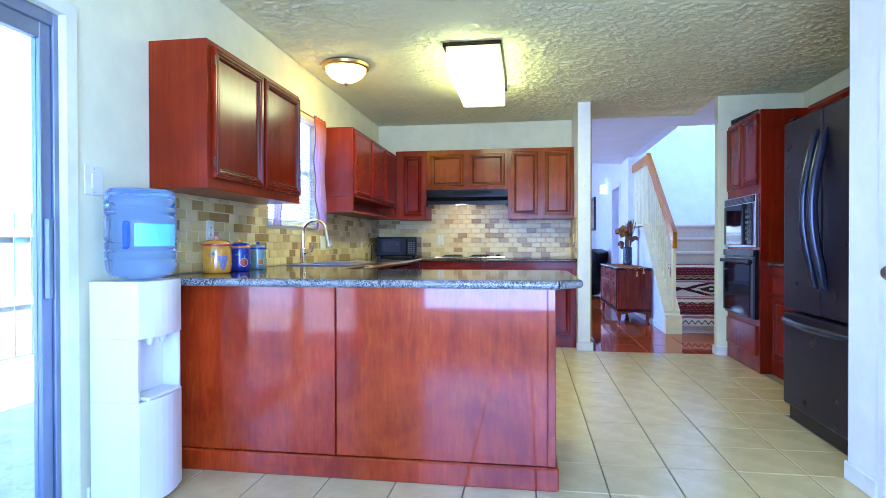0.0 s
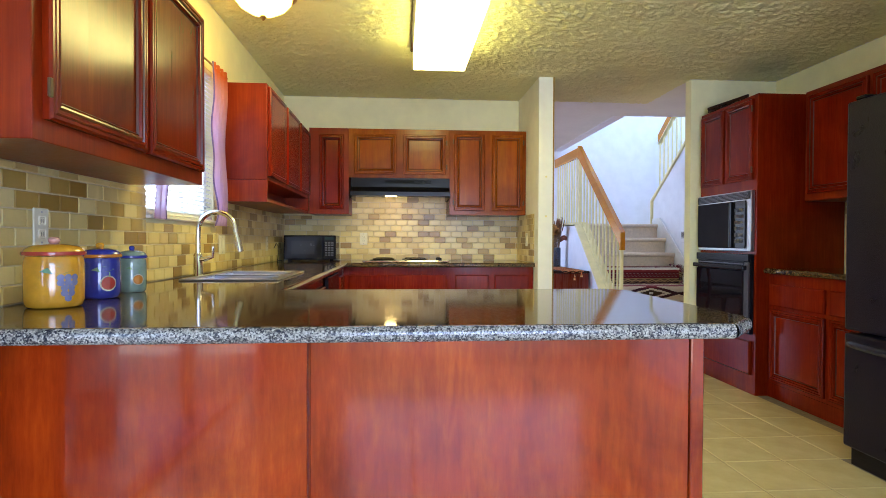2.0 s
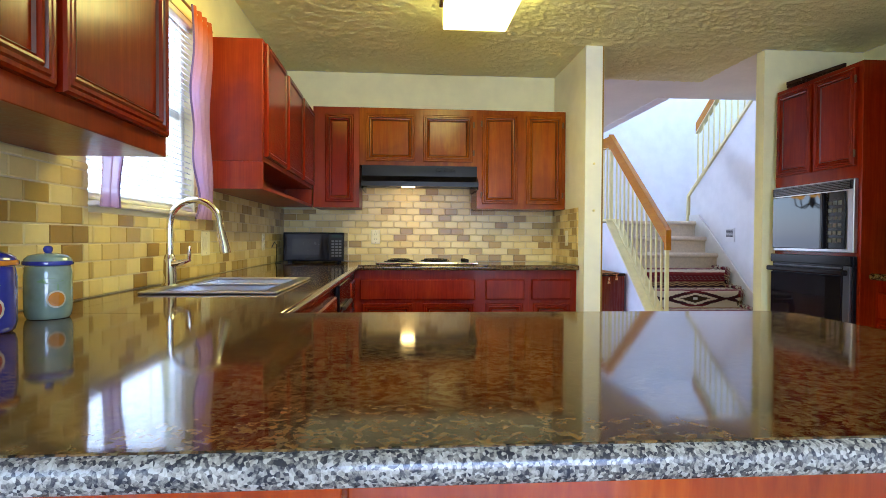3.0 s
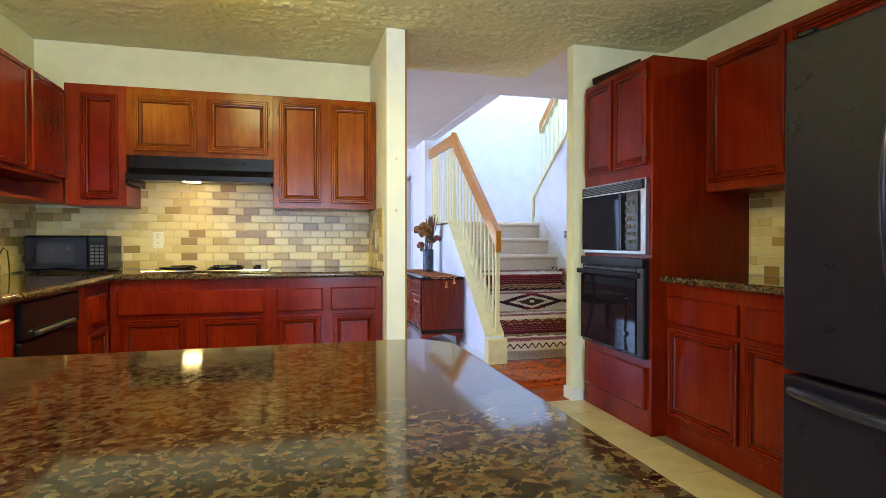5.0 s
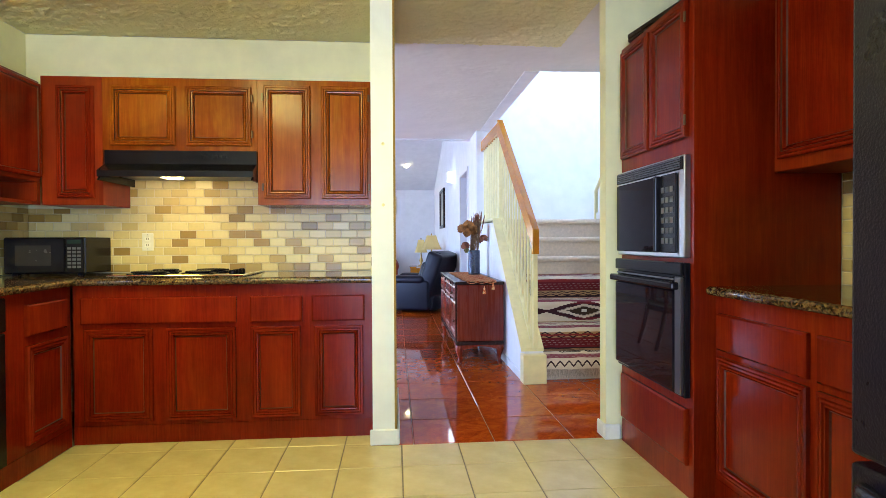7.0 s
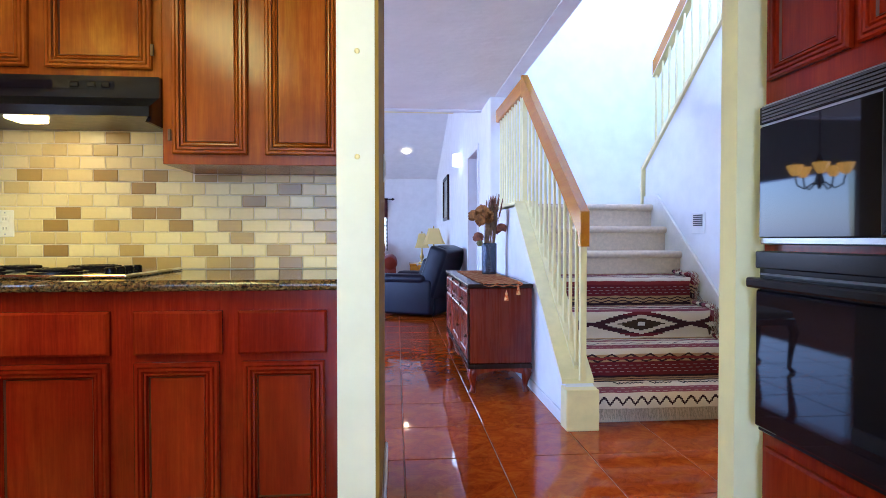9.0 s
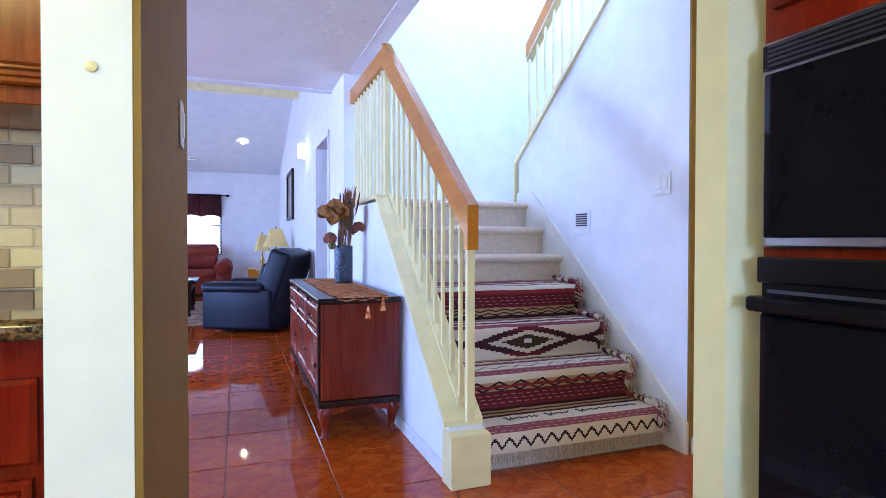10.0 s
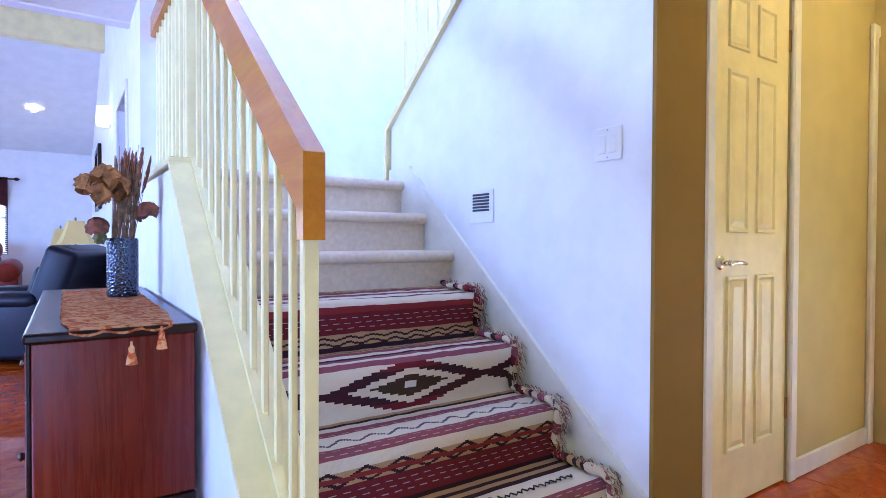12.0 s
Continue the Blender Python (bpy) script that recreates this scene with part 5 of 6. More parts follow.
part("display", B(0.362, -0.018, 0.19, 0.438, -0.0165, 0.212), plain("dark_display", (0.01, 0.03, 0.02), 0.2), mw)
for r in range(6):
    for c in range(3):
        part("key", B(0.362 + 0.027 * c, -0.0185, 0.045 + 0.022 * r, 0.382 + 0.027 * c, -0.0165, 0.059 + 0.022 * r), M["button"], mw)
for x in (0.03, 0.40):
    part("foot", B(x, 0.02, 0.0, x + 0.03, 0.05, 0.0115), M["black"], mw)
bm = tube(bmesh.new(), [(0.31, -0.55, 1.02), (0.33, -0.55, 1.06), (0.34, -0.53, 1.04), (0.335, -0.50, 0.97), (0.32, -0.46, 0.90), (0.31, -0.40, TOP + 0.006), (0.33, -0.33, TOP + 0.006)], 0.004, 6)
tagged(part("power_cord", bm, M["steel_dark"], smooth=60), "grey power cord behind the microwave", "cord")

# ---------- sink and faucet ----------
sk = thing("sink", pose(SK[0], SK[1], TOP), "double stainless steel sink set in the granite", "sink")
sw, sd = SK[2] - SK[0], SK[3] - SK[1]
for nm, y0, y1 in (("basin", 0.025, sd / 2 - 0.012), ("basin", sd / 2 + 0.012, sd - 0.025)):
    bm = bmesh.new()
    x0, x1 = 0.03, sw - 0.03
    t = [bm.verts.new(p) for p in ((x0, y0, 0.001), (x1, y0, 0.001), (x1, y1, 0.001), (x0, y1, 0.001))]
    b = [bm.verts.new(p) for p in ((x0 + 0.02, y0 + 0.02, -0.17), (x1 - 0.02, y0 + 0.02, -0.17), (x1 - 0.02, y1 - 0.02, -0.17), (x0 + 0.02, y1 - 0.02, -0.17))]
    for i in range(4):
        bm.faces.new((t[i], t[(i + 1) % 4], b[(i + 1) % 4], b[i]))
    bm.faces.new(b)
    part(nm, bm, M["steel"], sk)
bm = bmesh.new()
for bb in ((-0.02, -0.02, sw + 0.02, 0.025), (-0.02, sd - 0.025, sw + 0.02, sd + 0.02), (-0.02, 0.0251, 0.03, sd - 0.0251), (sw - 0.03, 0.0251, sw + 0.02, sd - 0.0251), (0.0301, sd / 2 - 0.012, sw - 0.0301, sd / 2 + 0.012)):
    box(bm, bb[0], bb[1], 0.001, bb[2], bb[3], 0.009, 0.003)
part("rim", bm, M["steel"], sk)
for y in (0.18, 0.48):
    part("drain", lathe(bmesh.new(), [(0.035, -0.168), (0.03, -0.166), (0.012, -0.167)], 16), M["chrome"], sk, "", pose(sw / 2, y, 0))
fc = thing("faucet", pose(0.355, -2.44, TOP + 0.001), "tall chrome gooseneck kitchen faucet", "faucet")
part("base", lathe(bmesh.new(), [(0.030, 0.0), (0.030, 0.006), (0.024, 0.014), (0.022, 0.10), (0.018, 0.115), (0.014, 0.12)], 20), M["chrome"], fc, smooth=40)
pts = [(0, 0, 0.10), (0, 0, 0.22)] + [(0.095 - 0.095 * math.cos(math.pi * i / 12), -0.02 * i / 12, 0.23 + 0.095 * math.sin(math.pi * i / 12)) for i in range(13)]
pts += [(0.197, -0.022, 0.20)]
part("neck", tube(bmesh.new(), pts, 0.0125, 14), M["chrome"], fc, smooth=60)
part("spray_head", tube(bmesh.new(), [(0.196, -0.022, 0.205), (0.204, -0.023, 0.17), (0.212, -0.024, 0.125)], [0.0145, 0.017, 0.021], 14), M["chrome"], fc, smooth=60)
part("lever", tube(bmesh.new(), [(0.015, -0.01, 0.085), (0.04, -0.012, 0.088), (0.075, -0.014, 0.098), (0.078, -0.014, 0.15)], [0.013, 0.013, 0.008, 0.006], 10), M["chrome"], fc, smooth=60)


# ---------- canisters ----------
def glaze(name, c):
    a = Mat(name, 0.12, 0, 0.5, 0.6)
    a.color(a.ramp(a.noise(14, 4, 0.6), (0.3, tuple(v * 0.75 for v in c)), (0.7, tuple(min(1, v * 1.15) for v in c))))
    return a.m


G = {k: glaze("glaze_" + k, c) for k, c in dict(yellow=(0.68, 0.33, 0.02), orange=(0.60, 0.22, 0.02), blue=(0.035, 0.045, 0.30), sage=(0.25, 0.34, 0.28), red=(0.42, 0.05, 0.03), green=(0.22, 0.36, 0.18), grape=(0.20, 0.20, 0.34), pink=(0.62, 0.32, 0.26), cream=(0.62, 0.55, 0.40)).items()}


def canister(x, y, r, h, body, lid, band, knob, fruit, label, turn):
    c = thing("canister", pose(x, y, TOP + 0.001, 0, 0, turn), label, "canister", "canisters on the worktop")
    part("pot", lathe(bmesh.new(), [(r * 0.86, 0.0), (r * 0.93, 0.004), (r * 0.99, h * 0.12), (r, h * 0.35), (r, h * 0.7), (r * 0.96, h * 0.80), (r * 0.93, h * 0.84)], 36), G[body], c, smooth=50)
    part("band", lathe(bmesh.new(), [(r * 0.96, h * 0.845), (r * 1.05, h * 0.86), (r * 1.07, h * 0.89), (r * 1.04, h * 0.92)], 36), G[band], c, "coloured rim of the lid", smooth=50)
    ld = part("lid", lathe(bmesh.new(), [(r * 1.0, h * 0.921), (r * 0.96, h * 0.96), (r * 0.8, h * 1.01), (r * 0.4, h * 1.045), (r * 0.15, h * 1.05)], 36), G[lid], c, smooth=50)
    part("knob", lathe(bmesh.new(), [(r * 0.14, h * 1.048), (r * 0.19, h * 1.08), (r * 0.21, h * 1.12), (r * 0.15, h * 1.155), (r * 0.04, h * 1.165)], 18), G[knob], ld, smooth=60)

    def patch(points, mat, an0, z0, off, nm):
        bm = bmesh.new()
        vs = [bm.verts.new(((r + off) * math.cos(an0 + px / r), (r + off) * math.sin(an0 + px / r), z0 + pz)) for px, pz in points]
        bm.faces.new(vs)
        part(nm, bm, G[mat], c)

    def disc(px, pz, rad, mat, off, nm="painted_fruit"):
        patch([(px + rad * math.cos(2 * math.pi * i / 14), pz + rad * math.sin(2 * math.pi * i / 14)) for i in range(14)], mat, 0.0, h * 0.40, off, nm)

    leaf = [(-0.9, 0.0), (-0.5, 0.22), (0.1, 0.30), (0.9, 0.05), (0.4, -0.12), (-0.3, -0.14)]
    lr = r * 0.62
    patch([(px * lr, pz * lr) for px, pz in leaf], "green", -0.05, h * 0.60, 0.0012, "painted_leaf")
    if fruit == "grapes":
        for row, n in enumerate((3, 3, 2, 2, 1)):
            for k in range(n):
                disc(r * (0.30 + (k - (n - 1) / 2) * 0.24), h * (0.10 - 0.085 * row), r * 0.125, "grape", 0.0014 + 0.0003 * ((k + row) % 3))
    else:
        disc(r * 0.20, -h * 0.08, r * 0.42, "cream", 0.0009)
        disc(r * 0.20, -h * 0.08, r * 0.34, fruit, 0.0015)
        patch([(-0.01 * r, 0), (0.06 * r, 0), (0.05 * r, h * 0.10), (0.0, h * 0.10)], "green", 0.22, h * 0.46, 0.0018, "painted_stalk")
    return c


canister(0.425, -3.735, 0.072, 0.165, "yellow", "yellow", "red", "pink", "grapes", "yellow glazed canister painted with grapes", -52)
canister(0.425, -3.50, 0.059, 0.150, "blue", "blue", "orange", "yellow", "red", "blue glazed canister painted with a red fruit", -52)
canister(0.425, -3.29, 0.047, 0.140, "sage", "sage", "blue", "blue", "orange", "sage green canister painted with an orange fruit", -52)

# ---------- sink window: frame, blind, curtain ----------
wd = thing("window_1", pose(XL - 0.07, (WY0 + WY1) / 2, WZ0), "white window with lowered blinds over the sink", "window", "", "structure")
ww, wh = WY1 - WY0, WZ1 - WZ0
for bb in ((-0.03, -ww / 2, 0, 0.03, -ww / 2 + 0.04, wh), (-0.03, ww / 2 - 0.04, 0, 0.03, ww / 2, wh), (-0.03, -ww / 2 + 0.04, 0, 0.03, ww / 2 - 0.04, 0.04), (-0.03, -ww / 2 + 0.04, wh - 0.04, 0.03, ww / 2 - 0.04, wh), (-0.02, -ww / 2 + 0.04, wh / 2 - 0.02, 0.02, ww / 2 - 0.04, wh / 2 + 0.02)):
    part("window_frame", B(*bb, bev=0.003), M["trim"], wd)
p = part("pane", B(-0.003, -ww / 2 + 0.04, 0.04, 0.003, ww / 2 - 0.04, wh - 0.04), M["glass"], wd)
p.visible_shadow = False
part("sill", B(0.03, -ww / 2 - 0.01, -0.018, 0.10, ww / 2 + 0.01, -0.001, bev=0.004), M["trim"], wd)
bl = thing("window_blind", pose(XL - 0.018, (WY0 + WY1) / 2, WZ0), "white horizontal slat blind in the sink window", "blind")
slat = None
for i in range(34):
    z = 0.03 + i * 0.0245
    if slat is None:
        slat = part("slat", B(-0.012, -ww / 2 + 0.006, -0.0007, 0.012, ww / 2 - 0.006, 0.0007), M["white_plastic"], bl, "", pose(0, 0, z, 0, 28, 0)).data
    else:
        link("slat", slat, bl, pose(0, 0, z, 0, 28, 0))
part("bottom_rail", B(-0.013, -ww / 2 + 0.006, 0.004, 0.013, ww / 2 - 0.006, 0.018, bev=0.003), M["white_plastic"], bl)
part("head_rail", B(-0.016, -ww / 2 + 0.004, wh - 0.03, 0.016, ww / 2 - 0.004, wh - 0.002, bev=0.003), M["white_plastic"], bl)
for y in (-0.28, 0.0, 0.28):
    part("cord", tube(bmesh.new(), [(0.014, y, 0.01), (0.014, y, wh - 0.03)], 0.0012, 5), M["white_plastic"], bl)

a = Mat("sheer_curtain", 0.8, 0, 0.2)
sepz = a.node("ShaderNodeSeparateXYZ", Vector=a.co)
sheer_col = a.ramp(sepz.outputs[2], (0.50, (0.55, 0.36, 0.62)), (0.76, (0.62, 0.26, 0.20)), (0.84, (0.55, 0.12, 0.02)))
a.color(sheer_col)
a.set(a.b, "Transmission_Weight", 0.0)
a.set(a.b, "Alpha", 0.80)
tr = a.t.nodes.new("ShaderNodeBsdfTranslucent")
a.t.links.new(sheer_col, tr.inputs["Color"])
mx = a.t.nodes.new("ShaderNodeMixShader")
mx.inputs[0].default_value = 0.45
out = a.t.nodes["Material Output"]
a.t.links.new(a.b.outputs[0], mx.inputs[1])
a.t.links.new(tr.outputs[0], mx.inputs[2])
a.t.links.new(mx.outputs[0], out.inputs["Surface"])
M["sheer"] = a.m
M["curtain_edge"] = plain("violet_curtain_edging", (0.16, 0.10, 0.22), 0.8)
cu = thing("curtain", pose(XL + 0.05, -1.95, WZ0), "sheer pink and orange ruffled curtain at the sink window", "curtain")


def drape(y0, y1, z0, z1, waves, edge, flip):
    """A gathered sheer; its inner edge swings in a wavy line."""
    bm, rows, side = bmesh.new(), [], []
    for j in range(41):
        t = j / 40
        z = z0 + (z1 - z0) * t
        inner = y0 + edge * (1 - t) ** 1.2 * (0.35 + 0.3 * math.sin(t * 17)) * (1 if not flip else -1)
        row = []
        for i in range(25):
            u = i / 24
            row.append(bm.verts.new((0.014 * math.sin(u * waves * 2 * math.pi) * (0.5 + 0.5 * t) + 0.008 * math.sin(9 * t), inner + (y1 - inner) * u, z)))
        side.append(row[0].co.copy() + Vector((0.002, 0, 0)))
        rows.append(row)
    for ra, rb in zip(rows, rows[1:]):
        for i in range(24):
            bm.faces.new((ra[i], ra[i + 1], rb[i + 1], rb[i]))
    part("panel", bm, M["sheer"], cu, smooth=80)
    part("edging", tube(bmesh.new(), side, 0.005, 6), M["curtain_edge"], cu, "violet scalloped edging", smooth=60)


drape(-0.20, 0.06, -0.03, 0.88, 4, 0.14, False)
drape(-0.80, -0.93, -0.02, 0.88, 2, 0.06, True)
part("rod", tube(bmesh.new(), [(0, -0.95, 0.86), (0, 0.07, 0.86)], 0.006, 8), M["brass"], cu)

# ---------- sliding door, outdoors ----------
M["alu"] = plain("blue_grey_aluminium", (0.24, 0.27, 0.36), 0.4, 0.6, vary=0.1)
sd_ = thing("sliding_door_1", pose(XL - 0.07, 0, 0), "aluminium sliding glass patio door", "door", "", "structure")
for nm, bb in (("jamb", (-0.05, SY1 - 0.025, 0, 0.05, SY1, SZ1)), ("jamb", (-0.05, SY0, 0, 0.05, SY0 + 0.055, SZ1)), ("head", (-0.05, SY0 + 0.055, SZ1 - 0.05, 0.05, SY1 - 0.025, SZ1)), ("track", (-0.05, SY0 + 0.055, 0, 0.05, SY1 - 0.025, 0.03)),
               ("stile", (0.005, SY1 - 0.075, 0.03, 0.04, SY1 - 0.026, SZ1 - 0.05)), ("stile", (0.005, -5.86, 0.03, 0.04, -5.80, SZ1 - 0.05)), ("stile", (-0.04, -5.84, 0.03, -0.005, -5.78, SZ1 - 0.05)),
               ("rail", (0.005, -5.80, 0.03, 0.04, SY1 - 0.075, 0.09)), ("rail", (0.005, -5.80, SZ1 - 0.11, 0.04, SY1 - 0.075, SZ1 - 0.05))):
    part(nm, B(*bb, bev=0.003), M["alu"], sd_)
for bb in ((0.020, -5.80, 0.09, 0.025, SY1 - 0.075, SZ1 - 0.11), (-0.025, SY0 + 0.055, 0.03, -0.020, -5.84, SZ1 - 0.05)):
    p = part("pane", B(*bb), M["glass"], sd_)
    p.visible_shadow = False
part("handle", B(0.041, SY1 - 0.065, 0.85, 0.065, SY1 - 0.045, 1.15, bev=0.006, seg=2), M["alu"], sd_, "upright pull handle")
structure("trim_sliding_door", boxes((XL, SY1, 0, XL + 0.014, SY1 + 0.05, SZ1 + 0.05), (XL, SY0, SZ1, XL + 0.014, SY1, SZ1 + 0.05)), M["trim"], "white casing of the sliding door")

a = Mat("patchy_gravel_yard", 0.95)
a.color(a.ramp(a.noise(2.5, 6, 0.7), (0.3, (0.46, 0.43, 0.35)), (0.7, (0.64, 0.60, 0.49))))
a.bump(a.voronoi(16), 0.8, 0.03)
structure("ground", boxes((-80, -80, -0.30, 80, 80, -0.12)), a.m, "pale gravel yard")
M["fence"] = wood("weathered_fence", (0.20, 0.19, 0.17), (0.28, 0.27, 0.25), (0.35, 0.34, 0.31), 0.85, 18, 1.0, 0.0)
fe = thing("yard_fence", pose(-3.2, -11.0, -0.12), "weathered grey wooden yard fence", "fence")
for i in range(56):
    part("board", B(-0.01, i * 0.20, 0.02, 0.01, i * 0.20 + 0.185, 1.50 + 0.02 * math.sin(i * 2.1), bev=0.004), M["fence"], fe)
for z in (0.55, 1.25):
    part("rail", B(0.011, 0, z, 0.05, 11.2, z + 0.085), M["fence"], fe)
for i in range(5):
    part("post", B(0.051, i * 2.75, 0, 0.14, i * 2.75 + 0.09, 1.45), M["fence"], fe)

# ---------- water cooler ----------
M["cooler_blue"] = bpy.data.materials.new("blue_bottle_plastic")
M["cooler_blue"].use_nodes = True
nb = M["cooler_blue"].node_tree.nodes["Principled BSDF"]
nb.inputs["Base Color"].default_value = (0.50, 0.66, 1.0, 1)
nb.inputs["Transmission Weight"].default_value = 0.9
nb.inputs["Roughness"].default_value = 0.08
nb.inputs["IOR"].default_value = 1.3
wc = thing("water_cooler", pose(0.305, -4.45, 0), "white floor-standing water cooler beside the peninsula", "water cooler")
CW, CD, CH = 0.243, 0.27, 0.905


def bowed(z0, z1, inset=0.0):
    poly = [(0, 0), (CW - 0.03, 0)] + [(CW - 0.03 + 0.03 * math.sin(math.pi * i / 8) - inset, CD * i / 8) for i in range(9)] + [(0, CD)]
    return prism(bmesh.new(), poly[:1] + poly[1:2] + poly[3:-2] + [(CW - 0.03, CD), (0, CD)], "z", z0, z1)


part("lower_cabinet", bowed(0.02, 0.43), M["white_plastic"], wc)
part("upper_cabinet", bowed(0.68, CH), M["white_plastic"], wc)
part("recess_back", B(0, 0, 0.431, CW - 0.11, CD, 0.679), M["white_plastic"], wc)
part("side_panel", B(CW - 0.11, 0, 0.431, CW - 0.035, 0.012, 0.679), M["white_plastic"], wc)
part("side_panel", B(CW - 0.11, CD - 0.012, 0.431, CW - 0.035, CD, 0.679), M["white_plastic"], wc)
part("drip_tray", B(CW - 0.10, 0.03, 0.4311, CW - 0.01, CD - 0.03, 0.445, bev=0.004), M["white_plastic"], wc)
for y, c in ((0.09, "red_tap"), (0.17, "blue_tap")):
    part("tap", lathe(bmesh.new(), [(0.016, 0.66), (0.016, 0.679), (0.010, 0.645)][::-1], 10, (CW - 0.05, y, 0)), M["white_plastic"], wc)
part("red_label", B(CW - 0.028, 0.03, 0.872, CW - 0.0195, 0.07, 0.885), plain("red_plastic", (0.6, 0.03, 0.03), 0.4), wc)
part("foot", B(0.01, 0.01, 0.0, CW - 0.04, CD - 0.01, 0.0195), M["black"], wc)
bo = thing("water_bottle", pose(0.305 + 0.125, -4.45 + 0.135, CH), "large blue translucent water bottle on the cooler", "bottle")
prof = [(0.03, 0.001), (0.06, 0.004), (0.115, 0.022), (0.130, 0.045)]
for k in range(8):
    z = 0.06 + k * 0.036
    prof += [(0.134, z), (0.134, z + 0.020), (0.128 if k not in (3, 4) else 0.134, z + 0.026)]
prof += [(0.132, 0.352), (0.118, 0.372), (0.05, 0.378)]
part("jug", lathe(bmesh.new(), prof, 40), M["cooler_blue"], bo, smooth=50)
part("grip", B(0.02, -0.142, 0.13, 0.05, -0.128, 0.24, bev=0.006), plain("dark_blue_plastic", (0.02, 0.06, 0.30), 0.3), bo, "moulded dark blue grip")
bm = bmesh.new()
for i in range(10):
    a0, a1 = -1.1 + 0.13 * i, -1.1 + 0.13 * (i + 1)
    q = [(0.1355 * math.cos(t), 0.1355 * math.sin(t), z) for t, z in ((a0, 0.14), (a1, 0.14), (a1, 0.23), (a0, 0.23))]
    bm.faces.new([bm.verts.new(p) for p in q])
part("sticker", bm, plain("pale_blue_sticker", (0.30, 0.68, 0.80), 0.4), bo, "pale blue paper label")

# ---------- pantry door ----------
pd = thing("door_2", pose(3.434, -3.994, 0.008, 0, 0, -90), "white six-panel pantry door with a round steel knob", "door", "", "structure")
pw_, ph_ = 0.752, 2.005
part("leaf", B(0, 0, 0, pw_, 0.035, ph_, bev=0.002), M["trim"], pd)
for x in (0.11, pw_ - 0.11 - 0.22):
    for z, h in ((0.20, 0.66), (1.02, 0.60), (1.70, 0.20)):
        part("panel", rings(bmesh.new(), x, z, 0.22, h, ((0, 0), (0.004, 0.008), (0.012, 0.008), (0.020, 0.001), (0.042, 0.007)), -0.0005), M["trim"], pd)
kn_ = part("knob", lathe(bmesh.new(), [(0.03, 0.0), (0.03, 0.006), (0.012, 0.012), (0.012, 0.03), (0.026, 0.045), (0.028, 0.058), (0.018, 0.068)], 20), M["steel"], pd, "round steel knob", pose(0.06, 0, 0.93, 90), smooth=45)
for bb in ((3.416, -3.99, 0, 3.43, -3.935, 2.075), (3.416, -4.805, 0, 3.43, -4.75, 2.075), (3.416, -4.75, 2.02, 3.43, -3.99, 2.075)):
    structure("trim_pantry", B(*bb, bev=0.004), M["trim"], "white pantry door casing")

for z in (1.293, 1.62):
    an = thing("wall_anchor", pose(2.574, -0.8005, z), "small white screw anchor in the short wall", "fastener", "anchors")
    part("cap", lathe(bmesh.new(), [(0.009, 0.0), (0.008, 0.003), (0.003, 0.005)], 10), M["trim_cream"], an, "", pose(0, 0, 0, 90))

# ---------- living room ----------
def leather(name, c):
    a = Mat(name, 0.42, 0, 0.28)
    a.color(a.ramp(a.noise(5, 5, 0.6), (0.3, tuple(v * 0.6 for v in c)), (0.7, c)))
    a.bump(a.voronoi(140), 0.2, 0.003)
    return a.m


M["leather_red"] = leather("red_leather", (0.26, 0.035, 0.014))
M["leather_blue"] = leather("dark_navy_leather", (0.006, 0.006, 0.014))


def cushion(bm, x0, y0, z0, x1, y1, z1, r=0.06):
    return box(bm, x0, y0, z0, x1, y1, z1, r, 4)


so = thing("sofa", pose(0.25, 9.25, 0), "red leather three-seat sofa under the window", "sofa")
part("base", cushion(bmesh.new(), 0.0, 0.02, 0.06, 2.42, 0.95, 0.36, 0.03), M["leather_red"], so, smooth=60)
for i in range(3):
    x = 0.22 + i * 0.66
    part("seat_cushion", cushion(bmesh.new(), x + 0.005, -0.02, 0.34, x + 0.655, 0.70, 0.50, 0.07), M["leather_red"], so, smooth=60)
    part("back_cushion", cushion(bmesh.new(), x + 0.005, 0.52, 0.48, x + 0.655, 0.90, 0.78, 0.10), M["leather_red"], so, smooth=60)
    part("head_cushion", cushion(bmesh.new(), x - 0.01, 0.58, 0.70, x + 0.67, 0.94, 0.97, 0.11), M["leather_red"], so, smooth=60)
for x in (-0.02, 2.18):
    part("arm", cushion(bmesh.new(), x, -0.02, 0.05, x + 0.26, 0.92, 0.52, 0.05), M["leather_red"], so, smooth=60)
    part("arm_roll", tube(bmesh.new(), [(x + 0.13, -0.06, 0.52), (x + 0.13, 0.0, 0.53), (x + 0.13, 0.80, 0.55)], [0.13, 0.16, 0.15], 18), M["leather_red"], so, smooth=60)
a = Mat("swirl_pillow_cloth", 0.9)
w = a.node("ShaderNodeTexWave", Vector=a.co, Scale=8.0, Distortion=12.0, Detail=1.0, Detail_Scale=1.5).outputs["Fac"]
a.color(a.mix(a.math('GREATER_THAN', w, 0.78), (0.30, 0.06, 0.035), (0.55, 0.42, 0.30)))
pi = part("throw_pillow", cushion(bmesh.new(), -0.22, -0.07, -0.15, 0.22, 0.07, 0.15, 0.065), a.m, None, "", pose(1.63, 9.62, 0.665, -18), smooth=60)
tagged(pi, "patterned red and cream throw pillow on the sofa", "pillow")

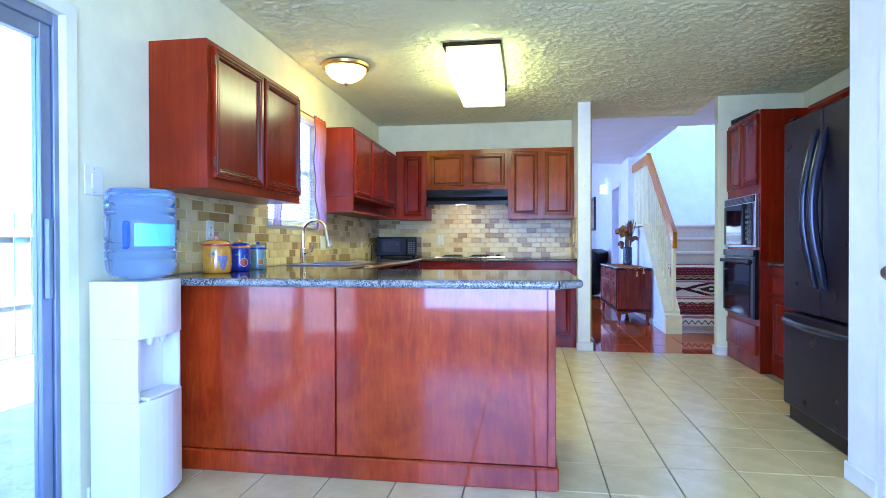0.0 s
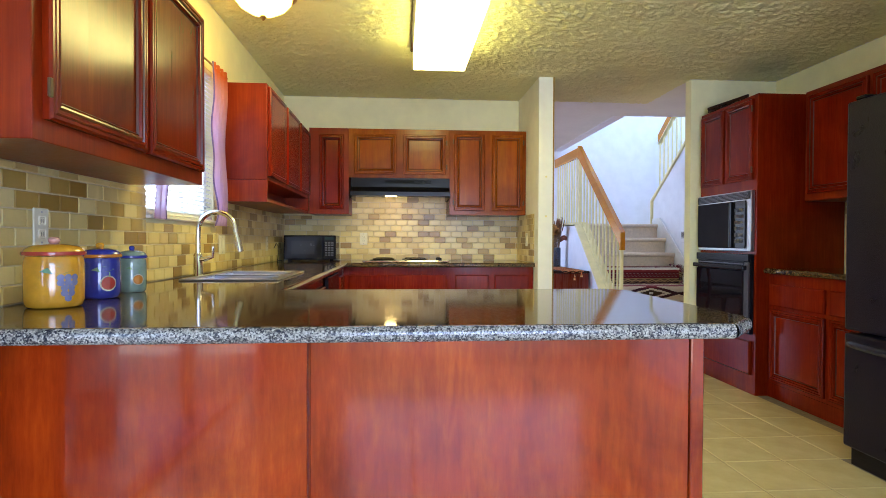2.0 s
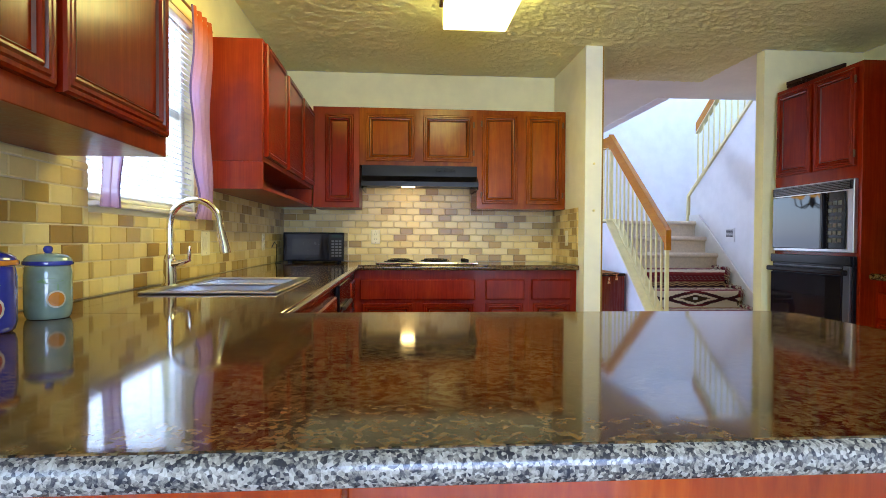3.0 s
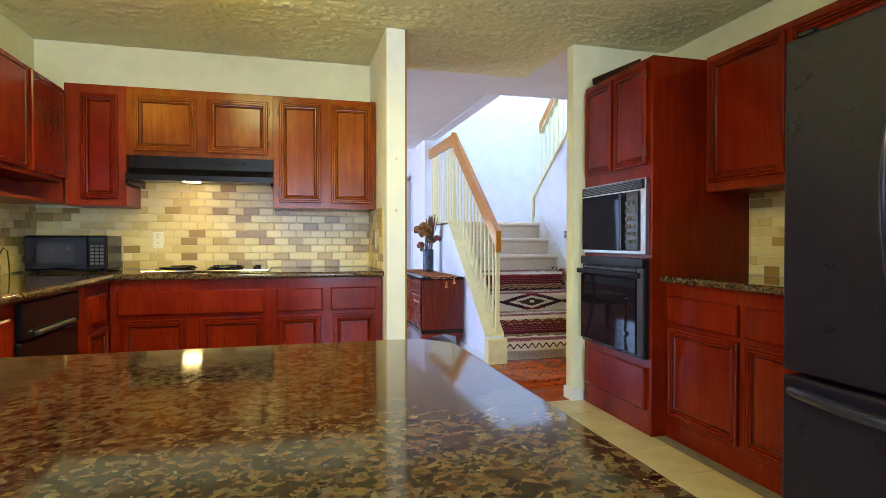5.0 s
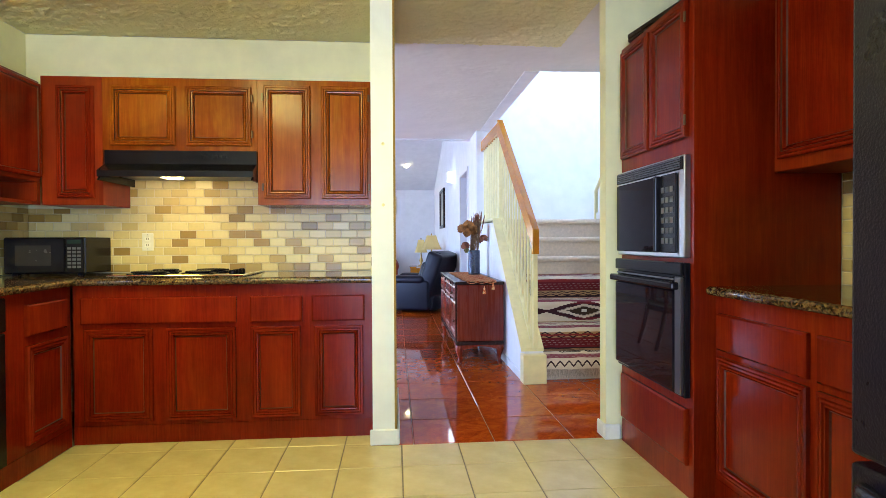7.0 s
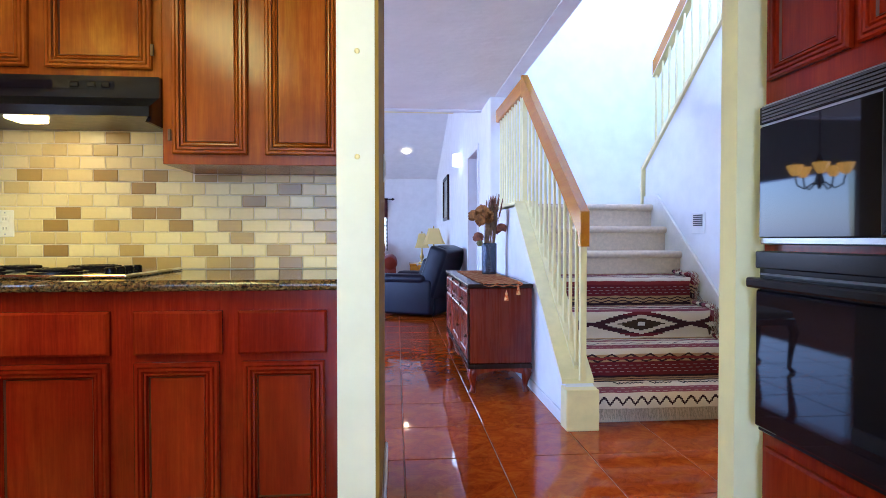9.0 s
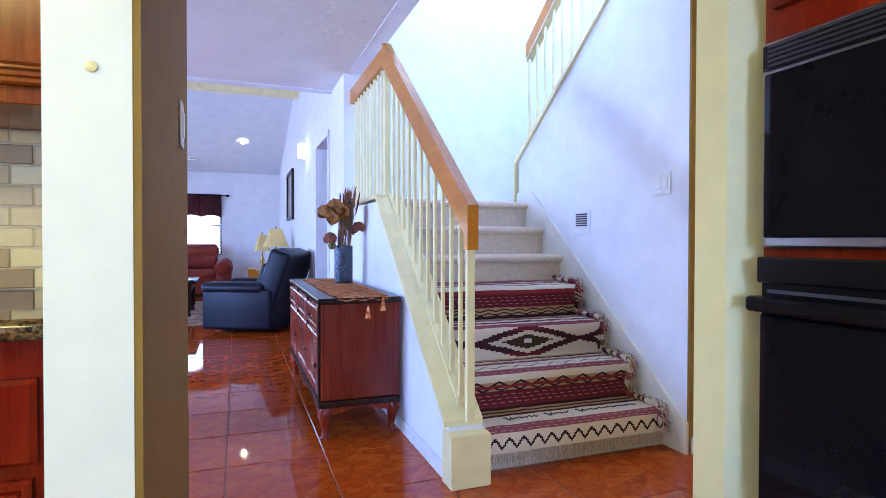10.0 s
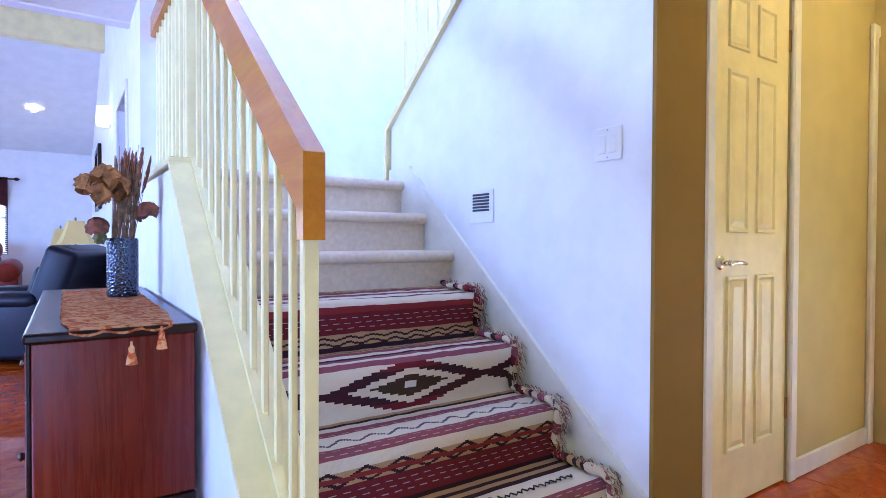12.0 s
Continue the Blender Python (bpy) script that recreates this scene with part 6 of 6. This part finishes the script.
rc = thing("recliner", pose(3.02, 5.18, 0, 0, 0, -26), "dark navy leather recliner chair, slightly reclined", "armchair")
part("base", cushion(bmesh.new(), -0.40, -0.33, 0.02, 0.36, 0.33, 0.26, 0.03), M["leather_blue"], rc, smooth=60)
for y in (-0.45, 0.23):
    part("arm", cushion(bmesh.new(), -0.46, y, 0.04, 0.34, y + 0.22, 0.50, 0.04), M["leather_blue"], rc, smooth=60)
    part("arm_pad", cushion(bmesh.new(), -0.48, y - 0.015, 0.44, 0.26, y + 0.235, 0.57, 0.06), M["leather_blue"], rc, smooth=60)
part("seat", cushion(bmesh.new(), -0.48, -0.23, 0.24, 0.18, 0.23, 0.48, 0.07), M["leather_blue"], rc, smooth=60)
part("backrest", cushion(bmesh.new(), -0.13, -0.42, 0.0, 0.12, 0.42, 0.76, 0.05), M["leather_blue"], rc, "", pose(0.20, 0, 0.20, 0, 19, 0), smooth=60)
part("lumbar_cushion", cushion(bmesh.new(), -0.10, -0.24, 0.0, 0.06, 0.24, 0.36, 0.06), M["leather_blue"], rc, "", pose(0.12, 0, 0.42, 0, 19, 0), smooth=60)
part("headrest", cushion(bmesh.new(), -0.17, -0.36, 0.0, 0.08, 0.36, 0.24, 0.09), M["leather_blue"], rc, "", pose(0.40, 0, 0.69, 0, 24, 0), smooth=60)


def turned_leg(bm, x, y, h, r=0.035):
    return lathe(bm, [(r * 0.5, 0.0), (r * 0.8, h * 0.05), (r * 0.5, h * 0.15), (r, h * 0.35), (r * 0.6, h * 0.55), (r, h * 0.7), (r, h)], 12, (x, y, 0))


tb = thing("coffee_table", pose(1.25, 6.35, 0.012), "dark wood coffee table with turned legs on the rug", "table")
part("tabletop", B(0, 0, 0.44, 1.02, 0.95, 0.485, bev=0.012, seg=2), M["darkwood"], tb, smooth=40)
part("apron", B(0.06, 0.06, 0.36, 0.96, 0.89, 0.439), M["darkwood"], tb)
for x in (0.10, 0.92):
    for y in (0.10, 0.85):
        part("leg", turned_leg(bmesh.new(), x, y, 0.36, 0.045), M["darkwood"], tb, smooth=50)
for k, x in enumerate((0.28, 0.64)):
    stl = thing("nesting_stool", pose(1.25 + x, 6.55, 0.012), "small dark wood stool tucked under the table", "stool", "stools under the table")
    part("seat", B(0, 0, 0.27, 0.28, 0.40, 0.31, bev=0.01), M["darkwood"], stl)
    for lx in (0.03, 0.25):
        for ly in (0.03, 0.37):
            part("leg", turned_leg(bmesh.new(), lx, ly, 0.269, 0.022), M["darkwood"], stl, smooth=50)
a = Mat("patterned_rug", 0.95)
rv = a.voronoi(6, out="Color")
bw = a.node("ShaderNodeRGBToBW", Color=rv).outputs[0]
a.color(a.mix(a.math('MULTIPLY', a.noise(9, 5), 0.6), a.ramp(bw, (0.3, (0.30, 0.17, 0.08)), (0.45, (0.10, 0.12, 0.16)), (0.6, (0.42, 0.30, 0.16)), (0.75, (0.22, 0.06, 0.03)), constant=True), (0.30, 0.20, 0.11)))
rg = thing("area_rug", pose(0.3, 5.62, 0), "worn patterned area rug under the coffee table", "rug")
part("rug_body", B(0, 0, 0.001, 2.1, 2.9, 0.012, bev=0.004), a.m, rg)


def table_lamp(x, y, z, h, rs, label):
    lp = thing("table_lamp", pose(x, y, z), label, "lamp", "table lamps")
    part("base", lathe(bmesh.new(), [(0.07, 0.0), (0.07, 0.015), (0.03, 0.03), (0.02, 0.06), (0.045, 0.12), (0.02, 0.20), (0.014, h - 0.30), (0.006, h - 0.02)], 16), M["brass"], lp, smooth=50)
    bm = bmesh.new()
    rows = []
    for k in range(7):
        t = k / 6
        r = rs * (1.0 - 0.55 * t ** 0.75)
        rows.append([bm.verts.new((r * s * (1.0 if abs(a_) < 2 else 1), r * c, h - 0.30 + 0.28 * t)) for a_, (s, c) in enumerate(((-1, -0.75), (-0.75, -1), (0.75, -1), (1, -0.75), (1, 0.75), (0.75, 1), (-0.75, 1), (-1, 0.75)))])
    for ra, rb in zip(rows, rows[1:]):
        for i in range(8):
            bm.faces.new((ra[i], ra[(i + 1) % 8], rb[(i + 1) % 8], rb[i]))
    part("shade", bm, M["shade"], lp, "amber bell-shaped fabric shade")
    part("finial", lathe(bmesh.new(), [(0.008, h - 0.02), (0.014, h), (0.004, h + 0.025)], 10), M["brass"], lp)


def end_table(x, y, w, d, h):
    et = thing("end_table", pose(x, y, 0), "honey oak end table beside the seating", "table", "end tables")
    part("tabletop", B(0, 0, h - 0.035, w, d, h, bev=0.008), M["oak"], et)
    part("drawer_box", B(0.03, 0.03, h - 0.20, w - 0.03, d - 0.03, h - 0.036), M["oak"], et)
    for lx in (0.02, w - 0.07):
        for ly in (0.02, d - 0.07):
            part("leg", B(lx, ly, 0, lx + 0.05, ly + 0.05, h - 0.036), M["oak"], et)


end_table(2.95, 8.15, 0.55, 0.6, 0.56)
table_lamp(3.20, 8.45, 0.56, 0.60, 0.14, "brass table lamp with an amber shade")
end_table(3.06, 7.10, 0.52, 0.55, 0.58)
table_lamp(3.36, 7.38, 0.58, 0.66, 0.20, "large brass table lamp with an amber shade")

fan = thing("ceiling_fan", pose(1.70, 6.50, 2.10), "brass ceiling fan with still dark blades", "fan")
part("rod", tube(bmesh.new(), [(0, 0, 0.12), (0, 0, 1.43)], 0.014, 10), M["brass"], fan)
part("motor", lathe(bmesh.new(), [(0.05, 0.14), (0.13, 0.12), (0.15, 0.09), (0.15, 0.04), (0.10, 0.01), (0.06, 0.0)], 24), M["brass"], fan, smooth=40)
part("light_kit", lathe(bmesh.new(), [(0.05, 0.0), (0.07, -0.02), (0.05, -0.06), (0.02, -0.07)], 16), M["white_plastic"], fan, smooth=50)
for i in range(5):
    bld = part("blade", B(0.18, -0.06, 0.045, 0.62, 0.06, 0.053, bev=0.004), M["darkwood"], fan, "", pose(0, 0, 0, 0, 0, 12 + 72 * i))
    part("bracket", B(0.10, -0.018, 0.035, 0.24, 0.018, 0.0445), M["brass"], bld)

rl = thing("recessed_light", pose(2.90, 8.93, 2.806, -16.7), "glowing recessed ceiling light", "ceiling light")
part("trim_ring", lathe(bmesh.new(), [(0.040, -0.002), (0.052, -0.004), (0.052, -0.010), (0.040, -0.010)], 24, (0, 0, 0), False), M["white_plastic"], rl)
part("lamp", lathe(bmesh.new(), [(0.02, -0.004), (0.039, -0.004), (0.039, -0.008), (0.02, -0.009)], 24), M["recess_glow"], rl)
scn = thing("wall_sconce", pose(3.629, 5.50, 2.17, 0, 0, -90), "small glowing white wall sconce", "wall lamp")
part("back_plate", B(-0.10, -0.02, -0.09, 0.10, -0.001, 0.09, bev=0.004), M["white_plastic"], scn)
part("shade", prism(bmesh.new(), [(0.13 * math.cos(math.pi * i / 12), -0.021 - 0.10 * math.sin(math.pi * i / 12)) for i in range(13)], "z", -0.08, 0.08), M["sconce_glow"], scn, "glowing white half-round shade")

a = Mat("framed_print", 0.3)
a.color(a.ramp(a.noise(3, 4), (0.35, (0.07, 0.06, 0.05)), (0.5, (0.30, 0.26, 0.19)), (0.7, (0.50, 0.46, 0.38))))
pc = thing("picture_frame", pose(3.629, 7.72, 1.77, 0, 0, -90), "dark framed picture on the white wall", "picture")
part("print", B(-0.42, -0.015, -0.34, 0.42, -0.002, 0.34), a.m, pc)
for bb in ((-0.48, -0.04, -0.40, -0.42, -0.002, 0.40), (0.42, -0.04, -0.40, 0.48, -0.002, 0.40), (-0.42, -0.04, 0.34, 0.42, -0.002, 0.40), (-0.42, -0.04, -0.40, 0.42, -0.002, -0.34)):
    part("frame_bar", B(*bb, bev=0.006), M["darkwood"], pc)

# doorway casing and dark door in the long wall
for bb in ((3.612, 3.705, 0, 3.63, 3.76, 2.115), (3.612, 4.60, 0, 3.63, 4.655, 2.115), (3.612, 3.76, 2.06, 3.63, 4.60, 2.115)):
    structure("trim_doorway", B(*bb, bev=0.004), M["trim"], "white doorway casing")
base(3.618, 4.66, 3.63, FY - 0.01)
base(LX1 + 0.2, FY - 0.014, 3.60, FY)

# living room window
lw = thing("window_2", pose((LX0 + LX1) / 2, FY + 0.07, LZ0), "wide living room window with dark mullions", "window", "", "structure")
W2, H2 = LX1 - LX0, LZ1 - LZ0
M["dark_frame"] = plain("dark_window_frame", (0.05, 0.055, 0.07), 0.4)
for bb in ((-W2 / 2, -0.03, 0, -W2 / 2 + 0.04, 0.03, H2), (W2 / 2 - 0.04, -0.03, 0, W2 / 2, 0.03, H2), (-W2 / 2 + 0.04, -0.03, 0, W2 / 2 - 0.04, 0.03, 0.04), (-W2 / 2 + 0.04, -0.03, H2 - 0.04, W2 / 2 - 0.04, 0.03, H2),
           (W2 / 2 - 0.98, -0.03, 0.04, W2 / 2 - 0.92, 0.03, H2 - 0.04), (-W2 / 2 + 0.92, -0.03, 0.04, -W2 / 2 + 0.98, 0.03, H2 - 0.04), (-W2 / 2 + 0.04, -0.025, H2 * 0.46, W2 / 2 - 0.04, 0.025, H2 * 0.46 + 0.035)):
    part("window_frame", B(*bb), M["dark_frame"], lw)
p = part("pane", B(-W2 / 2 + 0.04, -0.003, 0.04, W2 / 2 - 0.04, 0.003, H2 - 0.04), M["glass"], lw)
p.visible_shadow = False
lb = thing("window_blind", pose((LX0 + LX1) / 2, FY + 0.012, LZ0), "white slat blind, open, in the living room window", "blind")
slat = part("slat", B(-W2 / 2 + 0.01, -0.012, -0.0008, W2 / 2 - 0.01, 0.012, 0.0008), M["white_plastic"], lb, "", pose(0, 0, 0.02, 38)).data
for i in range(1, 40):
    link("slat", slat, lb, pose(0, 0, 0.02 + 0.031 * i, 38))
M["velvet"] = plain("burgundy_velvet", (0.085, 0.014, 0.018), 0.8, vary=0.35, scale=9)
va = thing("valance", pose(LX0 - 0.1, FY - 0.07, 1.50), "burgundy scalloped valance on a dark rod", "curtain")
bm, rows = bmesh.new(), []
for j in range(9):
    t = j / 8
    rows.append([bm.verts.new((3.0 * i / 120, 0.025 * math.sin(i * 0.55) * (0.6 + 0.4 * (1 - t)) + 0.008 * math.sin(i * 1.7), 0.46 * t + (1 - t) * 0.045 * abs(math.sin(i * math.pi / 15)))) for i in range(121)])
for ra, rb in zip(rows, rows[1:]):
    for i in range(120):
        bm.faces.new((ra[i], ra[i + 1], rb[i + 1], rb[i]))
bmesh.ops.solidify(bm, geom=bm.faces[:], thickness=0.006)
part("cloth", bm, M["velvet"], va, smooth=70)
part("rod", tube(bmesh.new(), [(-0.08, 0.0, 0.44), (3.08, 0.0, 0.44)], 0.012, 10), M["darkwood"], va)
part("finial", lathe(bmesh.new(), [(0.012, 0), (0.03, 0.03), (0.02, 0.06), (0.004, 0.08)], 12), M["darkwood"], va, "", pose(3.08, 0, 0.44, 0, 90, 0))

# hall lamp out of view, added for the warm light on the closet door
hl = thing("flush_light", pose(5.95, -0.46, CZ - 0.002), "unseen round flush hall lamp with an amber bowl, added for warm light", "ceiling light")
part("rim", lathe(bmesh.new(), [(0.10, -0.001), (0.165, -0.003), (0.185, -0.02), (0.18, -0.04), (0.165, -0.05), (0.15, -0.045)], 32), M["brass"], hl, "bronze rim", smooth=40)
part("bowl", lathe(bmesh.new(), [(0.152, -0.046), (0.148, -0.07), (0.12, -0.105), (0.07, -0.135), (0.02, -0.148)], 32), M["hall_fill_glow"], hl, "glowing frosted bowl", smooth=60)

# ---------- dining corner ----------
ch = thing("dining_chair", pose(2.13, 1.72, 0), "dark wooden dining chair with a carved open back", "chair")
part("seat", cushion(bmesh.new(), -0.24, -0.23, 0.42, 0.20, 0.23, 0.48, 0.025), plain("chair_seat_cloth", (0.30, 0.22, 0.13), 0.9), ch, smooth=60)
part("seat_frame", B(-0.25, -0.235, 0.37, 0.21, 0.235, 0.419, bev=0.006), M["mahogany"], ch)
for y in (-0.20, 0.20):
    part("front_leg", tube(bmesh.new(), [(-0.22, y, 0.40), (-0.25, y * 1.06, 0.32), (-0.23, y, 0.14), (-0.22, y, 0.04), (-0.25, y * 1.04, 0.0)], [0.03, 0.034, 0.02, 0.016, 0.024], 10), M["mahogany"], ch, smooth=60)
    part("back_leg", tube(bmesh.new(), [(0.30, y, 0.0), (0.24, y, 0.20), (0.19, y, 0.42), (0.20, y * 1.05, 0.62), (0.24, y * 1.1, 0.84), (0.27, y * 0.85, 0.98), (0.28, y * 0.35, 1.02)], [0.018, 0.02, 0.024, 0.022, 0.024, 0.028, 0.022], 10), M["mahogany"], ch, smooth=60)
part("crest_rail", tube(bmesh.new(), [(0.27, -0.16, 0.985), (0.285, -0.08, 1.02), (0.285, 0.0, 1.005), (0.285, 0.08, 1.02), (0.27, 0.16, 0.985)], 0.024, 10), M["mahogany"], ch, smooth=60)
part("splat", prism(bmesh.new(), [(-0.05, 0.48), (0.05, 0.48), (0.035, 0.60), (0.075, 0.76), (0.045, 0.88), (0.06, 1.0), (-0.06, 1.0), (-0.045, 0.88), (-0.075, 0.76), (-0.035, 0.60)], "x", 0.225, 0.243), M["mahogany"], ch, "", Matrix.Identity(4))
cl = thing("chandelier", pose(0.55, 2.95, CZ), "dark metal chandelier with glowing amber glass shades", "chandelier")
part("chain", tube(bmesh.new(), [(0, 0, -0.002), (0, 0, -0.55)], 0.008, 8), M["darkwood"], cl)
part("hub", lathe(bmesh.new(), [(0.01, -0.52), (0.04, -0.60), (0.025, -0.70), (0.045, -0.80), (0.01, -0.88)], 14), M["darkwood"], cl, smooth=50)
M["amber_glow"] = emit("amber_glass_glow", (1.0, 0.50, 0.08), 1.0)
for i in range(5):
    an = 2 * math.pi * i / 5 + 0.3
    c_, s_ = math.cos(an), math.sin(an)
    ar = part("arm", tube(bmesh.new(), [(0.03 * c_, 0.03 * s_, -0.80), (0.14 * c_, 0.14 * s_, -0.88), (0.21 * c_, 0.21 * s_, -0.84), (0.23 * c_, 0.23 * s_, -0.74)], 0.009, 8), M["darkwood"], cl, smooth=60)
    part("shade", lathe(bmesh.new(), [(0.03, -0.74), (0.05, -0.71), (0.07, -0.66), (0.08, -0.63)], 18, (0.23 * c_, 0.23 * s_, 0)), M["amber_glow"], ar, "glowing amber glass shade", smooth=50)

# ---------- floors, laid last ----------
structure("floor_base_kitchen", boxes((XL - 0.14, -7.7, -0.10, XR + 0.12, -0.81, -0.0035), (XL - 0.14, -0.81, -0.10, 2.505, -0.10, -0.0035)), M["grout"], "tan grout bed of the kitchen floor")
structure("floor_base_hall", boxes((2.505, -0.81, -0.10, 6.7, -0.10, -0.0035), (-2.1, -0.10, -0.10, 6.7, 10.54, -0.0035)), M["grout_dark"], "grout bed of the hall floor")


def tile_mesh(name, w, d, h, mat):
    bm = B(0, 0, -h, w, d, 0)
    top = [e for e in bm.edges if all(v.co.z > -1e-5 for v in e.verts)]
    bmesh.ops.bevel(bm, geom=top, offset=0.0025, segments=1, affect='EDGES')
    me = bpy.data.meshes.new(name)
    bm.to_mesh(me)
    bm.free()
    me.materials.append(mat)
    return me


def tile_floor(name, label, x0, y0, x1, y1, ox, oy, p, q, gap, mat, skip, near):
    """Square tiles on a grid; those past the near stretch are joined."""
    floor = thing(name, pose(0, 0, 0), label, "floor", "", "structure")
    cache, rest = {}, bmesh.new()
    i0, i1 = math.floor((x0 - ox) / p), math.ceil((x1 - ox) / p)
    j0, j1 = math.floor((y0 - oy) / q), math.ceil((y1 - oy) / q)
    for i in range(i0, i1):
        for j in range(j0, j1):
            a, b = max(x0, ox + i * p + gap / 2), max(y0, oy + j * q + gap / 2)
            c, d = min(x1, ox + (i + 1) * p - gap / 2), min(y1, oy + (j + 1) * q - gap / 2)
            if c - a < 0.015 or d - b < 0.015 or skip((a + c) / 2, (b + d) / 2):
                continue
            if near((a + c) / 2, (b + d) / 2):
                key = (round(c - a, 3), round(d - b, 3))
                if key not in cache:
                    cache[key] = tile_mesh("floor_tile", c - a, d - b, 0.008, mat)
                link("floor_tile", cache[key], floor, pose(a, b, 0.0005 * random.random()))
            else:
                box(rest, a, b, -0.008, c, d, 0.0)
    if len(rest.verts):
        ob = part("far_tiles", rest, mat, floor)
        ob["kind"] = "stuff"


tile_floor("floor_kitchen", "cream ceramic tile kitchen floor", XL, -7.6, XR, -0.812, 2.665, -1.105, 0.306, 0.3225, 0.0055, M["tile"],
           lambda x, y: (x < 2.0 and -3.95 < y < -3.3) or (x < 0.85 and -3.9 < y) or (x < 2.359 and y > -1.105) or (x > 3.95 and y > -3.6) or (x > 3.6 and -3.6 < y < -2.8), lambda x, y: y > -6.6)
tile_floor("floor_recess", "cream ceramic floor tiles along the base cabinets", 0.9, -1.103, 2.359, -0.60, 2.665, -1.105, 0.306, 0.3225, 0.0055, M["tile"],
           lambda x, y: False, lambda x, y: True)
tile_floor("floor_recess_end", "cream ceramic floor tiles at the cabinet end", 2.359, -0.812, 2.505, -0.60, 2.665, -1.105, 0.306, 0.3225, 0.0055, M["tile"],
           lambda x, y: False, lambda x, y: True)
tile_floor("floor_hall_edge", "glossy red-brown glazed tiles beside the kitchen post", 2.507, -0.808, 2.729, 0.05, 2.73, 0.05, 0.445, 0.445, 0.004, M["tile_red"],
           lambda x, y: False, lambda x, y: True)
tile_floor("floor_hall", "glossy red-brown glazed tile hall floor", -1.98, -0.808, 6.6, FY, 2.73, 0.05, 0.445, 0.445, 0.004, M["tile_red"],
           lambda x, y: (x < 2.52 and y < 0.05) or (x > 3.8 and y > 0.6) or (x > 4.85 and y > 0.42), lambda x, y: y < 5.0 and x > 0.5)
